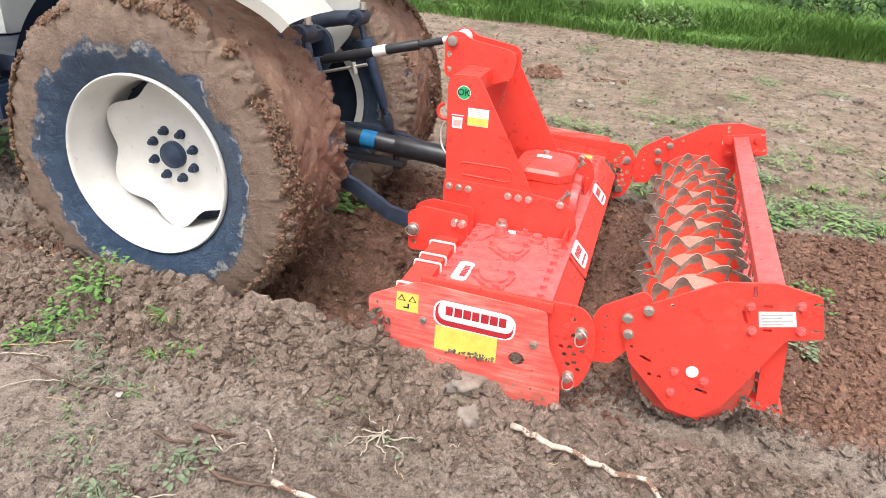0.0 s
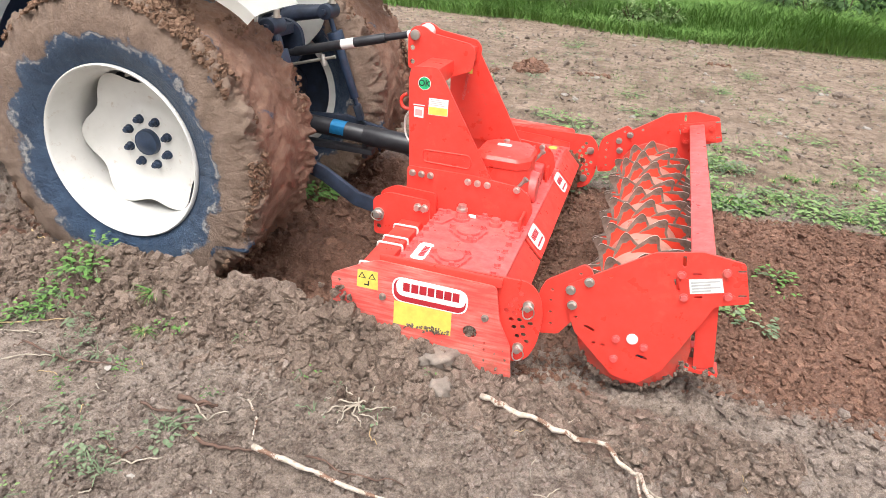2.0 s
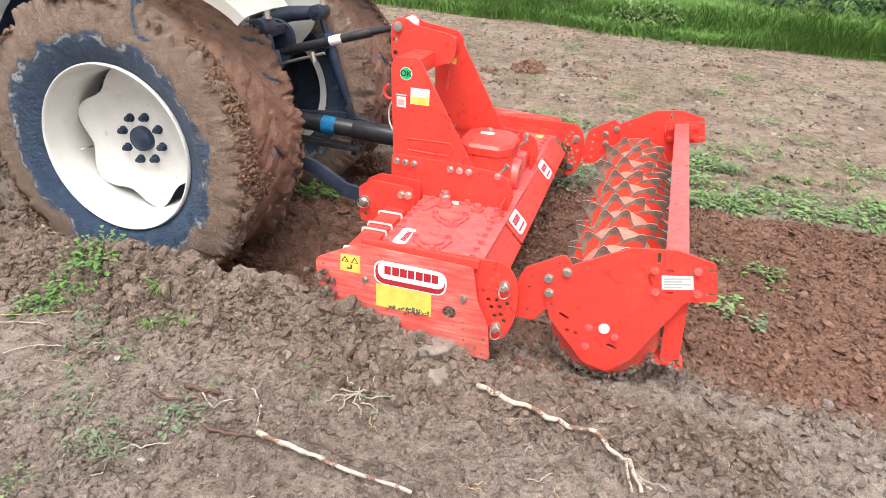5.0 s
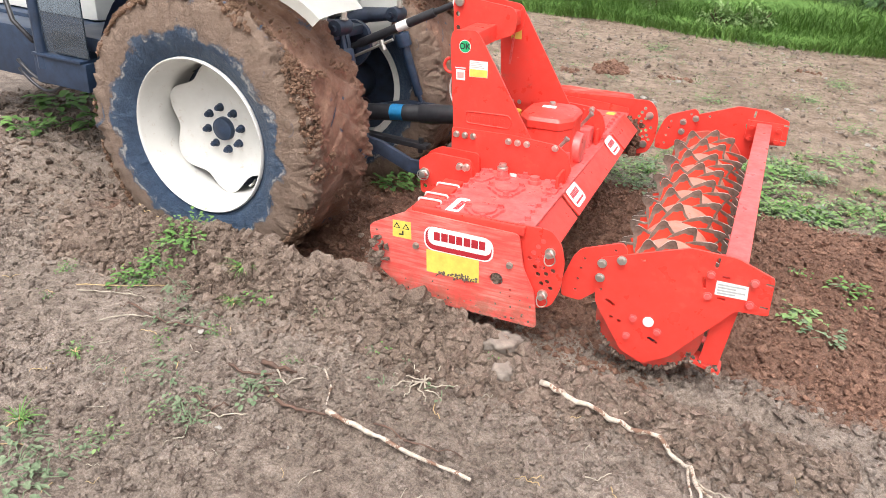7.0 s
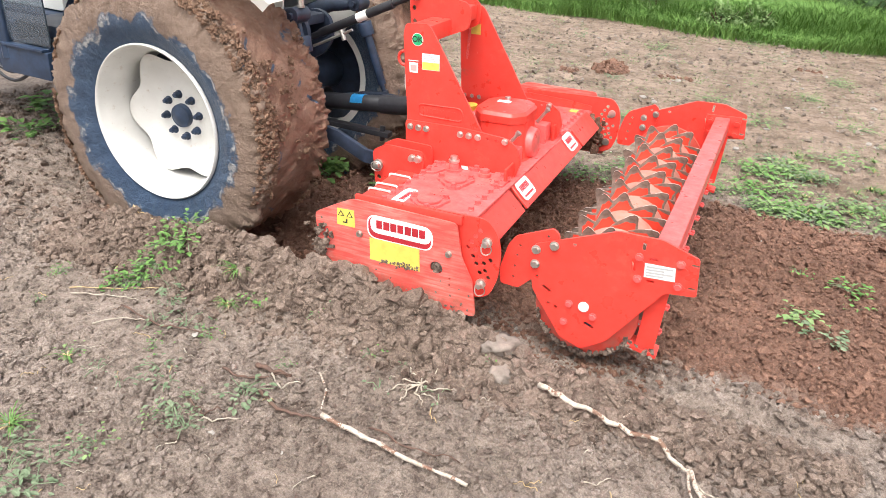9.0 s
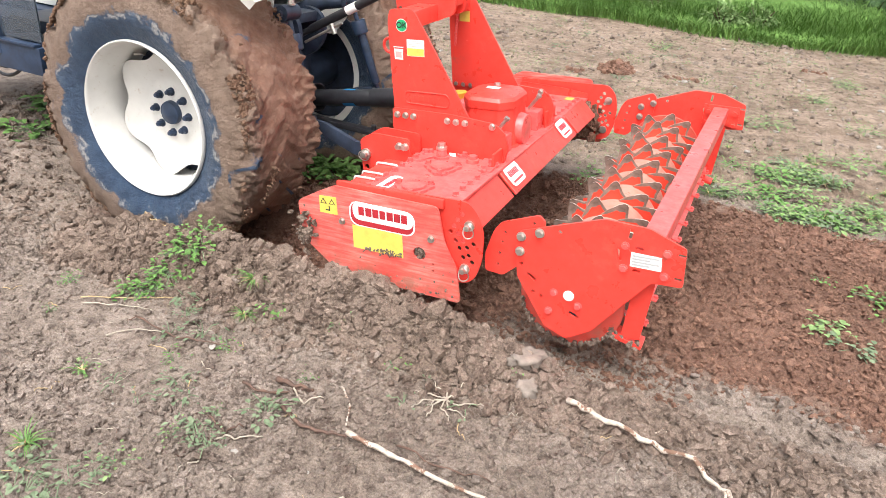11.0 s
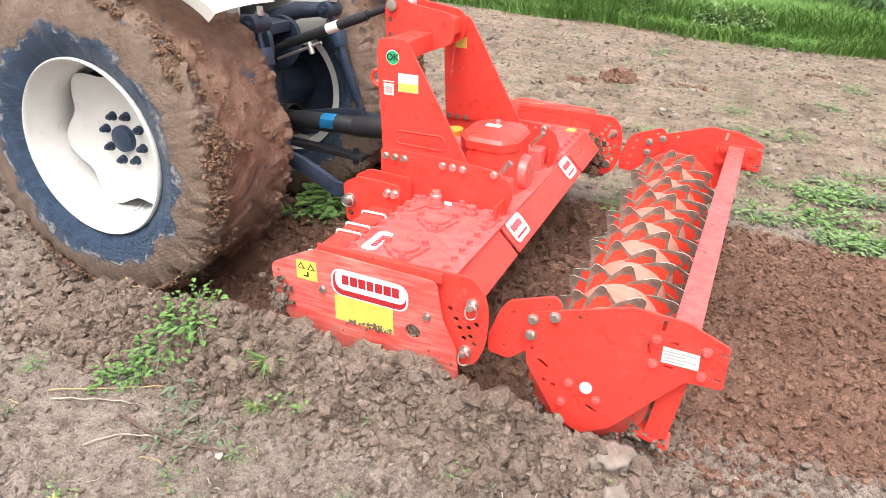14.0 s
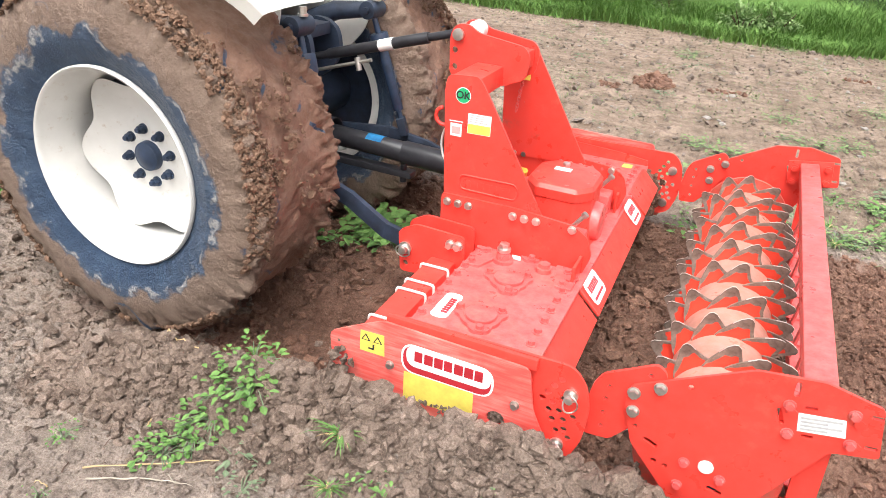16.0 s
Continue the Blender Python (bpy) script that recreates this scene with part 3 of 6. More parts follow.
clods("tilled_clods", np.concatenate([scatter(26000, -0.55, 2.4, -1.05, 1.2, (0.004, 0.021), 15, lambda x, y: 1 - smooth(0.4, 0.7, x) * (1 - smooth(-0.95, -0.70, y))),
                                     scatter(420, 0.9, 2.4, -0.80, 1.1, (0.014, 0.034), 26)]),
      M_redclod, "fresh reddish tilled earth broken into crumbs", "soil clods", ICO1, seed=7)
clods("rut_clods", scatter(4200, -2.3, -0.3, -1.05, 1.15, (0.005, 0.034), 17),
      M_redclod, "moist red-brown clods lying in the wheel ruts", "soil clods", seed=8)
clods("rut_bank_clods", scatter(5200, -4.8, -2.1, -1.3, 1.2, (0.006, 0.030), 18),
      M_bankclod, "moist brown clods beside the wheel ruts", "soil clods", seed=28)
clods("far_clods", np.concatenate([scatter(9000, -5, 6, 1.2, 8.6, (0.006, 0.028), 19), scatter(1300, -5, 6, 1.3, 8.6, (0.02, 0.06), 29, lambda x, y: np.clip(5 * fbm(x, y, 0.8, 3, 33), 0, 1))]),
      M_clod, "small clods scattered farther out on the field", "soil clods", ICO1, seed=19)
clods("dug_heap", np.concatenate([heap(260, -0.80, 4.82, 0.20, 0.13, 20),
                                  scatter(40, -1.3, -1.1, 4.35, 4.55, (0.015, 0.04), 23),
                                  scatter(24, 1.2, 1.5, 6.45, 6.6, (0.015, 0.04), 21),
                                  scatter(20, -0.25, 0.1, 4.8, 5.0, (0.015, 0.04), 22)]),
      M_redclod, "small heap of dug red-brown earth out on the field", "soil clods", ICO1, seed=9)
clods("pebbles", np.concatenate([scatter(420, -3.2, 4, -2.7, 8, (0.003, 0.013), 24), scatter(520, -4, 6, 1.4, 8.5, (0.006, 0.024), 25)]), M_stone, "small pale pebbles lying in the soil", "pebbles", seed=10, flat=0.6)


def stone(x, y, s, seed, mat=M_stone, label="pale rounded stone lying on the soil", name="stone", category="stone", lift=0.3):
    rng = np.random.default_rng(seed)
    bm = bmesh.new()
    bmesh.ops.create_icosphere(bm, subdivisions=3, radius=s)
    for v in bm.verts:
        n = v.co.normalized()
        k = 1 + 0.35 * noise.noise(n * 1.7 + Vector((seed, 0, 0))) + 0.22 * noise.noise(n * 3.5 + Vector((0, seed, 0))) + (0.34 * noise.noise(n * 5 + Vector((seed, seed, 0))) + 0.12 * noise.noise(n * 13) if mat is M_slab else 0.0)
        v.co = Vector((v.co.x * k * 1.2, v.co.y * k * 0.9, max(-0.4 * s, min(v.co.z * k * 0.6, 0.36 * s + 0.05 * v.co.x)) if mat is M_slab else v.co.z * k * 0.6))
    ob = part(name, bm, mat, None, label, smooth=180)
    ob.matrix_basis = pose(x, y, float(relief(x, y)) + s * lift, 0, 0, rng.uniform(0, 360))
    return tagged(ob, category=category)


for sx, sy, ss, sd in ((-0.77, -1.98, 0.016, 1), (-0.584, -1.396, 0.015, 2), (-0.62, -1.19, 0.026, 3), (1.19, -0.52, 0.020, 4)):
    stone(sx, sy, ss, sd)
stone(-0.02, -1.150, 0.060, 7, M_slab, "broad flat pale clod on the bank", "flat_clod", "soil clod", 0.6)
stone(0.02, -1.24, 0.048, 8, M_slab, "broad flat pale clod on the bank", "flat_clod", "soil clod", 0.5)


# ---- plants, roots and sticks ----
def leaf(bm, base, direction, length, width, curl=0.3, droop=0.25):
    """A folded leaf of eight faces."""
    d = Vector(direction).normalized()
    s = d.cross(Vector((0, 0, 1)))
    if s.length < 0.1:
        s = Vector((1, 0, 0))
    s.normalize()
    u = s.cross(d)
    rows = []
    for t, w in ((0, 0.12), (0.3, 0.85), (0.6, 1.0), (0.85, 0.6), (1.0, 0.05)):
        c = Vector(base) + d * length * t - Vector((0, 0, 1)) * droop * length * t * t
        rows.append([bm.verts.new(c + s * width * w * k + u * abs(k) * width * curl * w) for k in (-1, 0, 1)])
    for a, b in zip(rows, rows[1:]):
        for k in (0, 1):
            bm.faces.new((a[k], a[k + 1], b[k + 1], b[k]))


def weed(x, y, size, n, seed, mat=M_leaf, label="low green broad-leaved weed in the soil", lying=0.5, leafsize=1.0):
    rng = random.Random(seed)
    bm = bmesh.new()
    for _ in range(n):
        a = rng.uniform(0, math.tau)
        reach = size * rng.uniform(0.1, 0.8)
        b = (math.cos(a) * reach, math.sin(a) * reach, rng.uniform(0.005, 0.05) * (1.6 - lying))
        a2 = a + rng.uniform(-0.9, 0.9)
        leaf(bm, b, (math.cos(a2), math.sin(a2), rng.uniform(-0.1, 0.9 - lying)), size * leafsize * rng.uniform(0.18, 0.42), size * leafsize * rng.uniform(0.06, 0.14))
    stem = bmesh.new()
    for _ in range(max(3, n // 5)):
        a = rng.uniform(0, math.tau)
        r = size * rng.uniform(0.4, 0.9)
        tube(stem, [(0, 0, 0), (math.cos(a) * r * 0.5, math.sin(a) * r * 0.5, 0.03), (math.cos(a) * r, math.sin(a) * r, 0.02)], 0.0018, 5)
    ob = tagged(new("weed"), label, "weed", "weeds on the field")
    part("leaves", bm, mat, ob, kind="stuff")
    part("stem_tangle", stem, M_leaf_dull, ob, kind="stuff")
    ob.matrix_basis = pose(x, y, float(ground_z(x, y)) - 0.004)
    return ob


def grass_tuft(x, y, size, n, seed, label="tuft of grass with straw-coloured base"):
    rng = random.Random(seed)
    ob = tagged(new("grass_tuft"), label, "grass tuft", "weeds on the field")
    for nm, mat, cnt, hh in (("foliage", M_leaf, n, 1.0), ("dry_foliage", M_straw, n // 2, 0.6)):
        bm = bmesh.new()
        for _ in range(cnt):
            a = rng.uniform(0, math.tau)
            l = size * rng.uniform(0.5, 1.1) * hh
            w = 0.003
            s = Vector((-math.sin(a), math.cos(a), 0)) * w
            out = rng.uniform(0.3, 1.0)
            pts = [Vector((math.cos(a) * out * l * t, math.sin(a) * out * l * t, l * (t * 0.8 - 0.65 * t * t))) for t in (0, 0.4, 0.75, 1)]
            row = [(bm.verts.new(p - s * (1 - t)), bm.verts.new(p + s * (1 - t * 0.95))) for p, t in zip(pts, (0, 0.3, 0.6, 0.98))]
            for p, q in zip(row, row[1:]):
                bm.faces.new((p[0], p[1], q[1], q[0]))
        part(nm, bm, mat, ob, kind="stuff")
    ob.matrix_basis = pose(x, y, float(ground_z(x, y)) + 0.012)
    return ob


for wx, wy, ws, wn_, sd in ((-1.09, -1.30, 0.10, 30, 4), (-1.45, -1.45, 0.09, 22, 25), (-2.08, -1.49, 0.07, 26, 10), (-1.96, -1.69, 0.05, 8, 26), (-1.14, -1.56, 0.07, 18, 11), (-1.36, -1.93, 0.07, 16, 5),
                           (-1.53, -1.90, 0.08, 12, 27), (-1.27, -1.72, 0.08, 12, 28), (-1.01, -2.02, 0.07, 14, 6), (-0.87, -2.01, 0.09, 20, 21), (-1.07, -2.21, 0.10, 14, 15), (-1.10, -2.27, 0.10, 12, 29),
                           (-1.13, -2.33, 0.11, 14, 16), (-1.22, -2.42, 0.15, 18, 17), (-1.11, -2.46, 0.14, 18, 20), (-1.32, -2.34, 0.13, 16, 30), (-1.11, -2.40, 0.10, 10, 37), (-0.95, -1.87, 0.05, 7, 18),
                           (-0.76, -1.56, 0.06, 8, 19), (-0.79, -1.30, 0.06, 10, 38), (-0.72, -1.26, 0.04, 6, 39), (-0.50, -1.35, 0.08, 12, 8), (-0.07, -1.12, 0.06, 10, 9), (-0.03, -1.21, 0.06, 10, 40),
                           (1.14, 0.38, 0.08, 10, 23), (1.14, -0.13, 0.14, 34, 12), (1.25, -0.27, 0.14, 28, 13), (1.37, 0.30, 0.13, 24, 14), (1.38, 0.14, 0.11, 18, 22)):
    weed(wx, wy, ws, int(wn_ * 1.5), sd, M_leaf_dull if sd % 4 == 1 or wy < -2.3 else M_leaf if sd % 3 else M_pale_leaf, leafsize=0.8 if wx > 1 else 0.52)
for wx, wy, ws, wn_, sd in ((-1.18, -1.80, 0.11, 26, 31), (-1.10, -1.86, 0.10, 24, 36), (-1.00, -1.93, 0.11, 30, 41), (-0.93, -1.98, 0.10, 24, 42), (-0.78, -1.80, 0.13, 34, 7), (-0.38, -1.50, 0.09, 5, 33), (-0.16, -1.43, 0.09, 5, 34),
                           (-1.30, -1.52, 0.12, 20, 35), (-1.24, -1.94, 0.09, 4, 43), (-1.55, -1.35, 0.14, 20, 32), (-0.35, -1.35, 0.05, 4, 44), (-1.42, -1.58, 0.10, 12, 45), (-1.16, -2.50, 0.14, 16, 46), (-1.26, -2.36, 0.13, 14, 47)):
    weed(wx, wy, ws, wn_, sd, M_leaf_dull, "wilted grey-green weed pulled out of the soil", 0.75, 0.60)
for wx, wy, ws, wn_, sd in ((-1.84, 0.34, 0.22, 110, 41), (-1.72, 0.22, 0.18, 80, 42), (-1.25, 0.26, 0.16, 60, 43), (-1.20, 0.36, 0.16, 50, 44), (-1.95, 0.10, 0.16, 50, 49), (-3.6, 0.2, 0.3, 60, 45), (-4.2, 0.3, 0.3, 60, 46), (-3.9, -0.2, 0.25, 46, 47), (-4.6, -0.3, 0.3, 60, 48)):
    weed(wx, wy, ws, wn_, sd, M_leaf, "leafy green weed still standing between the wheel ruts", 0.15)
for wx, wy, ws, sd in ((-1.56, -1.20, 0.16, 51), (-1.66, -1.28, 0.15, 52), (-1.54, -1.08, 0.14, 53), (-1.60, -1.14, 0.14, 54), (-1.76, -1.42, 0.12, 55), (-1.52, -1.00, 0.11, 56), (-1.62, -1.22, 0.15, 57), (-1.70, -1.34, 0.13, 58)):
    weed(wx, wy, ws, 88, sd, M_leaf, "dense patch of small-leaved green weeds", 0.35, 0.55)
grass_tuft(-1.22, -1.26, 0.14, 60, 1)
grass_tuft(-1.38, -2.28, 0.12, 40, 2)
grass_tuft(-1.21, -1.36, 0.10, 30, 3)
grass_tuft(-1.53, -1.92, 0.10, 14, 4, "thin pale grass tuft on the soil")
rngw = random.Random(77)
for k in range(105):
    wx = rngw.choice((0.1, 0.9, 1.3, 1.75, 2.3, 2.9, 3.4, 4.1)) + rngw.gauss(0, 0.20)
    wy = 1.16 + 0.10 * wx + rngw.random() ** 1.6 * (0.9 + 0.5 * math.sin(wx * 2.3))
    weed(wx, wy, rngw.uniform(0.12, 0.24), rngw.randint(26, 60), 100 + k, (M_pale_leaf, M_pale_leaf, M_leaf, M_leaf_dull)[rngw.randrange(4)], "low pale green weeds beside the worked strip", rngw.uniform(0.1, 0.5), rngw.uniform(0.42, 0.75))
for k in range(60):
    grass_tuft(rngw.uniform(0.0, 4.6), 1.22 + rngw.random() ** 1.3 * 1.6, rngw.uniform(0.10, 0.20), rngw.randint(16, 34), 500 + k, "tuft of pale grass beside the worked strip")
for wx, wy, ws in ((-0.06, 1.50, 0.2), (0.04, 1.32, 0.2), (-0.54, 6.51, 0.22), (0.71, 8.0, 0.2), (1.30, 4.9, 0.2), (1.69, 5.83, 0.22), (-0.21, 2.88, 0.3), (-0.01, 2.71, 0.3), (0.55, 3.44, 0.28), (0.86, 3.51, 0.24), (0.39, 4.09, 0.22),
                   (1.69, 3.89, 0.24), (1.47, 2.70, 0.3), (2.37, 5.67, 0.24), (1.29, 4.99, 0.14), (1.67, 6.01, 0.2), (0.61, 8.32, 0.24), (-0.51, 6.79, 0.2), (-0.45, 2.2, 0.3), (0.2, 2.3, 0.26), (2.3, 2.6, 0.3), (2.0, 3.3, 0.24)):
    weed(wx, wy, ws, 60, int(700 + 100 * wx + 10 * wy), M_pale_leaf, "loose patch of pale weeds out on the field", 0.35, 0.45)
for k in range(110):
    weed(rngw.uniform(-3.5, 5.5), rngw.uniform(2.2, 8.3), rngw.uniform(0.06, 0.16), rngw.randint(8, 20), 300 + k, M_pale_leaf if rngw.random() < 0.5 else M_leaf_dull, "small sparse weed out on the field", 0.6, 0.7)
for k, (wx, wy) in enumerate(((2.47, 5.45), (2.40, 5.40), (1.93, 4.91), (1.75, 3.44), (1.80, 3.36), (0.46, 3.28), (-0.25, 3.75), (0.23, 7.24), (1.25, 5.41), (-0.03, 4.75), (-0.12, 3.61), (1.1, 4.3), (0.7, 2.6), (2.6, 4.1))):
    stone(wx, wy, 0.022 + 0.010 * ((k * 7) % 4) / 3, 20 + k, label="pale stone lying out on the field")


def stick(name, pts, r, mat, label, category, lift=0.020):
    fine = []
    for (x0, y0), (x1, y1) in zip(pts, pts[1:]):
        for k in range(5):
            t = k / 5
            fine.append((x0 + (x1 - x0) * t, y0 + (y1 - y0) * t))
    fine.append(pts[-1])
    rs = [r * (1 - 0.45 * k / len(fine)) * (1 + 0.14 * math.sin(k * 2.3) + 0.10 * math.sin(k * 5.1 + 1)) for k in range(len(fine))]
    bm = tube(bmesh.new(), [(x + 0.22 * r * math.sin(k * 1.9), y + 0.22 * r * math.cos(k * 1.3), float(ground_z(x, y)) + lift + 0.004 * math.sin(k)) for k, (x, y) in enumerate(fine)], rs, 8)
    return tagged(part(name, bm, mat, None, label, smooth=180), category=category)


stick("peeled_root", [(0.18, -1.25), (0.29, -1.29), (0.51, -1.33), (0.68, -1.36), (0.77, -1.43), (0.82, -1.56)], 0.0115, M_wood, "long pale peeled root lying on the soil", "root", 0.050)
stick("root_fibre", [(0.77, -1.43), (0.80, -1.50), (0.85, -1.55)], 0.007, M_wood, "split pale root end", "root", 0.045)
stick("root_fibre", [(0.76, -1.42), (0.775, -1.50), (0.79, -1.57)], 0.006, M_wood, "split pale root end", "root", 0.040)
stick("root_fibre", [(0.77, -1.44), (0.83, -1.48), (0.90, -1.52)], 0.004, M_root, "split pale root end", "root", 0.035)
stick("root_twig", [(0.43, -1.30), (0.50, -1.26), (0.55, -1.22)], 0.004, M_wood, "thin pale twig on the soil", "root")
stick("bark_stick", [(-0.77, -1.73), (-0.66, -1.79), (-0.55, -1.80), (-0.45, -1.76)], 0.008, M_bark, "thin dark red-brown stick on the soil", "stick")
stick("peeled_stick", [(-0.47, -1.765), (-0.32, -1.775), (-0.18, -1.795), (0.12, -1.835)], 0.0105, M_wood, "pale peeled stick lying on the soil", "stick", 0.036)
stick("bark_piece", [(-0.86, -1.62), (-0.78, -1.635), (-0.70, -1.62)], 0.011, M_bark, "short dark bark piece on the soil", "stick")
stick("bark_twig", [(-0.30, -1.72), (-0.1, -1.74), (0.05, -1.72)], 0.004, M_bark, "thin dark twig beside the peeled stick", "stick")
stick("dark_stem", [(-1.60, -1.58), (-1.35, -1.61), (-1.13, -1.56)], 0.0045, M_bark, "thin dark stem lying flat", "stick")
stick("straw_stalk", [(-1.92, -1.57), (-1.75, -1.47), (-1.57, -1.39)], 0.003, M_straw, "long pale dry stalk lying flat", "stick", 0.014)
stick("straw_stalk", [(-1.88, -1.60), (-1.72, -1.52), (-1.62, -1.50)], 0.003, M_root, "long pale dry stalk lying flat", "stick", 0.012)
stick("straw_stalk", [(-1.62, -1.72), (-1.55, -1.64), (-1.44, -1.60)], 0.0035, M_root, "long pale dry stalk lying flat", "stick", 0.012)
stick("root_twig", [(-0.62, -1.55), (-0.54, -1.62), (-0.50, -1.72)], 0.0045, M_wood, "thin pale twig on the soil", "root")
stick("root_twig", [(-0.76, -1.66), (-0.70, -1.68), (-0.64, -1.64)], 0.0035, M_root, "thin pale twig on the soil", "root")
stick("bark_twig", [(-0.95, -1.90), (-0.86, -1.93), (-0.80, -1.90)], 0.005, M_bark, "thin reddish root lying on the soil", "root")
stick("root_twig", [(-0.88, -1.96), (-0.80, -1.95), (-0.72, -1.90)], 0.0035, M_root, "thin pale twig on the soil", "root")
stick("bark_piece", [(-0.95, -1.71), (-0.84, -1.70), (-0.70, -1.62)], 0.006, M_bark, "dark crooked bark piece on the soil", "stick")
stick("dry_stem", [(-2.02, -0.98), (-1.90, -1.08), (-1.86, -1.16)], 0.005, M_bark, "dark dry stem lying against the wheel rut", "stick", 0.03)
stick("dry_stem", [(-2.0, -1.10), (-1.93, -1.17), (-1.80, -1.16)], 0.004, M_straw, "dry stem lying on the thrown-up earth", "stick", 0.03)
for k, (dx, dy) in enumerate(((0.10, -0.06), (-0.12, -0.03), (0.03, 0.10), (-0.03, -0.12), (0.13, 0.03), (-0.08, 0.07), (-0.10, -0.10), (0.05, -0.10), (-0.05, -0.07))):
    stick("root_strand", [(-0.24, -1.42), (-0.24 + dx * 0.35 + dy * 0.2, -1.42 + dy * 0.45 - dx * 0.15), (-0.24 + dx * 0.8, -1.42 + dy * 0.7), (-0.24 + dx, -1.42 + dy)], 0.0034, M_root, "pale pulled-out weed root with limp strands", "root", 0.015)
rngw = random.Random(5)
for k in range(120):
    x, y, a, l = rngw.uniform(-2.4, 1.2), rngw.uniform(-2.5, -1.15), rngw.uniform(0, 6.3), rngw.uniform(0.03, 0.11)
    stick("straw_bit", [(x, y), (x + l * math.cos(a) * 0.5, y + l * math.sin(a) * 0.5), (x + l * math.cos(a + 0.3), y + l * math.sin(a + 0.3))], rngw.uniform(0.0012, 0.0028), (M_straw, M_bark, M_root)[k % 3], "thin dry bit of stem on the soil", "stick", 0.008)


def seedlings():
    """Countless tiny plants sprinkled over the untilled field."""
    rng = np.random.default_rng(12)
    n = 40000
    x, y = rng.uniform(-5, 7, n), rng.uniform(1.15, 8.8, n)
    keep = rng.uniform(0, 1, n) < np.clip(0.25 + 2.6 * fbm(x, y, 1.3, 4, 91) + 0.40 * (y < 2.9) * (x > -0.8), 0.03, 1)
    x, y = x[keep], y[keep]
    n = len(x)
    a, l = rng.uniform(0, math.tau, n), rng.uniform(0.010, 0.034, n)
    c = np.stack([x, y, ground_z(x, y) + 0.004], 1)
    d = np.stack([np.cos(a) * l, np.sin(a) * l, l * rng.uniform(0.1, 0.9, n)], 1)
    s = np.stack([-np.sin(a) * l * 0.28, np.cos(a) * l * 0.28, np.zeros(n)], 1)
    v = np.stack([c, c + d * 0.5 - s, c + d, c + d * 0.5 + s], 1).reshape(-1, 3)
    me = bpy.data.meshes.new("seedlings")
    me.from_pydata(v.tolist(), [], (np.arange(n)[:, None] * 4 + [0, 1, 2, 3]).tolist())
    me.materials.append(M_seedling)
    tagged(new("seedlings", me), "tiny pale green seedlings sprinkled over the field", "seedlings", kind="stuff")


seedlings()


def meadow():
    """The uncut grass at the field's edge: many blades in one mesh."""
    rng = np.random.default_rng(3)
    n = 110000
    x, y = rng.uniform(-9, 10, n), 8.6 + 5.5 * rng.uniform(0, 1, n) ** 1.5
    y = y + 0.9 * fbm(x, x * 0, 0.7, 4, 77) + 0.10 * rng.standard_normal(n)
    h = (0.26 + 0.42 * np.clip(fbm(x, y, 0.9, 3, 3) + 0.5, 0, 1)) * rng.uniform(0.55, 1.25, n) * (0.4 + 0.6 * smooth(8.5, 9.4, y))
    a = rng.uniform(0, math.tau, n)
    lean = rng.uniform(0.5, 2.0, n) * h
    w = rng.uniform(0.0025, 0.0085, n)
    lx, ly = np.cos(a), np.sin(a)
    sx, sy = -ly * w, lx * w
    base = np.stack([x, y, np.zeros(n)], 1)
    mid = base + np.stack([lx * lean * 0.35, ly * lean * 0.35, h * 0.65], 1)
    tip = base + np.stack([lx * lean, ly * lean, h * 0.92], 1)
    s = np.stack([sx, sy, np.zeros(n)], 1)
    v = np.stack([base - s, base + s, mid - s * 0.8, mid + s * 0.8, tip], 1).reshape(-1, 3)
    i = np.arange(n)[:, None] * 5
    f = [tuple(q) for q in (i + [0, 1, 3, 2]).tolist()] + [tuple(q) for q in (i + [2, 3, 4]).tolist()]
    me = bpy.data.meshes.new("meadow_grass")
    me.from_pydata(v.tolist(), [], f)
    me.materials.append(M_grass)
    tagged(new("meadow_grass", me), "tall lush green grass along the edge of the field", "grass", kind="stuff")
    # turf under the blades
    bm = bmesh.new()
    rows = [[bm.verts.new((xx, yy, 0.05 + 0.10 * min(1, (yy - 8.4)))) for yy in (8.75, 9.6, 12, 18, 60)] for xx in np.linspace(-60, 60, 60)]
    for p, q in zip(rows, rows[1:]):
        for k in range(4):
            bm.faces.new((p[k], q[k], q[k + 1], p[k + 1]))
    tagged(part("turf", bm, M_grass, None, "dense green turf under the tall grass", smooth=180), category="grass", kind="structure")


meadow()


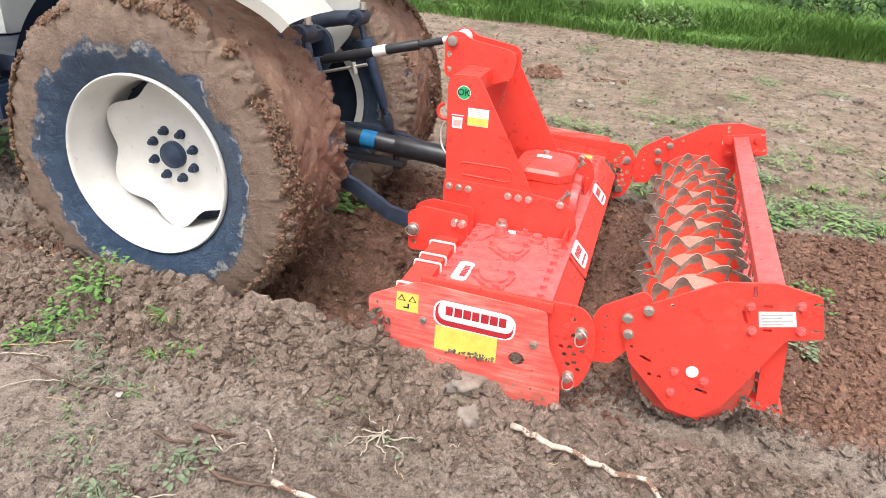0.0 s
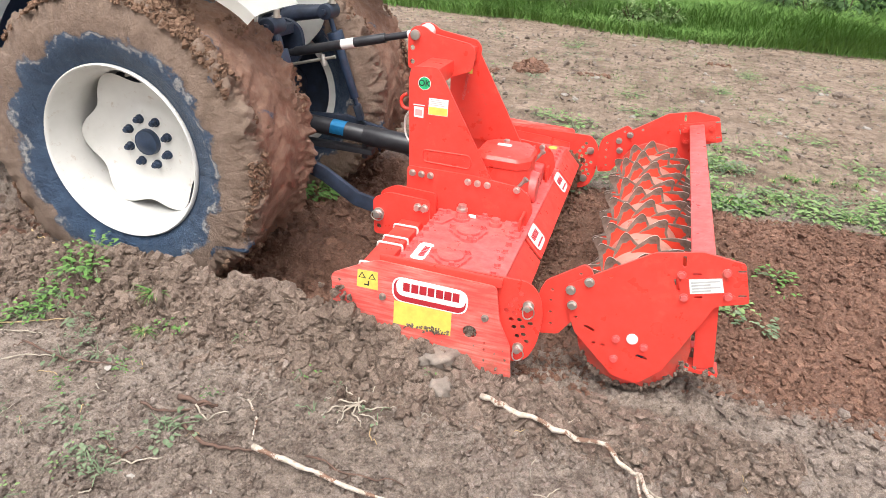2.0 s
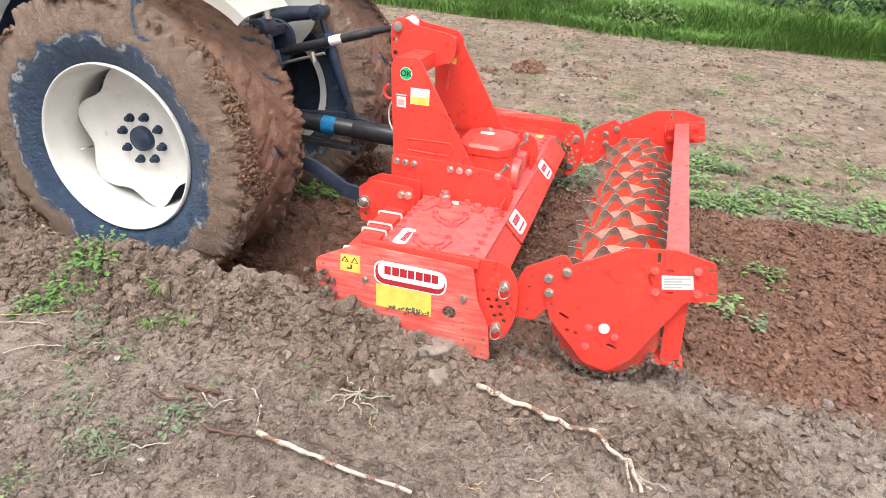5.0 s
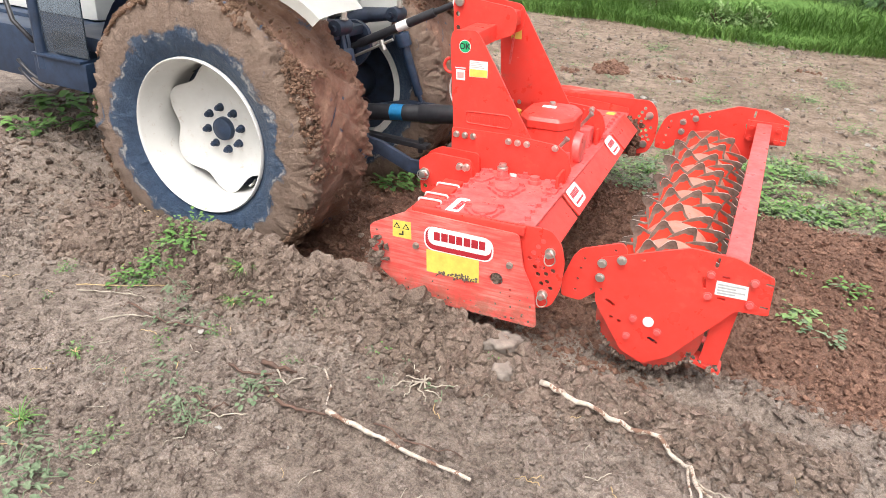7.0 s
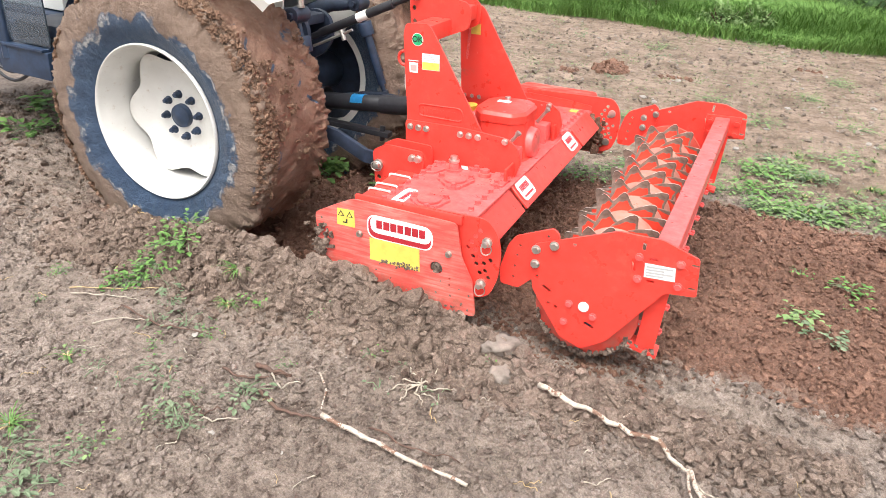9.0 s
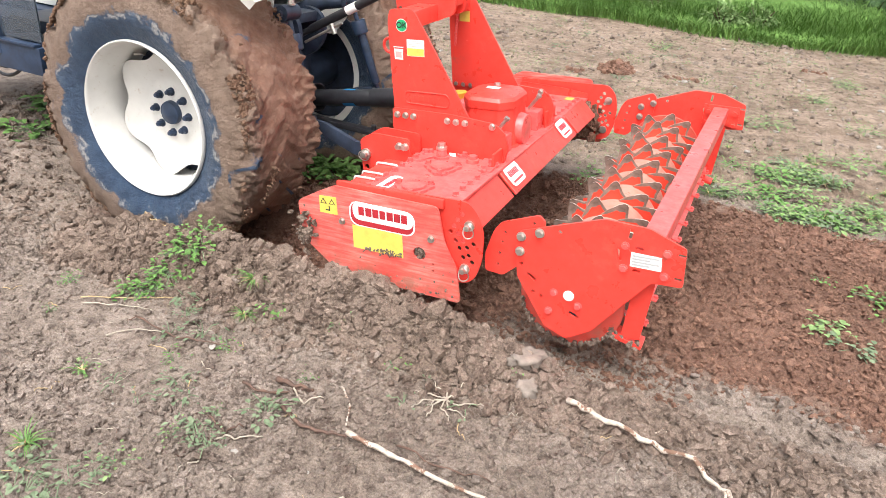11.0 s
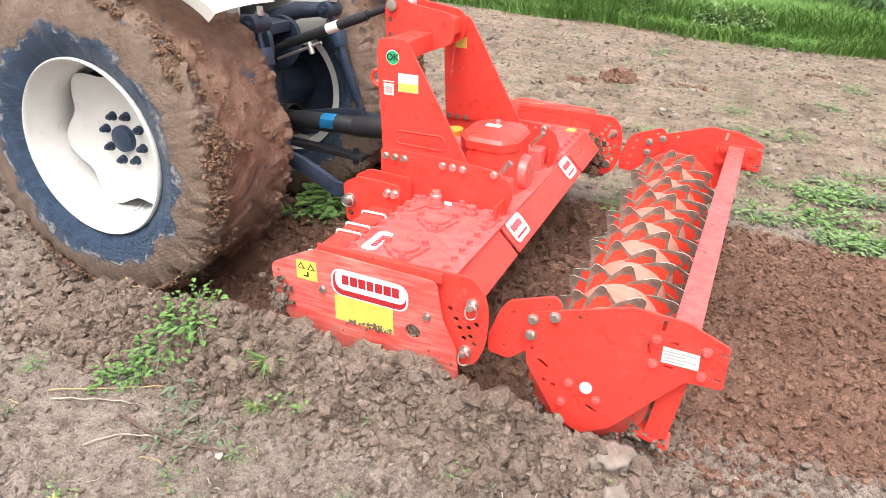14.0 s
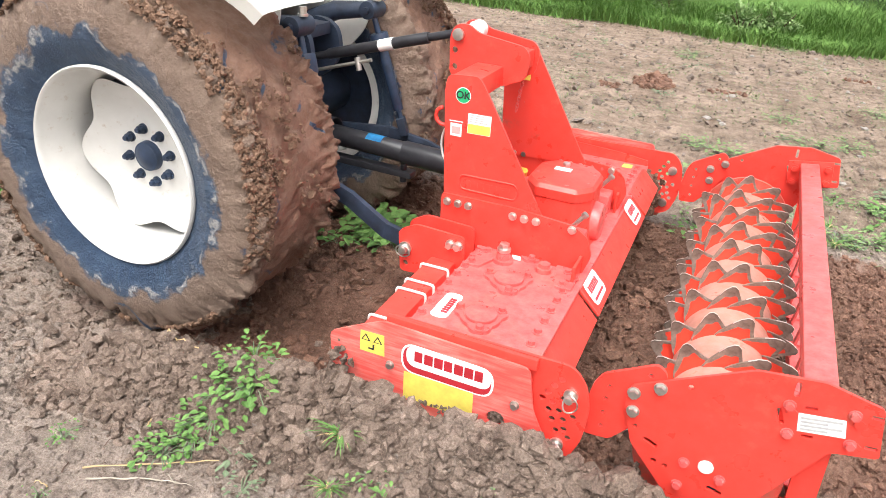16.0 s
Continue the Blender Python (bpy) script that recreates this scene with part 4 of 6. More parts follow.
def shrub(x, y, r, h, n, seed, label, mat, ls=1.0):
    rng = np.random.default_rng(seed)
    ob = tagged(new("shrub"), label, "shrub", "shrubs at the field edge")
    st = bmesh.new()
    tips = []
    for k in range(7):
        a = rng.uniform(0, math.tau)
        p = (math.cos(a) * r * 0.6, math.sin(a) * r * 0.6, h * rng.uniform(0.6, 0.95))
        tips.append(p)
        tube(st, [(0.03 * math.cos(a), 0.03 * math.sin(a), 0), (p[0] * 0.4, p[1] * 0.4, p[2] * 0.5), p], [0.016, 0.010, 0.004], 6)
    part("stem", st, M_bark, ob)
    bm = bmesh.new()
    for _ in range(n):
        d = rng.standard_normal(3)
        d /= np.linalg.norm(d)
        k = rng.uniform(0.45, 1.0) * (0.8 + 0.35 * math.sin(d[0] * 4 + d[2] * 5 + seed))
        p = (d[0] * r * k, d[1] * r * k, h * 0.55 + d[2] * h * 0.5 * k)
        if p[2] < 0.02:
            continue
        leaf(bm, p, (d[0] + rng.uniform(-.5, .5), d[1] + rng.uniform(-.5, .5), d[2] + rng.uniform(-.4, .4)), ls * rng.uniform(0.06, 0.14), ls * rng.uniform(0.015, 0.04))
    part("leaves", bm, mat, ob)
    ob.matrix_basis = pose(x, y, 0.02)


for k, (sx, sy, sr, sh) in enumerate(((2.6, 10.9, 0.8, 1.2), (3.5, 10.6, 0.9, 1.3), (4.5, 10.7, 1.0, 1.5), (5.6, 10.9, 1.1, 1.6), (5.3, 12.0, 1.2, 2.0), (1.8, 11.9, 0.9, 1.2), (6.9, 11.2, 1.2, 1.8))):
    shrub(sx, sy, sr, sh, 900, 60 + k, "dark leafy shrub behind the tall grass", M_bush)
for k, (sx, sy, sr, sh) in enumerate(((0.1, 8.75, 0.38, 0.42), (0.6, 9.0, 0.35, 0.45), (-3.4, 8.9, 0.3, 0.35), (2.9, 10.2, 0.3, 0.7), (-1.0, 9.4, 0.35, 0.4), (3.7, 9.9, 0.25, 0.45))):
    shrub(sx, sy, sr, sh, 520, 80 + k, "bright green small-leaved plant at the grass edge", M_pale_leaf, 0.6)


# ---- the power harrow ----
def build_harrow():
    h = tagged(new("power_harrow"), "bright red power harrow hitched to the tractor, dusty with soil", "power harrow")
    N, FAR = -1.087, 1.087
    # trough with its lid
    bm = bmesh.new()
    box(bm, -0.205, 0.205, -1.06, 1.06, -0.25, -0.062, 0.012)
    part("trough", bm, M_red_dusty_sheen, h, smooth=35)
    bm = bmesh.new()
    box(bm, -0.225, 0.222, -1.062, 1.062, -0.062, -0.048, 0.003)
    part("lid", bm, M_red_dusty_sheen, h, "dusty red lid plate", smooth=35)
    # rows of lid bolts
    bm = bmesh.new()
    hexbolt(bm, (0, 0, 0), (0, 0, 1), 0.0125, 0.015)
    first = part("lid_bolt", bm, M_red_dusty_sheen, h)
    first.matrix_basis = pose(-0.208, -0.98, -0.049)
    for x in (-0.208, 0.172):
        for k in range(27):
            y = -0.98 + k * 0.0755
            if (x, k) != (-0.208, 0) and not -0.345 < y < 0.345:
                again(first, pose(x, y, -0.049, 0, 0, 20 * k), h)
    # upright lip closing the lid's ends, with two bolts
    for s in (-1, 1):
        bm = plate(bmesh.new(), rounded([(-0.232, -0.06), (-0.236, 0.008), (-0.222, 0.016), (0.05, 0.002), (0.215, -0.018), (0.215, -0.06)], 0.006), s * 1.058 - 0.004, s * 1.058 + 0.004)
        lip = part("end_lip", bm, M_red, h, smooth=30)
        for x in (-0.10, -0.03):
            bm = hexbolt(bmesh.new(), (x, s * 1.063, -0.008), (0, s, 0), 0.009, 0.008)
            part("lip_bolt", bm, M_bolt, lip, smooth=40)
    # bearing covers: a raised cap on a three-eared flange
    ears = (168, 48, -72)
    for y in (-0.843, -0.562, -0.285, 0.285, 0.562, 0.843):
        bm = bmesh.new()
        edge = []
        for k in range(60):
            a = math.tau * k / 60
            lobe = max(math.cos(a - radians(e)) for e in ears)
            edge.append((0.070 + 0.026 * float(smooth(0.80, 1.0, lobe))) * Vector((math.cos(a), math.sin(a), 0)))
        lo = [bm.verts.new(v + Vector((0, 0, -0.050))) for v in edge]
        hi = [bm.verts.new(v * 0.985 + Vector((0, 0, -0.036))) for v in edge]
        bm.faces.new(hi)
        for k in range(60):
            bm.faces.new((lo[k], lo[(k + 1) % 60], hi[(k + 1) % 60], hi[k]))
        cyl(bm, (0, 0, -0.037), (0, 0, -0.024), 0.054, 28, bevel=0.004)
        for e in ears:
            hexbolt(bm, (0.081 * math.cos(radians(e)), 0.081 * math.sin(radians(e)), -0.037), (0, 0, 1), 0.0125, 0.014)
        cover = part("bearing_cover", bm, M_red_dusty_sheen, h, smooth=40)
        cover.matrix_basis = pose(-0.022, y, 0)
    # level plug and breather
    bm = bmesh.new()
    cyl(bm, (-0.096, -0.415, -0.05), (-0.096, -0.415, -0.005), 0.029, 20, 0.024, 0.003)
    cyl(bm, (-0.096, -0.415, -0.048), (-0.096, -0.415, -0.036), 0.040, 20)
    part("filler_neck", bm, M_red_dusty_sheen, h, smooth=40)
    bm = bmesh.new()
    cyl(bm, (-0.096, -0.415, -0.005), (-0.096, -0.415, 0.010), 0.027, 20, bevel=0.003)
    cyl(bm, (-0.096, -0.415, 0.010), (-0.096, -0.415, 0.028), 0.020, 6, bevel=0.002)
    part("filler_cap", bm, M_bolt, h, "zinc filler cap", smooth=40)
    bm = bmesh.new()
    box(bm, -0.070, -0.035, -0.385, -0.380, -0.045, -0.028, 0.001)
    part("oil_tag", bm, M_white, h, "small white tag")
    bm = bmesh.new()
    cyl(bm, (0.066, -0.412, -0.05), (0.066, -0.412, -0.030), 0.031, 18, bevel=0.003)
    cyl(bm, (0.066, -0.412, -0.030), (0.066, -0.412, -0.014), 0.023, 6)
    part("drain_plug", bm, M_red_dusty_sheen, h, smooth=40)
    for sy in (-1, 1):
        for poly in ([(-0.212, 0.352), (-0.216, 0.520), (-0.158, 0.520), (-0.098, 0.352)], [(0.100, 0.352), (0.136, 0.520), (0.200, 0.520), (0.190, 0.352)]):
            bm = bmesh.new()
            rim = rounded(poly, 0.014, 3)
            lo, hi = [bm.verts.new((x, sy * y, -0.050)) for x, y in rim], [bm.verts.new((x, sy * y, -0.038)) for x, y in rim]
            bm.faces.new(hi)
            for k in range(len(rim)):
                bm.faces.new((lo[k], lo[(k + 1) % len(rim)], hi[(k + 1) % len(rim)], hi[k]))
            for x, y in ((poly[1][0] + 0.022, 0.495), (poly[1][0] + 0.030 * (1 if poly[0][0] < 0 else 0.6), 0.395), (poly[2][0] - 0.010, 0.425 if poly[0][0] > 0 else 0.385)):
                hexbolt(bm, (x, sy * y, -0.039), (0, 0, 1), 0.0125, 0.013)
            part("foot_plate", bm, M_red_dusty_sheen, h, smooth=40)
    # rear apron: two sloping flaps with a notch between
    slope = [(0.200, -0.030), (0.214, -0.024), (0.305, -0.118), (0.297, -0.125)]
    for y0, y1 in ((-1.03, -0.475), (-0.445, 0.545), (0.570, 0.955)):
        bm = bmesh.new()
        vs0 = [bm.verts.new((x, y0, z)) for x, z in slope]
        vs1 = [bm.verts.new((x, y1, z)) for x, z in slope]
        bm.faces.new(vs0), bm.faces.new(vs1[::-1])
        for k in range(4):
            bm.faces.new((vs0[k], vs0[(k + 1) % 4], vs1[(k + 1) % 4], vs1[k]))
        bmesh.ops.bevel(bm, geom=bm.edges[:], offset=0.002, segments=1, affect="EDGES")
        part("apron", bm, M_red, h, smooth=30)
    # end plates with the rows of adjusting holes
    outline = rounded([(-0.235, 0.090), (0.345, 0.098), (0.390, 0.045), (0.408, -0.035), (0.400, -0.150), (0.372, -0.225), (0.335, -0.252), (0.255, -0.26), (-0.235, -0.28)], 0.03)
    holes = [(0.318, 0.045, 0.0105), (0.300, 0.018, 0.0105), (0.284, -0.010, 0.0105), (0.270, -0.037, 0.0105), (0.301, -0.040, 0.0105), (0.327, -0.020, 0.0105), (0.292, -0.072, 0.0105),
             (0.322, -0.068, 0.0105), (0.306, -0.103, 0.0105), (0.338, -0.095, 0.0105), (0.345, -0.128, 0.0105), (0.322, -0.140, 0.0105), (0.365, -0.075, 0.0105), (0.360, -0.155, 0.0105)]
    for y0, y1 in ((N, N + 0.010), (FAR - 0.010, FAR)):
        # far plate lowered to fit the camera's view
        drop = 0.0 if y0 < 0 else -0.052
        end_shift = Matrix.Translation((0, 0, drop))
        bm = bmesh.new()
        plate(bm, outline, y0, y1, holes)
        box(bm, -0.235, 0.245, min(y0, y1) - (0.016 if y0 < 0 else -0.010), max(y0, y1) - (0.010 if y0 < 0 else -0.016), 0.058, 0.094, 0.002)
        bmesh.ops.transform(bm, matrix=end_shift, verts=bm.verts)
        part("end_plate", bm, M_red, h, smooth=30)
        out = -1 if y0 < 0 else 1
        yy = y0 if y0 < 0 else y1
        for x, z in ((-0.20, 0.076), (-0.06, 0.076), (-0.005, 0.076), (0.13, 0.076)):
            bm = bmesh.new()
            hexbolt(bm, (x, yy + out * 0.006, z + drop), (0, out, 0), 0.008, 0.006)
            part("rail_bolt", bm, M_bolt if x == -0.005 else M_red, h, smooth=40)
        for x, z in ((0.350, 0.003), (0.332, -0.186)):
            z += drop
            bm = bmesh.new()
            cyl(bm, (x, yy - out * 0.01, z), (x, yy + out * 0.035, z), 0.012, 16, bevel=0.003)
            cyl(bm, (x, yy, z), (x, yy + out * 0.008, z), 0.021, 18)
            if out > 0:
                cyl(bm, (x, yy - 0.022, z), (x, yy - 0.008, z), 0.024, 18, bevel=0.003)
            pin = part("lock_pin", bm, M_bolt, h, "bright zinc pin with a spring ring", smooth=40)
            bm = bmesh.new()
            tube(bm, [(x + 0.006 + 0.021 * math.cos(a), yy + out * (0.028 + 0.006 * math.sin(a * 2)), z - 0.012 + 0.030 * math.sin(a)) for a in [k * math.tau / 24 for k in range(25)]], 0.0026, 6)
            part("spring_ring", bm, M_bolt, pin, smooth=180)
    # side shields
    shield = rounded([(-0.432, -0.022), (-0.315, 0.040), (-0.240, 0.076), (0.228, 0.066), (0.254, -0.080), (0.304, -0.175), (0.324, -0.336), (-0.250, -0.330), (-0.420, -0.195)], 0.022)
    for y0, y1 in ((N - 0.026, N - 0.018), (FAR + 0.018, FAR + 0.026)):
        out = -1 if y0 < 0 else 1
        yy = y0 if y0 < 0 else y1
        bm = plate(bmesh.new(), shield, y0, y1, [(0.144, -0.150, 0.029), (0.205, -0.185, 0.005), (0.205, -0.215, 0.005)])
        sh = part("side_shield", bm, M_shield, h, "scraped red side shield caked with mud below", smooth=30)
        for x, z in ((-0.213, -0.076), (0.198, -0.074)):
            bm = cyl(bmesh.new(), (x, yy + out * 0.002, z), (x, N if out < 0 else FAR, z), 0.010, 12)
            hexbolt(bm, (x, yy, z), (0, out, 0), 0.011, 0.012)
            part("shield_bolt", bm, M_steel, sh, smooth=40)
        if out < 0:
            decal(sh, "logo_rim", rounded([(-0.176, -0.084), (-0.176, 0.026), (0.128, 0.022), (0.128, -0.084)], 0.054, 6), yy - 0.0008, M_white)
            decal(sh, "logo_band", rounded([(-0.169, -0.078), (-0.169, 0.020), (0.121, 0.016), (0.121, -0.078)], 0.048, 6), yy - 0.0014, M_darkred)
            decal(sh, "logo_field", rounded([(-0.156, -0.055), (-0.160, 0.020), (0.122, 0.017), (0.117, -0.055)], 0.038, 6), yy - 0.0020, M_white)
            logo_bars(sh, -0.130, 0.100, -0.032, 0.005, yy - 0.0027, 7)
            decal(sh, "warning_sticker", [(-0.322, -0.055), (-0.319, 0.021), (-0.236, 0.024), (-0.234, -0.055)], yy - 0.001, M_yellow, "yellow warning sticker with black pictograms")
            for cx in (-0.300, -0.258):
                decal(sh, "warning_sign", [(cx - 0.016, -0.012), (cx, 0.014), (cx + 0.016, -0.012)], yy - 0.0018, M_black)
                decal(sh, "warning_field", [(cx - 0.010, -0.009), (cx, 0.007), (cx + 0.010, -0.009)], yy - 0.0026, M_yellow)
            decal(sh, "pictogram", [(-0.291, -0.042), (-0.291, -0.036), (-0.276, -0.036), (-0.276, -0.022), (-0.270, -0.022), (-0.270, -0.042)], yy - 0.0018, M_black)
            decal(sh, "yellow_notice", [(-0.165, -0.186), (-0.165, -0.083), (0.068, -0.083), (0.070, -0.188)], yy - 0.001, M_yellow, "large plain yellow notice sticker, muddy at the bottom")
    # mud stuck on the near shield
    rng = np.random.default_rng(4)
    lumps = []
    for _ in range(60):
        x = rng.uniform(-0.42, 0.30)
        z = -0.336 + 0.20 * rng.uniform(0, 1) ** 2.2
        if z < -0.19 or x < -0.36:
            lumps.append((x, N - 0.026, z, rng.uniform(0.002, 0.006)))
    for _ in range(70):
        lumps.append((rng.normal(-0.405, 0.022), N - 0.024 - rng.uniform(0, 0.02), rng.normal(-0.15, 0.045), rng.uniform(0.004, 0.014)))
    for _ in range(60):
        lumps.append((rng.uniform(-0.12, 0.06), N - 0.027, rng.normal(-0.180, 0.007), rng.uniform(0.002, 0.007)))
    for _ in range(26):
        lumps.append((rng.normal(0.144, 0.012), N - 0.014, rng.normal(-0.152, 0.012), rng.uniform(0.006, 0.012)))
    mud = clods("stuck_mud", lumps, M_bankclod, "damp clods stuck on the shield", "", seed=31, flat=1.0)
    mud.parent = h
    # earth packed under the far end
    lumps = [(rng.normal(0.20, 0.05), rng.normal(1.03, 0.035), rng.uniform(-0.30, -0.07), rng.uniform(0.012, 0.034)) for _ in range(150)]
    mud = clods("packed_mud", lumps, M_redclod, "moist red-brown earth packed under the trough", "", seed=33, flat=1.0)
    mud.parent = h
    # front carrying beam each side with cable ties
    for s in (-1, 1):
        bm = bmesh.new()
        box(bm, -0.372, -0.268, s * 0.36, s * 1.055, -0.150, -0.036, 0.010)
        beam = part("front_beam", bm, M_red, h, smooth=35)
        for y in (0.955, 0.755, 0.685, 0.555):
            bm = bmesh.new()
            c = [(-0.377, -0.155), (-0.377, -0.030), (-0.263, -0.030), (-0.263, -0.155)]
            pts = rounded(c, 0.012, 3)
            pts.append(pts[0])
            tube(bm, [(x, s * y + 0.02 * (x + 0.32), z) for x, z in pts], 0.0055, 6, False)
            part("cable_tie", bm, M_tie, beam, "off-white cable tie", smooth=180)
        bm = bmesh.new()
        box(bm, -0.275, -0.200, s * 0.40, s * 1.05, -0.145, -0.070, 0.004)
        part("beam_bracket", bm, M_red_dusty_sheen, h, smooth=35)
        # lower hitch cheeks and pin
        cheek = rounded([(-0.515, 0.045), (-0.440, 0.086), (-0.235, 0.078), (-0.232, -0.040), (-0.300, -0.120), (-0.505, -0.135)], 0.022)
        for y in (0.472, 0.372):
            bm = plate(bmesh.new(), cheek, s * y - 0.006, s * y + 0.006, [(-0.483, -0.095, 0.013)])
            part("hitch_cheek", bm, M_red, h, smooth=30)
        bm = bmesh.new()
        cyl(bm, (-0.483, s * 0.345, -0.025), (-0.483, s * 0.515, -0.025), 0.017, 18, bevel=0.003)
        cyl(bm, (-0.483, s * 0.478, -0.025), (-0.483, s * 0.486, -0.025), 0.027, 20)
        hp = part("hitch_pin", bm, M_bolt, h, "zinc hitch pin", smooth=40)
        bm = bmesh.new()
        tube(bm, [(-0.483 + 0.030 * math.cos(a), s * 0.503, -0.030 + 0.024 * math.sin(a)) for a in [k * math.tau / 20 for k in range(21)]], 0.003, 6)
        part("linch_ring", bm, M_bolt, hp, smooth=180)
        for x in (-0.292, -0.258):
            bm = bmesh.new()
            hexbolt(bm, (x, s * 0.478, 0.040), (0, s, 0), 0.014, 0.022)
            part("cheek_bolt", bm, M_bolt, h, smooth=40)
    # headstock
    up = rounded([(-0.388, 0.140), (-0.410, 0.600), (-0.398, 0.648), (-0.285, 0.655), (-0.262, 0.632), (0.022, 0.160)], 0.018)
    low = rounded([(-0.392, -0.040), (-0.394, 0.186), (-0.080, 0.188), (0.145, 0.170), (0.198, 0.135), (0.222, 0.060), (0.190, -0.040)], 0.016)
    for s in (-1, 1):
        bm = plate(bmesh.new(), up, s * 0.335 - 0.006, s * 0.335 + 0.006, [(-0.395, 0.30, 0.004), (-0.30, 0.40, 0.003)])
        side = part("headstock_plate", bm, M_red, h, smooth=30)
        bm = plate(bmesh.new(), low, s * 0.3475 - 0.006, s * 0.3475 + 0.006, [(0.049, 0.155, 0.007), (0.094, 0.154, 0.007)])
        base = part("headstock_foot", bm, M_red, h, smooth=30)
        for x in (-0.367, -0.322, -0.278, -0.095, -0.049, -0.002, 0.137):
            bm = bmesh.new()
            hexbolt(bm, (x, s * 0.3535, 0.155), (0, s, 0), 0.0125, 0.013)
            if s > 0:
                hexbolt(bm, (x, 0.3415, 0.155), (0, -1, 0), 0.0125, 0.013)
            part("foot_bolt", bm, M_bolt, base, smooth=40)
        # folded stiffening rib of the foot
        bm = bmesh.new()
        box(bm, 0.180, 0.192, s * 0.30, s * 0.46, -0.048, 0.060, 0.002)
        part("rib", bm, M_red, h, smooth=30)
        if s < 0:
            yy = -0.3412
            rim = rounded([(-0.324, 0.216), (-0.326, 0.273), (-0.104, 0.277), (-0.088, 0.250), (-0.098, 0.213)], 0.02)
            bm = bmesh.new()
            tube(bm, [(x, yy - 0.001, z) for x, z in rim + rim[:1]], 0.0035, 6, False)
            part("embossed_frame", bm, M_red, side, smooth=180)
            logo_bars(side, -0.300, -0.118, 0.232, 0.256, yy - 0.002, 7, M_red)
            disc = [(-0.336 + 0.030 * math.cos(a), 0.579 + 0.030 * math.sin(a)) for a in [k * math.tau / 28 for k in range(28)]]
            decal(side, "ok_rim", disc, yy - 0.0008, M_white)
            decal(side, "ok_sticker", [(-0.336 + (x + 0.336) * 0.9, 0.579 + (z - 0.579) * 0.9) for x, z in disc], yy - 0.0016, M_green, "round green quality sticker")
            letters(side, "OK", -0.336, 0.579, 0.038, yy - 0.0024, M_black)
            decal(side, "data_plate", [(-0.311, 0.441), (-0.311, 0.518), (-0.219, 0.519), (-0.219, 0.443)], yy - 0.0008, M_white, "white and yellow data sticker")
            decal(side, "data_band", [(-0.309, 0.443), (-0.309, 0.478), (-0.221, 0.479), (-0.221, 0.445)], yy - 0.0016, M_yellow)
            for k in range(4):
                decal(side, "print_bar", [(-0.303, 0.486 + 0.008 * k), (-0.303, 0.489 + 0.008 * k), (-0.235 - 0.012 * (k % 2), 0.489 + 0.008 * k), (-0.235 - 0.012 * (k % 2), 0.486 + 0.008 * k)], yy - 0.0016, M_grey)
            decal(side, "code_sticker", [(-0.378, 0.421), (-0.380, 0.470), (-0.333, 0.470), (-0.333, 0.421)], yy - 0.0008, M_white, "small white sticker with pink print")
            decal(side, "code_print", [(-0.372, 0.430), (-0.373, 0.458), (-0.340, 0.458), (-0.340, 0.430)], yy - 0.0016, plain("pink_print", (0.72, 0.35, 0.33), 0.5))
            decal(side, "code_bar", [(-0.384, 0.476), (-0.384, 0.480), (-0.330, 0.481), (-0.330, 0.477)], yy - 0.0008, M_white)
    # cross head and top-link cheeks
    bm = bmesh.new()
    box(bm, -0.400, -0.285, -0.331, 0.331, 0.560, 0.640, 0.010)
    part("cross_head", bm, M_red, h, smooth=35)
    cheek = rounded([(-0.512, 0.575), (-0.518, 0.735), (-0.492, 0.776), (-0.440, 0.780), (-0.400, 0.752), (-0.205, 0.724), (-0.180, 0.690), (-0.190, 0.60), (-0.30, 0.556)], 0.025)
    for y in (-0.062, 0.062):
        bm = plate(bmesh.new(), cheek, y - 0.006, y + 0.006, [(-0.495, 0.675, 0.013), (-0.492, 0.610, 0.013)])
        part("top_cheek", bm, M_red, h, smooth=30)
    bm = bmesh.new()
    box(bm, -0.255, -0.200, -0.055, 0.055, 0.630, 0.700, 0.006)
    part("cheek_spacer", bm, M_red, h, smooth=30)
    bm = bmesh.new()
    cyl(bm, (-0.478, -0.085, 0.738), (-0.478, 0.085, 0.738), 0.016, 18, bevel=0.003)
    cyl(bm, (-0.478, -0.090, 0.738), (-0.478, -0.072, 0.738), 0.024, 18, bevel=0.004)
    part("top_pin", bm, M_steel, h, "grey steel top-link pin", smooth=40)
    # safety chain, tag, hook and hose ring on the headstock
    bm = bmesh.new()
    for k in range(15):
        c = Vector((-0.225 - 0.003 * k, 0.05 + 0.004 * k, 0.665 - 0.017 * k))
        tube(bm, [c + Vector((0.006 * math.cos(a) * (1 if k % 2 else 0.3), 0.006 * math.cos(a) * (0.3 if k % 2 else 1), 0.012 * math.sin(a))) for a in [j * math.tau / 10 for j in range(11)]], 0.002, 5)
    part("chain", bm, M_red_dusty_sheen, h, "thin red-painted chain", smooth=180)
    bm = bmesh.new()
    box(bm, -0.345, -0.285, 0.3275, 0.3288, 0.50, 0.555, 0)
    part("yellow_label", bm, M_yellow, h, "yellow sticker on the headstock cheek")
    bm = tube(bmesh.new(), [(-0.425 - 0.034 * math.sin(a), -0.30, 0.475 + 0.034 * math.cos(a)) for a in [math.radians(10 + 16 * k) for k in range(14)]], 0.008, 8)
    part("hook", bm, M_red, h, smooth=180)
    bm = tube(bmesh.new(), [(-0.405 - 0.055 * math.sin(a), -0.25 + 0.02 * math.sin(a), 0.345 + 0.085 * math.cos(a)) for a in [math.radians(8 + 9 * k) for k in range(19)]], 0.0045, 8)
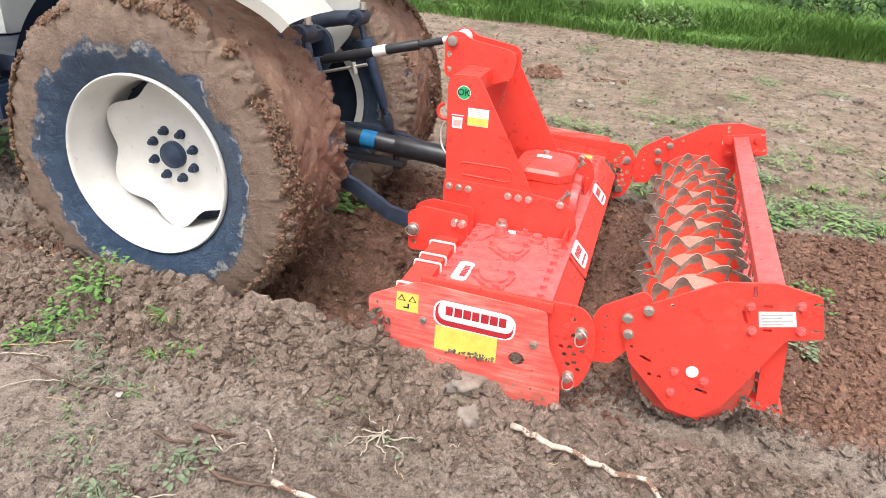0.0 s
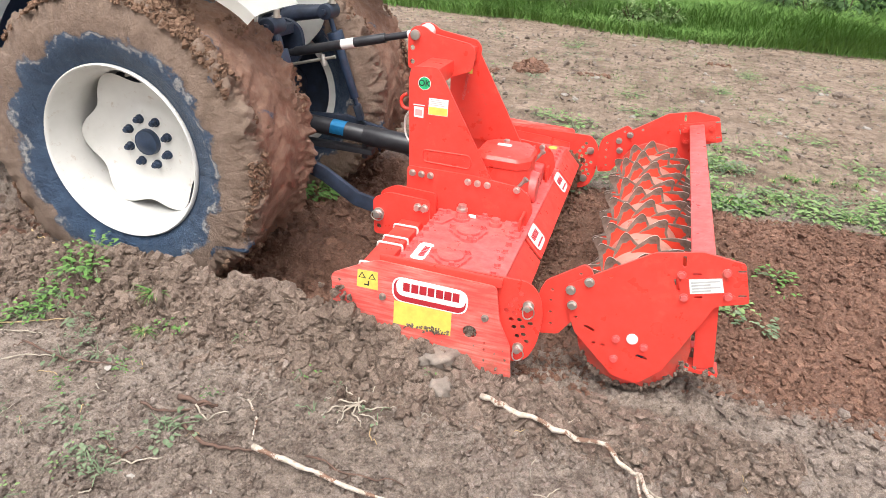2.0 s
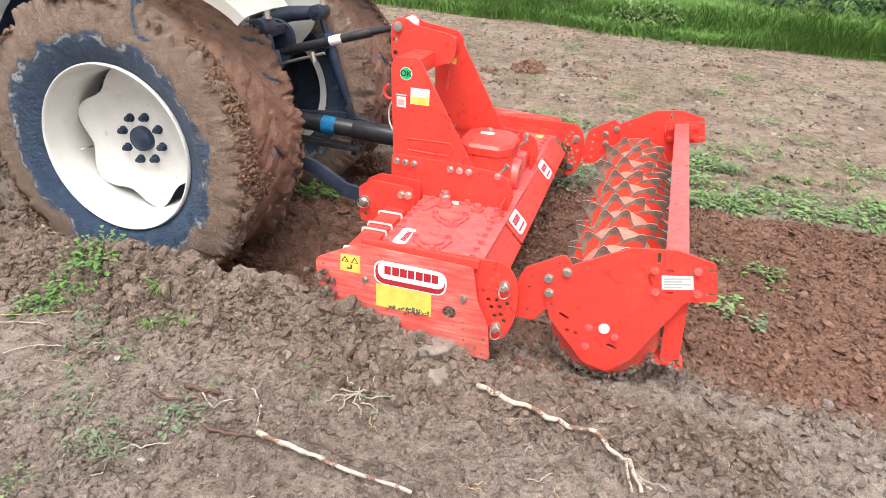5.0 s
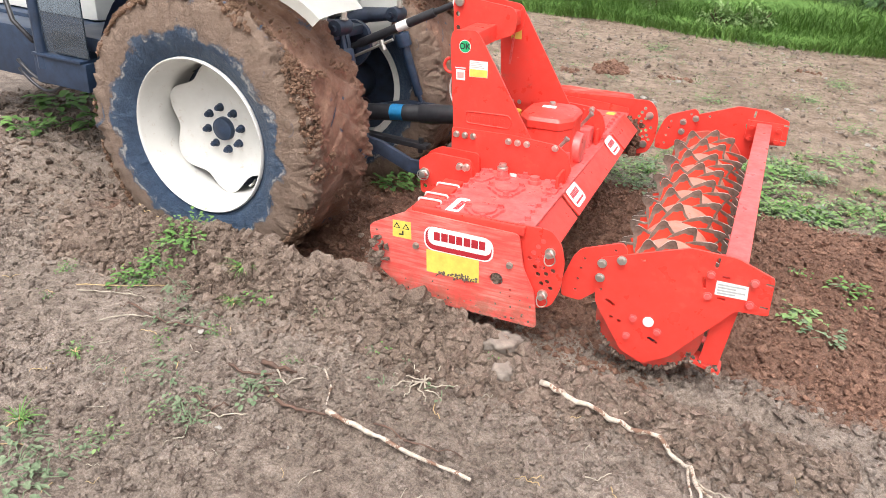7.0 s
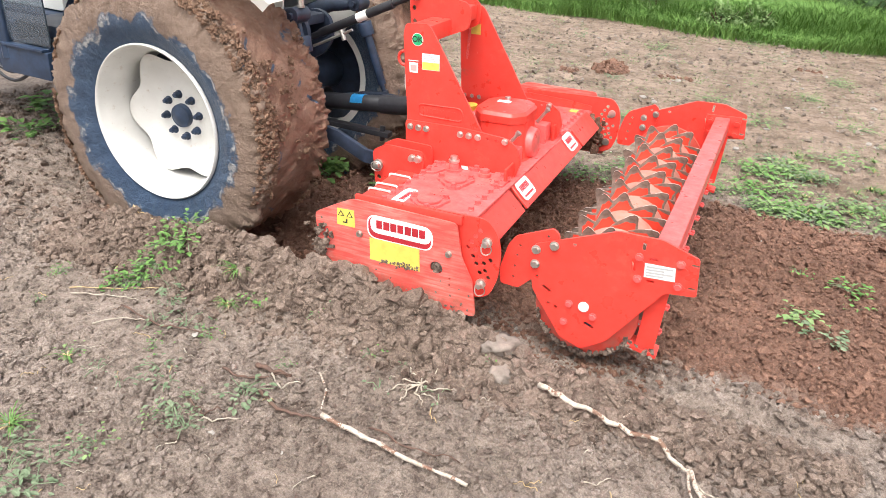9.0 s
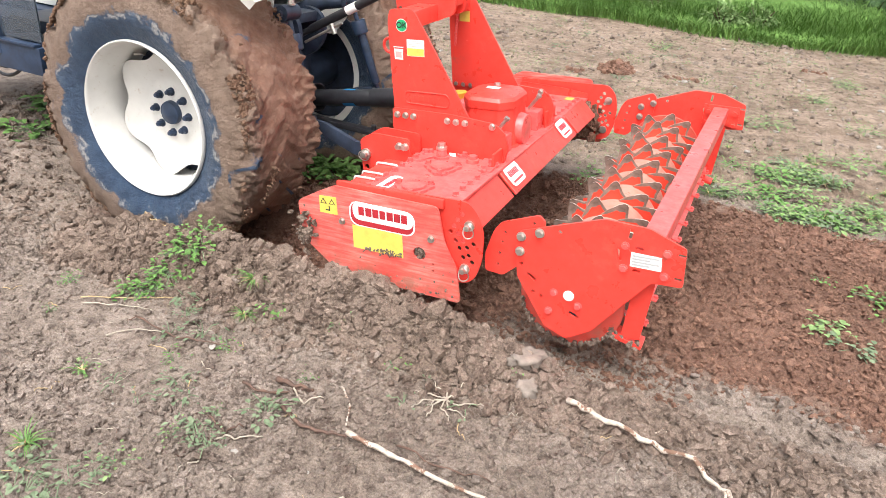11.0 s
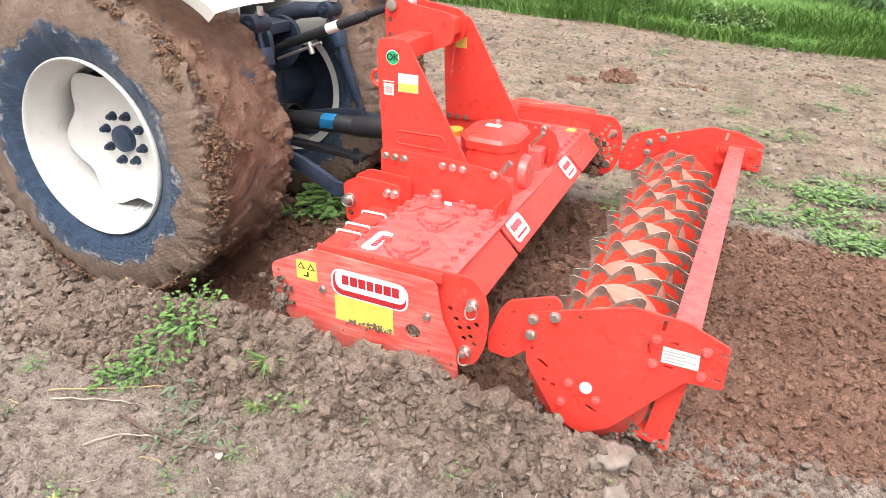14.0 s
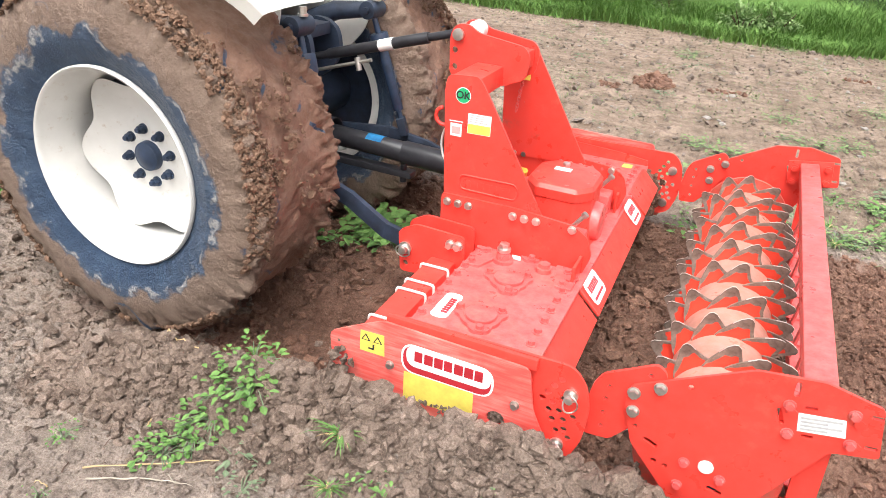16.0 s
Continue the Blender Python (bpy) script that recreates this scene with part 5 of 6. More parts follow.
    part("wire_loop", bm, M_tie, h, "thin pale wire loop", smooth=180)
    # gearbox
    bm = bmesh.new()
    corner = rounded([(1, 0.56), (0.60, 1), (-0.60, 1), (-1, 0.56), (-1, -0.56), (-0.60, -1), (0.60, -1), (1, -0.56)], 0.10, 3)
    ring = lambda sx, sy, z: [bm.verts.new((0.01 + sx * u, sy * v, z)) for u, v in corner]
    rows = [ring(sx, sy, z) for sx, sy, z in ((0.165, 0.200, -0.05), (0.165, 0.200, -0.02), (0.148, 0.172, -0.01), (0.138, 0.158, 0.08), (0.134, 0.152, 0.172), (0.140, 0.158, 0.176), (0.140, 0.158, 0.212), (0.128, 0.146, 0.228), (0.11, 0.13, 0.231), (0.04, 0.05, 0.237))]
    for p, q in zip(rows, rows[1:]):
        for k in range(32):
            bm.faces.new((p[k], p[(k + 1) % 32], q[(k + 1) % 32], q[k]))
    bm.faces.new(rows[-1])
    gb = part("gearbox", bm, M_red, h, smooth=25)
    for k in range(8):
        a = k * math.tau / 8 + 0.3
        bm = hexbolt(bmesh.new(), (0.01 + 0.115 * math.cos(a), 0.132 * math.sin(a), 0.222), (0, 0, 1), 0.009, 0.008)
        part("gearbox_bolt", bm, M_red_dusty_sheen, gb, smooth=40)
    bm = bmesh.new()
    cyl(bm, (-0.011, 0.072, 0.228), (-0.011, 0.072, 0.252), 0.017, 6, bevel=0.003)
    part("breather", bm, M_bolt, gb, "zinc breather plug", smooth=40)
    bm = bmesh.new()
    box(bm, -0.045, 0.025, 0.0, 0.035, 0.2385, 0.2415, 0)
    part("gearbox_label", bm, M_white, gb, "small white patch")
    bm = bmesh.new()
    cyl(bm, (-0.13, 0, 0.12), (-0.26, 0, 0.137), 0.060, 24, 0.045, 0.004)
    cyl(bm, (-0.26, 0, 0.137), (-0.30, 0, 0.137), 0.022, 16)
    part("input_housing", bm, M_red_dusty_sheen, gb, smooth=40)
    bm = bmesh.new()
    cyl(bm, (-0.20, 0, 0.125), (-0.205, 0, 0.20), 0.030, 14, 0.05)
    part("guard_tag", bm, M_brass, h, "yellow plastic guard piece", smooth=40)
    bm = bmesh.new()
    cyl(bm, (0.14, 0.0, 0.05), (0.185, 0.0, 0.05), 0.085, 28, 0.075, 0.006)
    part("rear_cover", bm, M_red_dusty_sheen, gb, smooth=40)
    for x, y, z in ((0.146, -0.190, 0.150), (0.152, 0.270, 0.152)):
        bm = bmesh.new()
        cyl(bm, (x - 0.052, y - 0.006, z - 0.072), (x, y, z), 0.0095, 14, bevel=0.002)
        cyl(bm, (x - 0.004, y, z - 0.006), (x + 0.006, y + 0.001, z + 0.008), 0.015, 6, bevel=0.002)
        part("handle_bolt", bm, M_steel, h, "bare steel bolt end", smooth=40)
        bm = bmesh.new()
        box(bm, x - 0.085, x + 0.015, y - 0.05, y + 0.05, -0.045, z - 0.075, 0.012)
        part("bolt_boss", bm, M_red_dusty_sheen, h, smooth=35)
    # stickers on the aprons and lid
    for yc, w in ((-0.345, 0.155), (0.435, 0.15)):
        ob = new("apron_logo")
        ob.parent = h
        ob.matrix_basis = Matrix.Translation((0.250, yc, -0.062)) @ Euler((0, radians(45.9), 0)).to_matrix().to_4x4()
        bm = flat_card(rounded([(-0.052, -w / 2), (0.052, -w / 2), (0.052, w / 2), (-0.052, w / 2)], 0.03, 5), 0.0055)
        card = part("apron_sticker", bm, M_white, h, "white sticker with crimson print")
        card.matrix_basis = ob.matrix_basis
        bpy.data.objects.remove(ob)
        bm = bmesh.new()
        for k in range(7):
            y0 = -w / 2 + 0.022 + k * 0.0155
            box(bm, -0.026, 0.004, y0, y0 + 0.0125, 0.0062, 0.0068, 0)
        box(bm, 0.026, 0.036, -w / 2 + 0.02, w / 2 - 0.02, 0.0062, 0.0068, 0)
        part("sticker_print", bm, M_darkred, card)
    bm = flat_card(rounded([(-0.031, -0.085), (0.031, -0.085), (0.031, 0.085), (-0.031, 0.085)], 0.025, 5), 0.001)
    card = part("lid_sticker", bm, M_white, h, "white sticker with crimson print")
    card.matrix_basis = pose(-0.152, -0.822, -0.0475)
    bm = bmesh.new()
    for k in range(7):
        y0 = -0.05 + k * 0.0145
        box(bm, -0.004, 0.020, y0, y0 + 0.0118, 0.0018, 0.0024, 0)
    part("sticker_print", bm, M_darkred, card)
    bm = bmesh.new()
    box(bm, 0.095, 0.145, 0.96, 1.02, -0.0475, -0.0465, 0)
    part("lid_label", bm, M_yellow, h, "small yellow sticker")
    # whole gear trough raised and tilted, far end lower, to fit the camera's view
    lean = Matrix.Translation((0, -0.8, 0)) @ pose(0, 0, 0.046, -1.25) @ Matrix.Translation((0, 0.8, 0))
    for ob in h.children:
        if ob.name.split(".")[0] in ("trough", "lid", "lid_bolt", "end_lip", "bearing_cover", "filler_neck", "filler_cap", "oil_tag", "drain_plug", "foot_plate", "lid_sticker", "lid_label"):
            ob.matrix_basis = lean @ ob.matrix_basis
    return h


def flat_card(poly, z):
    bm = bmesh.new()
    top = [bm.verts.new((x, y, z + 0.0006)) for x, y in poly]
    bot = [bm.verts.new((x, y, z)) for x, y in poly]
    bm.faces.new(top), bm.faces.new(bot[::-1])
    for k in range(len(poly)):
        bm.faces.new((top[k], bot[k], bot[(k + 1) % len(poly)], top[(k + 1) % len(poly)]))
    return bm


def decal(parent, name, poly, y, mat, label=""):
    """A thin sticker in the x-z plane, its face at y."""
    return part(name, plate(bmesh.new(), poly, y, y + 0.0006), mat, parent, label)


def logo_bars(parent, x0, x1, z0, z1, y, n, mat=None):
    """The lettering of a brand mark as plain bars."""
    bm = bmesh.new()
    step = (x1 - x0) / n
    for k in range(n):
        a = x0 + k * step
        box(bm, a, a + step * (0.86 if k % 3 else 0.80), y, y + 0.0006, z0, z1, 0)
    return part("logo_print", bm, mat or M_darkred, parent)


def letters(parent, text, x, z, size, y, mat):
    cu = bpy.data.curves.new("letters", "FONT")
    cu.body, cu.size, cu.align_x, cu.align_y, cu.extrude = text, size, "CENTER", "CENTER", 0.0003
    cu.offset = 0.0008
    cu.materials.append(mat)
    ob = new("letters", cu)
    ob.parent = parent
    ob.matrix_basis = pose(x, y, z, 90, 0, 0)
    return ob


harrow = build_harrow()


# ---- the packer roller ----
FAR_END = (0.026, 0.0, -0.026)  # offset of the roller frame's far side, to fit the camera's view


def build_roller():
    r = tagged(new("packer_roller"), "red toothed packer roller with side plates behind the harrow", "roller")
    ax, ay, az = AXLE
    L = lambda pts: [(x - ax, z - az) for x, z in pts]
    outline = rounded(L([(0.480, 0.086), (0.757, 0.268), (0.912, 0.300), (1.050, 0.281), (1.092, 0.139), (0.988, 0.106), (0.862, -0.195), (0.785, -0.276), (0.690, -0.262), (0.527, -0.104), (0.478, 0.020)]), 0.012)
    arm = rounded(L([(0.380, 0.035), (0.398, 0.078), (0.530, 0.170), (0.560, 0.152), (0.575, 0.05), (0.512, -0.070), (0.467, -0.138), (0.392, -0.150), (0.372, -0.08)]), 0.014)
    slots = [(0.525, -0.042, 0.007), (0.566, -0.074, 0.592, -0.083, 0.008), (0.604, -0.137, 0.008), (0.638, -0.139, 0.008), (0.840, 0.180, 0.858, 0.146, 0.006), (0.856, 0.270, 0.861, 0.240, 0.007),
             (0.897, 0.214, 0.914, 0.218, 0.006), (0.917, 0.127, 0.934, 0.131, 0.006), (1.036, 0.251, 1.054, 0.255, 0.006), (1.055, 0.160, 1.073, 0.164, 0.006), (0.768, -0.156, 0.796, -0.160, 0.008), (0.625, 0.150, 0.008)]
    for s in (-1, 1):
        y = s * 1.052 + 0.022 - ay
        bm = plate(bmesh.new(), outline, y - 0.005, y + 0.005, [tuple(v - (ax, az)[i % 2] for i, v in enumerate(q[:-1])) + q[-1:] for q in slots])
        pl = part("side_plate", bm, M_red, r, smooth=30)
        yi = y - s * 0.016
        bm = plate(bmesh.new(), arm, yi - 0.006, yi + 0.006, [(x - ax, z - az, 0.007) for x, z in ((0.425, 0.045), (0.425, 0.0), (0.428, -0.05), (0.435, -0.10), (0.52, 0.13))])
        arms = part("arm_plate", bm, M_red, r, smooth=30)
        arms.matrix_basis = off = Matrix.Translation(FAR_END if s > 0 else (0, 0, 0))
        pl.matrix_basis = off
        yo = y + s * 0.0055
        for x, z in ((0.493, 0.068), (0.555, 0.113), (0.506, 0.007)):
            bm = hexbolt(bmesh.new(), (x - ax, yo, z - az), (0, s, 0), 0.014, 0.014)
            part("arm_bolt", bm, M_bolt, pl, smooth=40)
            if s > 0:
                part("arm_nut", hexbolt(bmesh.new(), (x - ax, yi - 0.006, z - az), (0, -1, 0), 0.015, 0.016), M_bolt, pl, smooth=40)
        for x, z in ((0.857, 0.205), (0.880, 0.120), (0.998, 0.240), (1.019, 0.153), (0.681, -0.099), (0.784, -0.112), (0.686, -0.186)):
            bm = hexbolt(bmesh.new(), (x - ax, yo, z - az), (0, s, 0), 0.0115, 0.012)
            part("plate_bolt", bm, M_red_dusty_sheen, pl, smooth=40)
        bm = cyl(bmesh.new(), (0.738 - ax, yo - s * 0.002, -0.086 - az), (0.738 - ax, yo + s * 0.008, -0.086 - az), 0.021, 22, bevel=0.003)
        part("plate_cap", bm, M_white if s < 0 else M_bolt, pl, "round pale cap", smooth=40)
        # bearing carrier reaching below the plate
        low = rounded(L([(0.615, -0.120), (0.640, -0.222), (0.700, -0.262), (0.800, -0.268), (0.868, -0.205), (0.890, -0.120)]), 0.02)
        bm = plate(bmesh.new(), low, yi - 0.004, yi + 0.004)
        for x, z in ((0.691, -0.186), (0.790, -0.198), (0.745, -0.225)):
            hexbolt(bm, (x - ax, yi + s * 0.004, z - az), (0, s, 0), 0.012, 0.012)
        carrier = part("bearing_carrier", bm, M_endring, r, "red bearing carrier smeared with grease and earth", smooth=30)
        carrier.matrix_basis = off
        # bearing block under the plate
        bm = cyl(bmesh.new(), (0, y - s * 0.05, 0), (0, y - s * 0.007, 0), 0.055, 24, bevel=0.006)
        part("bearing", bm, M_navy_dirty, r, "greasy dark bearing", smooth=40).matrix_basis = off
        # scraper carrier upright and foot
        bm = bmesh.new()
        plate(bm, L([(0.925, 0.15), (1.000, 0.13), (1.040, -0.165), (0.972, -0.19)]), y - s * 0.045 - 0.006, y - s * 0.045 + 0.006)
        box(bm, 0.92 - ax, 1.06 - ax, y - s * 0.075 - 0.04, y - s * 0.075 + 0.04, -0.205 - az, -0.188 - az, 0.003)
        hexbolt(bm, (1.0 - ax, y - s * 0.075, -0.188 - az), (0, 0, 1), 0.013, 0.014)
        part("carrier_upright", bm, M_red, r, smooth=30).matrix_basis = off
    decal(pl.parent.children[0], "maker_sticker", L([(0.883, 0.192), (0.987, 0.217), (1.004, 0.165), (0.898, 0.137)]), -1.052 + 0.022 - ay - 0.0065, M_white, "white type sticker with grey print")
    st = r.children[0]
    for k in range(4):
        f = 0.16 + 0.2 * k
        a = Vector((0.883 + 0.016 * f + 0.006, 0.192 - 0.055 * f))
        b = Vector((0.987 + 0.016 * f - 0.008 - 0.03 * (k % 2), 0.217 - 0.054 * f - 0.008 * (k % 2)))
        decal(st, "print_bar", L([(a.x, a.y), (b.x, b.y), (b.x + 0.0016, b.y - 0.006), (a.x + 0.0016, a.y - 0.006)]), -1.052 + 0.022 - ay - 0.0074, M_grey)
    # square cross beam with end flanges
    y0, y1 = -1.052 + 0.028 - ay, 1.052 + 0.016 - ay
    bm = bmesh.new()
    box(bm, -0.042, 0.042, y0, y1, -0.042, 0.042, 0.008)
    bm2 = bm
    bmesh.ops.transform(bm2, matrix=Matrix.Translation((0.938 - ax, 0, 0.185 - az)) @ Euler((0, radians(-13), 0)).to_matrix().to_4x4(), verts=bm2.verts)
    skew = Vector(FAR_END) / (y1 - y0)
    for v in bm2.verts:
        v.co += skew * (v.co.y - y0)
    part("cross_beam", bm2, M_red_dusty_sheen, r, "dusty red square beam", smooth=35)
    for y in (y0 + 0.008, y1 - 0.008):
        bm = bmesh.new()
        box(bm, -0.10, 0.10, y - 0.005, y + 0.005, -0.060, 0.060, 0.003, Matrix.Translation((0.945 - ax, 0, 0.180 - az)) @ Euler((0, radians(-13), 0)).to_matrix().to_4x4())
        for u, w in ((-0.075, 0.032), (-0.075, -0.038), (0.075, 0.032), (0.075, -0.038)):
            q = Matrix.Translation((0.950 - ax, y, 0.170 - az)) @ Euler((0, radians(-13), 0)).to_matrix().to_4x4() @ Vector((u, 0, w))
            hexbolt(bm, q + Vector((0, -0.005, 0)), (0, -1, 0), 0.014, 0.014)
        if y > 0:
            bmesh.ops.translate(bm, vec=FAR_END, verts=bm.verts)
        part("beam_flange", bm, M_red, r, smooth=30)
    # scraper rail and blades between the tooth rings
    bm = bmesh.new()
    box(bm, 0.985 - ax, 1.025 - ax, -1.00, 1.00, -0.200 - az, -0.155 - az, 0.005)
    part("scraper_rail", bm, M_red_dusty_sheen, r, smooth=35)
    bm = bmesh.new()
    box(bm, 0.930 - ax, 0.985 - ax, -0.022, 0.022, -0.003, 0.003, 0.001)
    box(bm, 0.985 - ax, 1.045 - ax, -0.020, 0.020, -0.004, 0.004, 0.001)
    hexbolt(bm, (1.035 - ax, 0, 0.003), (0, 0, 1), 0.010, 0.010)
    blade = part("scraper", bm, M_red_dusty_sheen, r, smooth=30)
    blade.matrix_basis = pose(0, -0.90, -0.150 - az, 0, 0, 0)
    for k in range(1, 10):
        again(blade, pose(0, -0.90 + 0.2 * k, -0.150 - az), r)
    bm = bmesh.new()
    box(bm, 0.948 - ax, 0.958 - ax, -0.018, 0.018, -0.155 - az, 0.155 - az, 0.002)
    strap = part("scraper_strap", bm, M_red_dusty_sheen, r, smooth=30)
    strap.matrix_basis = pose(0.03, -0.80, 0)
    for k in range(1, 9):
        again(strap, pose(0.03, -0.80 + 0.2 * k, 0), r)
    # earth caught on the drum end and on the foot
    rng = np.random.default_rng(51)
    lumps = [(0.195 * math.cos(a), -0.992 - rng.uniform(0.0, 0.02), 0.195 * math.sin(a), rng.uniform(0.004, 0.012)) for a in rng.uniform(math.radians(200), math.radians(345), 110)]
    lumps += [(rng.uniform(0.18, 0.30), -1.02 + rng.uniform(-0.03, 0.04), -0.048, rng.uniform(0.004, 0.012)) for _ in range(24)]
    clods("caught_mud", lumps, M_bankclod, "damp earth caught on the drum end", "", seed=52, flat=1.0).parent = r
    # the drum that turns, with its rings of teeth
    for y in (-0.992, 0.992):
        bm = cyl(bmesh.new(), (0, y - 0.003, 0), (0, y + 0.003, 0), 0.152, 48)
        part("end_cover", bm, M_endring, r, smooth=40)
    bm = cyl(bmesh.new(), (0, -0.985, 0), (0, 0.985, 0), 0.158, 48, bevel=0.004)
    drum = part("drum", bm, M_drum, r, "red drum rubbed with earth", smooth=40)
    for y in (-0.985, 0.985):
        bm = lathe(bmesh.new(), [(0.150, y - 0.004), (0.205, y - 0.004), (0.208, y), (0.205, y + 0.004), (0.150, y + 0.004)], 48)
        part("end_ring", bm, M_endring, drum, smooth=40)
    bm = bmesh.new()
    prof = [(-0.074, 0.145), (-0.066, 0.163), (-0.052, 0.184), (-0.034, 0.206), (-0.016, 0.230), (0.002, 0.245), (0.014, 0.247), (0.024, 0.238), (0.031, 0.216), (0.040, 0.190), (0.054, 0.168), (0.070, 0.145)]
    bend = lambda x, z: 0.006 + 1.1 * x * x + 0.9 * max(0.0, z - 0.19) * (x + 0.03) * 4
    front = [bm.verts.new((x, bend(x, z), z)) for x, z in prof]
    back = [bm.verts.new((x, bend(x, z) - 0.006, z)) for x, z in prof]
    waist = [(x * 0.95, 0.145 + (z - 0.145) * (0.60 + 0.07 * math.sin(k * 2.1))) for k, (x, z) in enumerate(prof)]
    inner = [bm.verts.new((x, bend(x, z) + 0.0004, z)) for x, z in waist]
    inner_back = [bm.verts.new((x, bend(x, z) - 0.0064, z)) for x, z in waist]
    for k in range(len(prof) - 1):
        bm.faces.new((front[k], front[k + 1], back[k + 1], back[k])).material_index = 3 if 3 <= k <= 7 else 1
        bm.faces.new((front[k], inner[k], inner[k + 1], front[k + 1])).material_index = 1
        bm.faces.new((back[k], inner_back[k], inner_back[k + 1], back[k + 1])).material_index = 1
    bm.faces.new(inner).material_index = 0
    bm.faces.new(inner_back).material_index = 2
    for v in bm.verts:
        v.co.y = -v.co.y
    tooth = part("tooth", bm, [M_tooth, M_tip, M_tooth_back, M_edge], drum)
    rings, per = 10, 12
    first = True
    for k in range(rings):
        y = -0.90 + 0.2 * k
        for j in range(per):
            a = 360 / per * (j + 0.37 * k) + 3 * math.sin(j * 3.1 + k * 1.7)
            m = pose(0, y, 0, 0, a, 0) @ pose(0, 0, 0, 2.5 * math.sin(j * 5.3 + k), 0, 8)
            if first:
                tooth.matrix_basis, first = m, False
            else:
                again(tooth, m, drum)
    return r, drum


M_edge = plain("scoured_steel_edge", (0.66, 0.63, 0.58), 0.4, 0.5)
M_drum = red_paint("rubbed_drum", 0.75, (0.56, 0.27, 0.20), 0.5)
M_tooth = red_paint("tooth_red", 0.30, (0.80, 0.055, 0.025))
M_endring = red_paint("scuffed_ring_red", 0.42, (0.74, 0.06, 0.038), 0.2)
M_tooth_back = red_paint("tooth_scoured", 0.5, (0.70, 0.08, 0.045), 0.3)
roller, drum = build_roller()


# ---- the tractor ----
def build_wheel(parent, side):
    w = new("rear_wheel")
    w.parent = parent
    tagged(w, "muddy rear wheel with a white rim")
    s = side  # -1: outer face towards -y
    base = [(0.368, -0.236), (0.392, -0.246), (0.425, -0.268), (0.480, -0.292), (0.530, -0.298), (0.575, -0.292), (0.615, -0.280), (0.645, -0.262), (0.660, -0.235), (0.666, -0.20),
            (0.670, -0.165), (0.673, -0.13), (0.675, -0.10), (0.677, -0.065), (0.678, -0.03)]
    half = base + [(0.678, 0.0)]
    prof = half + [(r, -y) for r, y in reversed(base)]
    # finer rows across
    fine = []
    for (r0, y0), (r1, y1) in zip(prof, prof[1:]):
        for k in range(3):
            fine.append((r0 + (r1 - r0) * k / 3, y0 + (y1 - y0) * k / 3))
    fine.append(prof[-1])
    n = 560

    def shape(a, r, y):
        tread = max(0.0, min(1.0, (r - 0.56) / 0.07))
        # chevron lugs, nearly filled with earth
        ph = (a * 20 / math.tau + (1 if y > 0 else 0) * 0.5 + abs(y) * 4.2 + 0.05 * math.sin(a * 7 + y * 9)) % 1.0
        lug = float(smooth(0.10, 0.20, ph) * (1 - smooth(0.52, 0.62, ph)))
        p = Vector((math.cos(a) * 3.2, y * 5, math.sin(a) * 3.2))
        cake = noise.noise(p * 1.1) * 0.014 + noise.noise(p * 3.1) * 0.010 + noise.noise(p * 8.0) * 0.008 + noise.noise(p * 17.0) * 0.005 + noise.noise(p * 34.0) * 0.0025
        edge = float(smooth(0.10, 0.22, abs(y)))
        cake = cake * (0.45 + 0.55 * edge) + edge * abs(noise.noise(p * 11.0)) * 0.015
        shoulder = math.exp(-(((abs(y) - 0.25) / 0.05) ** 2))
        cake += shoulder * (0.012 + 0.026 * max(0, noise.noise(p * 2.3 + Vector((9, 0, 0)))) + 0.012 * noise.noise(p * 6.5))
        # crust broken away in flakes with sharp edges
        f1, f2 = noise.noise(p * 2.3 + Vector((3, 1, 5))), noise.noise(p * 6.0 + Vector((1, 8, 2)))
        cake += (0.25 + 0.75 * edge) * 0.014 * float(smooth(0.0, 0.05, f1 + 0.25 * f2)) + edge * 0.014 * float(smooth(0.0, 0.08, f2)) - 0.010
        gap = max(0, noise.noise(p * 1.6 + Vector((0, 7, 0)))) * 0.03
        rr = r + tread * (cake - 0.008 + 0.009 * lug - 0.5 * gap * (1 - lug))
        yy = y * (1 + tread * 0.03 * noise.noise(p * 4)) + (0.003 * noise.noise(p * 5) if tread == 0 else 0)
        return rr, yy

    bm = lathe(bmesh.new(), fine, n, wobble=shape)
    tyre = part("tyre", bm, M_tyre, w, "blue-black tyre caked with brown mud", smooth=180)
    rng = np.random.default_rng(8 + side)
    lumps = []
    for _ in range(15000):
        a = rng.uniform(0, math.tau)
        y = rng.normal(-0.238, 0.048) if rng.random() < 0.62 else rng.uniform(-0.28, 0.28)
        clump = vnoise(np.array([a * 3.2]), np.array([y * 9]), 4)[0] * 0.6 + vnoise(np.array([a * 9.0]), np.array([y * 22]), 5)[0] * 0.4
        if clump < (0.47 if y < -0.19 else 0.70) or y < -0.285:
            continue
        r = 0.678 + 0.020 * clump - max(0, abs(y) - 0.22) * 0.6
        lumps.append((r * math.cos(a), y if s < 0 else -y, r * math.sin(a), 0.002 + 0.012 * rng.random() ** 3))
    mud = clods("tyre_mud", lumps, M_tyremud, "lumps of mud on the tread", "", seed=40 + side, flat=1.0)
    mud.parent = w
    o = -1 if s < 0 else 1  # direction of the outer face
    rim = [(0.384, 0.236), (0.388, 0.248), (0.388, 0.258), (0.382, 0.264), (0.374, 0.260), (0.370, 0.245), (0.362, 0.215), (0.345, 0.175), (0.338, 0.12), (0.335, 0.06), (0.335, -0.235), (0.384, -0.25)]
    bm = lathe(bmesh.new(), [(r, y * o) for r, y in rim], 96)
    part("rim", bm, M_wheelwhite, w, "white painted rim", smooth=50)
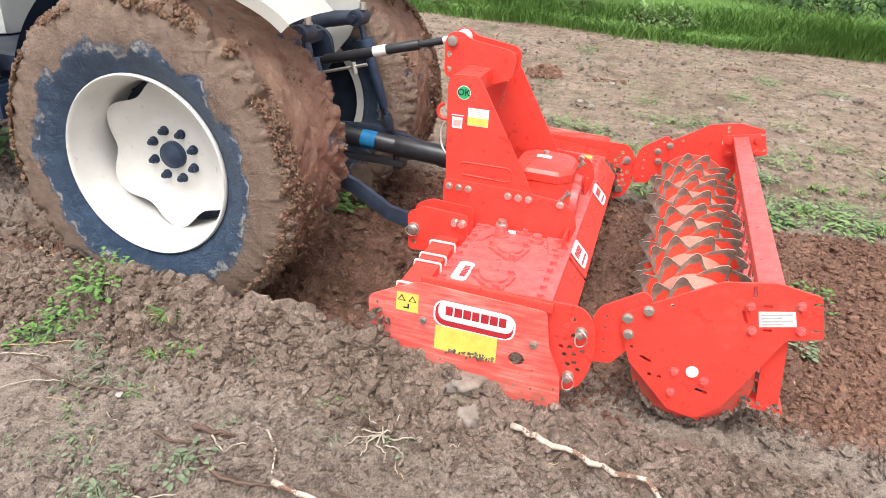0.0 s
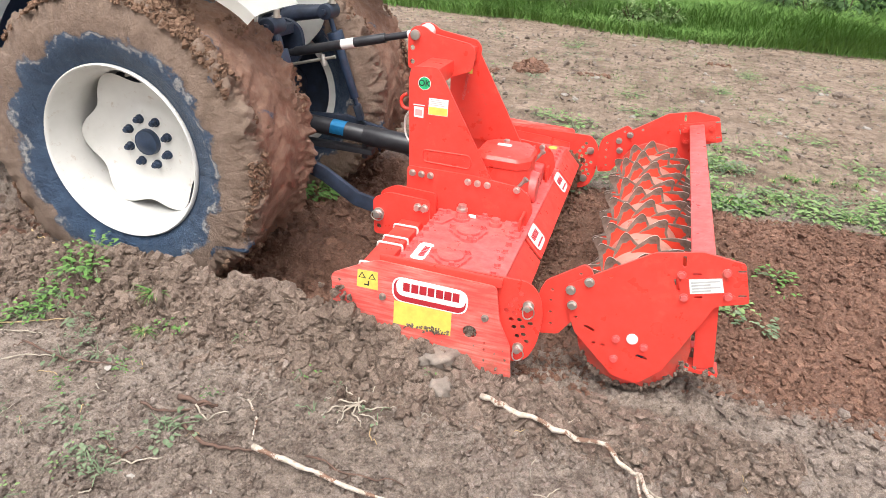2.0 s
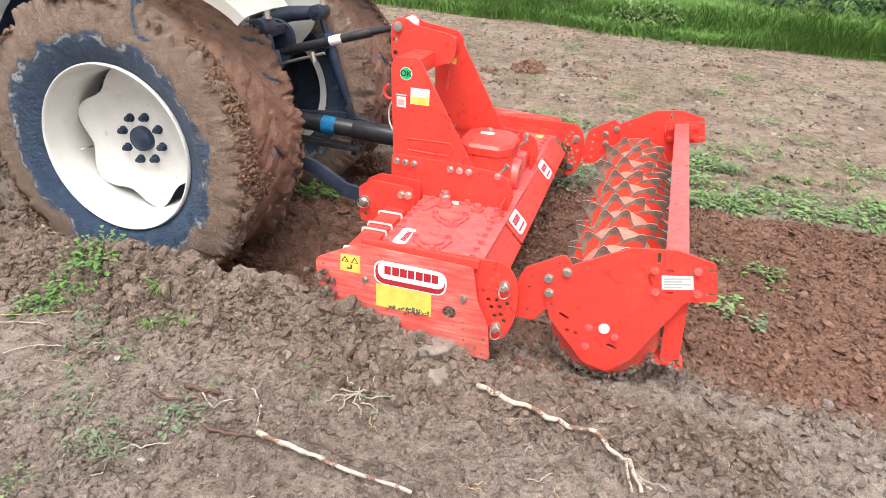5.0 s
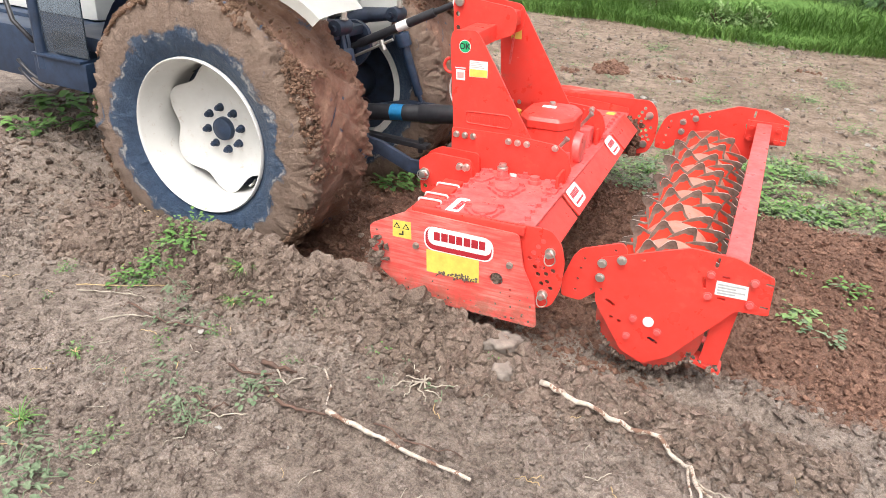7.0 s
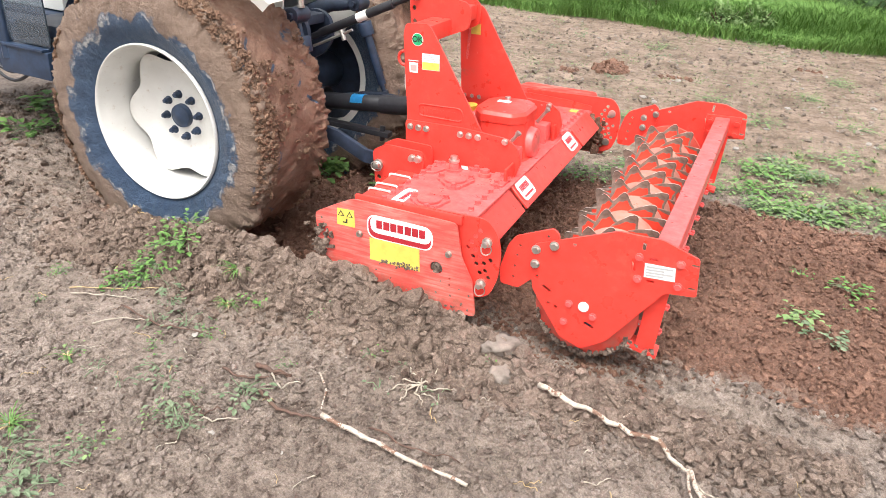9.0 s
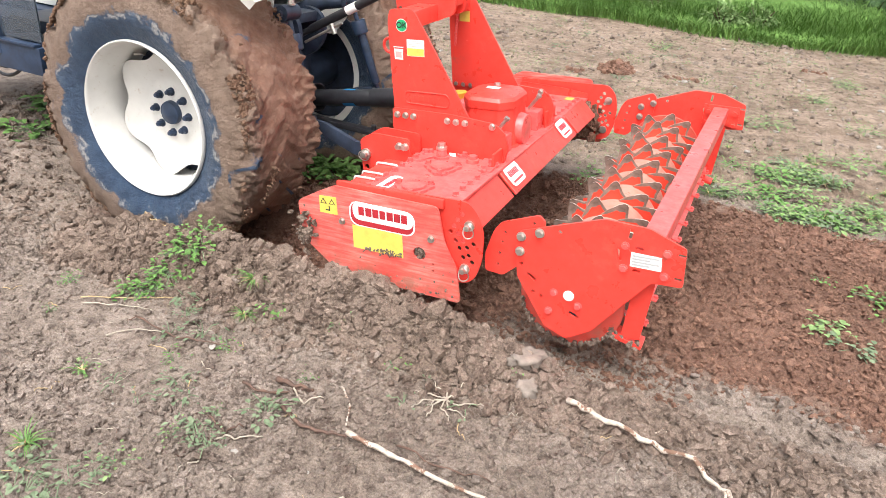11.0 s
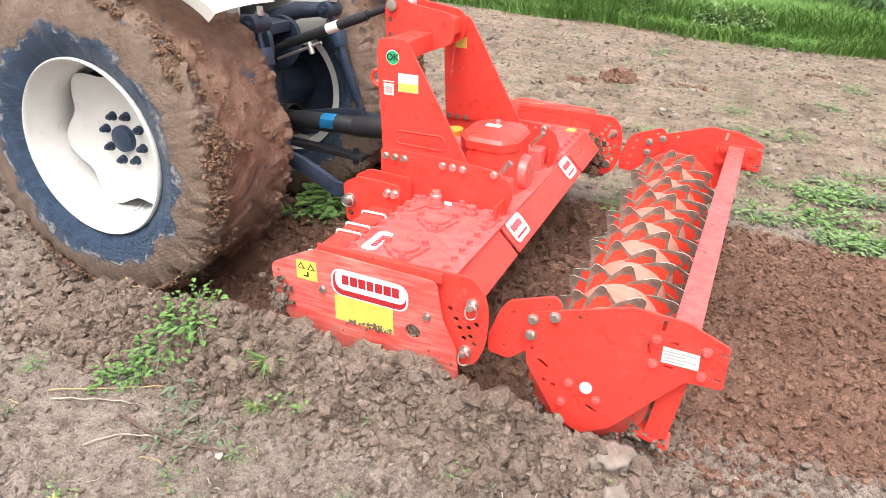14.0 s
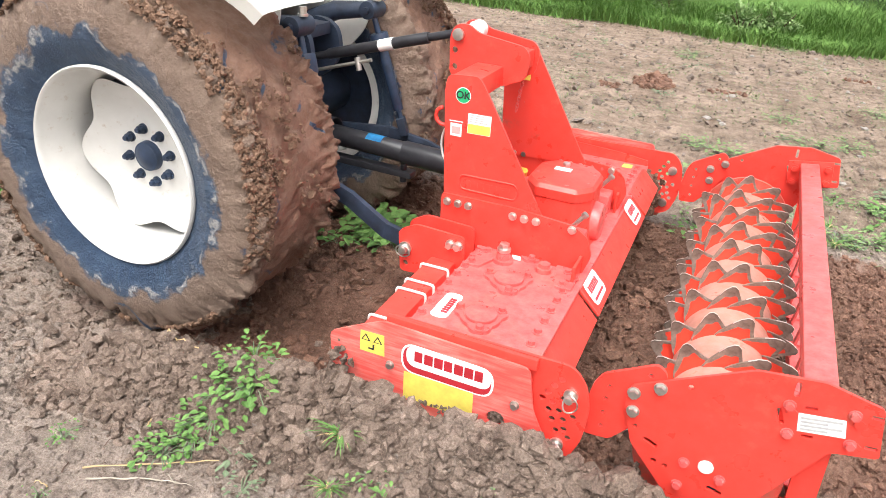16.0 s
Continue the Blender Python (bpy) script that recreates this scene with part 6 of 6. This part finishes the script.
    # dished disc with scalloped hand holes
    bm = bmesh.new()
    nn, rad = 144, [0.0, 0.06, 0.12, 0.155, 0.19, 0.225, 0.255, 0.28, 0.30, 0.32, 0.337]
    rows = []
    for k in range(nn):
        a = k * math.tau / nn
        wave = (0.5 + 0.5 * math.cos((a - radians(1)) * 6)) ** 0.9
        row = []
        for i, q in enumerate(rad[1:]):
            lim = 0.338 - 0.062 * wave
            rr = min(q, lim) if i < len(rad) - 2 else lim
            depth = 0.058 - 0.010 * float(smooth(0.135, 0.165, rr)) + 0.045 * float(smooth(0.165, 0.315, rr))
            row.append(bm.verts.new((rr * math.cos(a), o * depth, rr * math.sin(a))))
        rows.append(row)
    hub = bm.verts.new((0, o * 0.058, 0))
    for k in range(nn):
        p, q = rows[k], rows[(k + 1) % nn]
        bm.faces.new((hub, p[0], q[0]))
        for i in range(len(p) - 1):
            if (p[i].co - p[i + 1].co).length > 1e-5 or (q[i].co - q[i + 1].co).length > 1e-5:
                bm.faces.new((p[i], p[i + 1], q[i + 1], q[i]))
    bmesh.ops.remove_doubles(bm, verts=bm.verts, dist=1e-5)
    disc = part("disc", bm, M_wheelwhite, w, "white dished wheel disc with scalloped openings", smooth=60)
    # dark drum added behind the disc so that its openings look shaded
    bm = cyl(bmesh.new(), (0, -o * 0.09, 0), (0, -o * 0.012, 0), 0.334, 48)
    part("wheel_well", bm, M_navy_dirty, w, "dark drum added to shade the disc openings", smooth=40)
    bm = bmesh.new()
    cyl(bm, (0, o * 0.055, 0), (0, o * 0.085, 0), 0.062, 32, 0.058, 0.004)
    cyl(bm, (0, o * 0.085, 0), (0, o * 0.098, 0), 0.050, 32, 0.018)
    part("hub_cap", bm, M_navy, w, "dark blue hub cap", smooth=30)
    bm = bmesh.new()
    cyl(bm, (0, o * 0.056, 0), (0, o * 0.064, 0), 0.021, 18)
    cyl(bm, (0, o * 0.062, 0), (0, o * 0.086, 0), 0.0165, 6, bevel=0.002)
    cyl(bm, (0, o * 0.086, 0), (0, o * 0.096, 0), 0.010, 12)
    nut = part("wheel_nut", bm, M_navy, w, smooth=40)
    for k in range(8):
        m = Euler((0, -radians(45 * k + 20), 0)).to_matrix().to_4x4() @ Matrix.Translation((0.108, 0, 0))
        if k == 0:
            nut.matrix_basis = m
        else:
            again(nut, m, w)
    bm = tube(bmesh.new(), [(0.30, o * 0.075, 0.02), (0.312, o * 0.10, 0.02), (0.315, o * 0.135, 0.02)], 0.006, 8)
    part("valve", bm, M_steel, w, smooth=180)
    return w


M_tyremud = soil_material("tyre_clod", (0.195, 0.122, 0.083), (0.130, 0.073, 0.046), (0.175, 0.096, 0.060))


def build_tractor():
    t = tagged(new("tractor"), "navy and cream-white tractor with muddy rear wheels", "tractor")
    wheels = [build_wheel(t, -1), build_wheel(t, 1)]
    # cream fenders arched over the wheels
    for s in (-1, 1):
        bm = bmesh.new()
        arc = [radians(45 + 3 * k) for k in range(22)]
        lo, hi = 0.50, 0.80
        rows = []
        for a in arc:
            c = Vector((-1.527 + 0.87 * math.cos(a), 0, 0.60 + 0.86 * math.sin(a)))
            n = Vector((math.cos(a), 0, math.sin(a)))
            edge = hi + 0.14 * float(smooth(radians(44), radians(70), a))
            ys = [0.46, lo, 0.60, 0.70, edge - 0.02, edge, edge]
            rs = [0.02, 0.02, 0.025, 0.02, 0.008, 0.0, -0.05]
            rows.append([bm.verts.new((c.x + n.x * r, s * y, c.z + n.z * r)) for y, r in zip(ys, rs)])
        for p, q in zip(rows, rows[1:]):
            for k in range(len(p) - 1):
                bm.faces.new((p[k], p[k + 1], q[k + 1], q[k]))
        ext = bmesh.ops.solidify(bm, geom=bm.faces[:], thickness=0.008)
        part("fender", bm, M_cabwhite, t, "cream-white rear fender", smooth=40)
        # pale inner side sheet between wheel and lift gear
        sheet = rounded([(-2.0, 0.86), (-1.30, 0.86), (-1.205, 0.97), (-1.150, 1.117), (-1.12, 1.9), (-2.0, 1.9)], 0.03)
        bm = plate(bmesh.new(), sheet, s * 0.379 - 0.004, s * 0.379 + 0.004)
        part("side_sheet", bm, M_greypanel, t, "pale grey side sheet", smooth=30)
        # dark inner skirt of the fender, ahead of the wheel
        bm = bmesh.new()
        rows = []
        for a in [radians(100 + 5 * k) for k in range(20)]:
            rows.append([bm.verts.new((-1.527 + 0.80 * math.cos(a), s * y, 0.60 + 0.80 * math.sin(a))) for y in (0.42, 0.62, 0.80)])
        for p, q in zip(rows, rows[1:]):
            for k in range(2):
                bm.faces.new((p[k], p[k + 1], q[k + 1], q[k]))
        bmesh.ops.solidify(bm, geom=bm.faces[:], thickness=0.012)
        part("wheel_arch", bm, M_navy, t, "dark blue wheel arch", smooth=40)
    # rear panel of the cab and the dark casting under it
    bm = bmesh.new()
    box(bm, -2.0, -1.40, -0.46, 0.46, 1.10, 2.3, 0.03)
    part("rear_panel", bm, M_greypanel, t, "pale grey rear cab panel", smooth=35)
    bm = bmesh.new()
    box(bm, -1.75, -1.40, -0.30, 0.30, 0.40, 1.00, 0.04)
    cyl(bm, (-1.527, -0.62, 0.585), (-1.527, 0.62, 0.585), 0.12, 24, bevel=0.01)
    box(bm, -1.45, -1.32, -0.16, 0.16, 0.44, 0.80, 0.03)
    cyl(bm, (-1.45, -0.25, 0.90), (-1.45, 0.25, 0.90), 0.06, 20, bevel=0.01)
    box(bm, -2.9, -1.7, -0.22, 0.22, 0.42, 0.85, 0.04)
    part("rear_axle", bm, M_navy_dirty, t, "greasy navy rear axle casting", smooth=40)
    bm = bmesh.new()
    for y in (-0.13, 0.10):
        plate(bm, rounded([(-1.44, 0.72), (-1.42, 1.02), (-1.28, 1.06), (-1.19, 1.02), (-1.17, 0.90), (-1.24, 0.80)], 0.05), y, y + 0.03)
    cyl(bm, (-1.36, -0.16, 0.86), (-1.36, 0.16, 0.86), 0.022, 16)
    part("top_link_bracket", bm, M_navy_dirty, t, smooth=40)
    # hydraulic lift arms
    for s in (-1, 1):
        bm = bmesh.new()
        tube(bm, [(-1.47, s * 0.24, 0.98), (-1.30, s * 0.27, 1.06), (-1.12, s * 0.30, 1.085)], [0.05, 0.045, 0.035], 10)
        cyl(bm, (-1.12, s * 0.24, 1.085), (-1.12, s * 0.36, 1.085), 0.042, 18, bevel=0.006)
        cyl(bm, (-1.12, s * 0.22, 1.085), (-1.12, s * 0.38, 1.085), 0.016, 12)
        la = part("lift_arm", bm, M_navy_dirty, t, smooth=50)
        bm = hexbolt(bmesh.new(), (-1.10, s * 0.30, 1.125), (0, 0, 1), 0.016, 0.03)
        part("lift_arm_bolt", bm, M_bolt, la, smooth=40)
    bm = bmesh.new()
    box(bm, -1.47, -1.22, -0.34, 0.10, 0.985, 1.04, 0.012)
    cyl(bm, (-1.30, -0.36, 0.80), (-1.30, -0.36, 1.06), 0.035, 16, bevel=0.004)
    cyl(bm, (-1.24, -0.28, 0.86), (-1.24, -0.28, 1.05), 0.022, 12, bevel=0.003)
    for k in range(5):
        box(bm, -1.40 + 0.035 * k, -1.385 + 0.035 * k, -0.46, -0.36, 0.82, 1.0, 0.004)
    part("valve_block", bm, M_navy_dirty, t, "dark valve block and bar", smooth=40)
    for k, pts in enumerate(([(-1.42, -0.36, 0.98), (-1.25, -0.42, 0.92), (-1.30, -0.40, 0.70), (-1.45, -0.34, 0.60)], [(-1.40, -0.30, 1.02), (-1.22, -0.36, 0.95), (-1.24, -0.36, 0.80), (-1.40, -0.30, 0.66)], [(-1.44, -0.40, 0.90), (-1.30, -0.46, 0.84), (-1.36, -0.42, 0.62)])):
        bm = tube(bmesh.new(), pts, 0.012, 8)
        part("hose", bm, M_plastic, t, "black hydraulic hose", smooth=180)
    bm = bmesh.new()
    box(bm, -1.50, -0.72, -0.030, 0.030, 0.428, 0.458, 0.006)
    cyl(bm, (-0.77, 0, 0.40), (-0.77, 0, 0.485), 0.016, 14, bevel=0.003)
    part("drawbar", bm, M_plastic, t, "dark drawbar under the drive shaft", smooth=40)
    # cab side: pillars, door glass, sill box and step
    bm = bmesh.new()
    box(bm, -2.80, -2.40, -0.80, -0.30, 0.62, 0.775, 0.012)
    box(bm, -2.79, -2.42, -0.815, -0.70, 0.775, 0.79, 0.004)
    part("step_box", bm, M_navy, t, "dark blue step box under the cab door", smooth=35)
    bm = bmesh.new()
    tube(bm, [(-2.74, -0.78, 0.70), (-2.76, -0.77, 1.1), (-2.72, -0.72, 2.2)], [0.035, 0.03, 0.03], 8)
    part("door_pillar", bm, M_navy, t, smooth=60)
    bm = bmesh.new()
    tube(bm, [(-3.06, -0.74, 1.20), (-2.95, -0.77, 0.93), (-2.80, -0.78, 0.84)], 0.014, 8)
    tube(bm, [(-3.06, -0.74, 1.20), (-3.12, -0.70, 1.6), (-3.15, -0.66, 2.1)], 0.014, 8)
    part("grab_rail", bm, M_plastic, t, "dark grab rail", smooth=180)
    bm = bmesh.new()
    box(bm, -2.72, -2.40, -0.775, -0.765, 0.80, 2.2, 0.002)
    part("door_glass", bm, M_glass, t, "dark reflecting cab door glass")
    bm = bmesh.new()
    box(bm, -2.75, -1.75, -0.70, 0.70, 0.82, 0.90, 0.02)
    box(bm, -2.4, -1.9, -0.30, 0.30, 0.88, 1.35, 0.06)
    part("cab_floor", bm, M_navy_dirty, t, "dark cab floor and seat", smooth=40)
    bm = bmesh.new()
    box(bm, -4.6, -2.8, -0.34, 0.34, 0.88, 1.55, 0.05)
    part("bonnet", bm, M_cabwhite, t, "cream-white bonnet", smooth=40)
    bm = bmesh.new()
    box(bm, -4.6, -2.78, -0.40, 0.40, 0.52, 0.88, 0.04)
    box(bm, -3.7, -2.85, -0.62, -0.40, 0.55, 0.86, 0.03)
    part("engine_block", bm, M_navy, t, "dark blue engine and tank side", smooth=40)
    for z in (0.0, 0.05):
        bm = tube(bmesh.new(), [(-3.02 + 0.045 * k, -0.74, 0.70 - z - 0.10 * math.sin(math.pi * k / 9)) for k in range(10)], 0.010, 8)
        part("loop_hose", bm, M_plastic, t, "hanging black hose", smooth=180)
    bm = bmesh.new()
    box(bm, -2.86, -1.4, -0.80, 0.80, 2.25, 2.40, 0.05)
    part("cab_roof", bm, M_cabwhite, t, "cream-white cab roof", smooth=40)
    return t, wheels


def glass():
    m = Mat("cab_glass")
    m.b.inputs["Transmission Weight"].default_value = 0.85
    m.b.inputs["IOR"].default_value = 1.45
    return m.done((0.25, 0.30, 0.36), 0.05)


M_glass = glass()
tractor, wheels = build_tractor()


# ---- linkage between tractor and harrow; each part points along its own x axis ----
def build_top_link(n):
    ob = tagged(new("top_link"), "black threaded top link with a white sticker", "top link")
    bm = tube(bmesh.new(), [(0.03, 0, 0), (n - 0.05, 0, 0)], 0.017, 12)
    cyl(bm, (0.20, 0, 0), (n - 0.22, 0, 0), 0.024, 20, bevel=0.004)
    part("barrel", bm, M_plastic, ob, smooth=40)
    bm = cyl(bmesh.new(), (0.47, 0, 0), (0.54, 0, 0), 0.0252, 20)
    part("barrel_sticker", bm, M_white, ob, "white sticker", smooth=40)
    for x, mat in ((0.0, M_steel), (n, M_tie)):
        bm = cyl(bmesh.new(), (x, -0.026, 0), (x, 0.026, 0), 0.036, 22, bevel=0.006)
        tube(bm, [(x + (0.02 if x == 0 else -0.02), 0, 0), (x + (0.10 if x == 0 else -0.10), 0, 0)], 0.018, 10)
        part("ball_end", bm, mat, ob, "bright ball end", smooth=40)
    bm = tube(bmesh.new(), [(0.16, -0.05, -0.055), (0.44, -0.045, -0.050)], 0.008, 8)
    cyl(bm, (0.37, -0.048, -0.085), (0.37, -0.045, -0.03), 0.013, 12)
    part("locking_bar", bm, M_steel, ob, "pale steel locking bar", smooth=40)
    return ob


def build_lower_link(n, s):
    ob = tagged(new("lower_link"), "dirty navy forged lower link arm", "lower link", "lower links")
    bm = bmesh.new()
    pts = [(0, 0, 0), (n * 0.35, 0, 0.06), (n * 0.60, -0.01, 0.05), (n * 0.82, 0, -0.01), (n, 0, 0)]
    for (x0, y0, z0), (x1, y1, z1) in zip(pts, pts[1:]):
        d = Vector((x1 - x0, y1 - y0, z1 - z0))
        m = Matrix.Translation(((x0 + x1) / 2, (y0 + y1) / 2, (z0 + z1) / 2)) @ d.to_track_quat("X", "Z").to_matrix().to_4x4()
        box(bm, -d.length / 2 - 0.008, d.length / 2 + 0.008, -0.013, 0.013, -0.036, 0.036, 0.006, m)
    part("bar", bm, M_navy_dirty, ob, smooth=35)
    bm = cyl(bmesh.new(), (n, -0.022, 0), (n, 0.022, 0), 0.040, 22, bevel=0.006)
    part("ball_end", bm, M_steel, ob, smooth=40)
    return ob


def build_lift_rod(n):
    ob = tagged(new("lift_rod"), "navy adjustable lift rod", "lift rod", "lift rods")
    bm = tube(bmesh.new(), [(0, 0, 0), (n, 0, 0)], 0.014, 10)
    cyl(bm, (0.10, 0, 0), (0.18, 0, 0), 0.045, 20, bevel=0.008)
    cyl(bm, (0.16, 0, 0), (n - 0.10, 0, 0), 0.026, 16, bevel=0.004)
    part("rod", bm, M_navy, ob, smooth=40)
    bm = bmesh.new()
    box(bm, n - 0.06, n + 0.03, -0.03, 0.03, -0.02, 0.02, 0.006)
    part("fork", bm, M_navy_dirty, ob, smooth=40)
    return ob


def build_pto(n):
    ob = tagged(new("drive_shaft"), "black guarded drive shaft with blue tape", "drive shaft")
    bm = cyl(bmesh.new(), (0.0, 0, 0), (n * 0.55, 0, 0), 0.047, 28, bevel=0.004)
    cyl(bm, (n * 0.5, 0, 0), (n, 0, 0), 0.053, 28, bevel=0.004)
    part("guard_tube", bm, M_plastic, ob, smooth=40)
    bm = lathe(bmesh.new(), [(0.047, 0.0), (0.075, -0.05), (0.08, -0.12), (0.076, -0.12), (0.07, -0.05), (0.043, 0.0)], 28)
    bmesh.ops.rotate(bm, verts=bm.verts, cent=(0, 0, 0), matrix=Euler((0, 0, radians(-90))).to_matrix())
    bmesh.ops.rotate(bm, verts=bm.verts, cent=(0, 0, 0), matrix=Euler((0, 0, radians(180))).to_matrix())
    part("guard_cone", bm, M_plastic, ob, smooth=40)
    bm = bmesh.new()
    rows = [[bm.verts.new((x, 0.0482 * math.cos(a), 0.0482 * math.sin(a))) for a in [radians(10 * k) for k in range(27)]] for x in (0.305, 0.385)]
    for k in range(26):
        bm.faces.new((rows[0][k], rows[0][k + 1], rows[1][k + 1], rows[1][k]))
    bmesh.ops.solidify(bm, geom=bm.faces[:], thickness=-0.0012)
    part("tape", bm, M_blue, ob, "bright blue tape", smooth=60)
    return ob


def steps_of(rows, t):
    """Straight line through rows of (time, values...) at a time."""
    ts = [r[0] for r in rows]
    return [float(np.interp(t, ts, [r[k] for r in rows])) for k in range(1, len(rows[0]))]


def harrow_pose(t):
    return pose(*steps_of(HARROW_ROWS, t))


def tractor_pose(t):
    x, y, _, _, _, rz = steps_of(HARROW_ROWS, t)
    return pose(x + steps_of(LEAD, t)[0], y, steps_of(SETTLE, t)[0], 0, 0, rz)


def between(a, b, roll=0.0):
    """A pose at a whose x axis points to b."""
    d = b - a
    return Matrix.Translation(a) @ d.to_track_quat("X", "Z").to_matrix().to_4x4() @ pose(0, 0, 0, roll)


# hub height over the clip, and how far the near wheel has spun
SETTLE = [(0, 0.035), (1.5, 0.020), (3.5, 0.026), (6, 0.005), (7, -0.019), (8.5, 0.010), (11, 0.006), (12.5, 0.002), (14, -0.001), (16, 0.015)]
# tractor's extra x shift, fitting its wheel hub to the camera's view
LEAD = [(0, 0.012), (3.5, 0.012), (7, 0.034), (11, 0.048), (13.5, 0.036), (16, 0.029)]
SPIN = [(0, 0), (0.5, 26), (1, 53), (1.5, 77), (2, 89), (2.5, 90), (3, 98), (3.5, 117), (4, 139), (4.5, 165), (5, 192), (5.5, 219), (6, 248), (6.5, 279), (7, 305), (7.5, 325), (8, 348), (8.5, 371),
        (9, 393), (9.5, 414), (10, 434), (10.5, 453), (11, 472), (11.5, 492), (12, 524), (12.5, 557), (13, 586), (13.5, 612), (14, 641), (14.5, 672), (15, 703), (15.5, 732), (16, 756)]
ROLL = [(0, 0), (3.5, 28), (6, 44), (7, 50), (11, 50), (11.5, 54), (12.5, 62), (13, 64), (14.5, 68), (15, 72), (16, 78)]
GRID = [0.5 * k for k in range(33)]
A_TOP, B_TOP = Vector((-1.36, 0.0, 0.862)), Vector((-0.478, 0.0, 0.738))
A_LOW, B_LOW = Vector((-1.33, 0.30, 0.47)), Vector((-0.483, 0.422, -0.025))
A_ROD, F_ROD = Vector((-1.12, 0.30, 1.075)), 0.50
A_PTO, B_PTO = Vector((-1.26, 0.0, 0.555)), Vector((-0.30, 0.0, 0.155))
top_link = build_top_link(0.93)
low_links = [build_lower_link(0.86, s) for s in (-1, 1)]
lift_rods = [build_lift_rod(0.58) for s in (-1, 1)]
pto = build_pto(0.98)


def motions():
    walk(harrow, [(r[0], pose(*r[1:])) for r in HARROW_ROWS])
    px, pz = PIVOT
    rows = []
    for t in [r[0] for r in HARROW_ROWS]:
        swing = steps_of(ROLLER_SWING, t)[0]
        rows.append((t, harrow_pose(t) @ Matrix.Translation((px, 0, pz)) @ pose(0, 0, 0, 0, swing, 0) @ Matrix.Translation((AXLE[0] - px, AXLE[1], AXLE[2] - pz))))
    walk(roller, rows)
    walk(drum, [(t, pose(0, 0, 0, 0, -a, 0)) for t, a in ROLL])
    walk(tractor, [(r[0], tractor_pose(r[0])) for r in HARROW_ROWS])
    for w, y, ph in zip(wheels, (-0.685, 0.685), (0, 17)):
        walk(w, [(t, pose(-1.527, y, 0.585, 0, -(a + ph), 0)) for t, a in SPIN])
    walk(top_link, [(t, between(tractor_pose(t) @ A_TOP, harrow_pose(t) @ B_TOP)) for t in GRID])
    for s, link, rod in zip((-1, 1), low_links, lift_rods):
        flip = Vector((1, s, 1))
        lows = [(t, tractor_pose(t) @ (A_LOW * flip), harrow_pose(t) @ (B_LOW * flip)) for t in GRID]
        walk(link, [(t, between(a, b)) for t, a, b in lows])
        walk(rod, [(t, between(tractor_pose(t) @ (A_ROD * flip), a.lerp(b, F_ROD))) for t, a, b in lows])
    walk(pto, [(t, between(tractor_pose(t) @ A_PTO, harrow_pose(t) @ B_PTO, 75.0 * k)) for k, t in enumerate(GRID)])


motions()
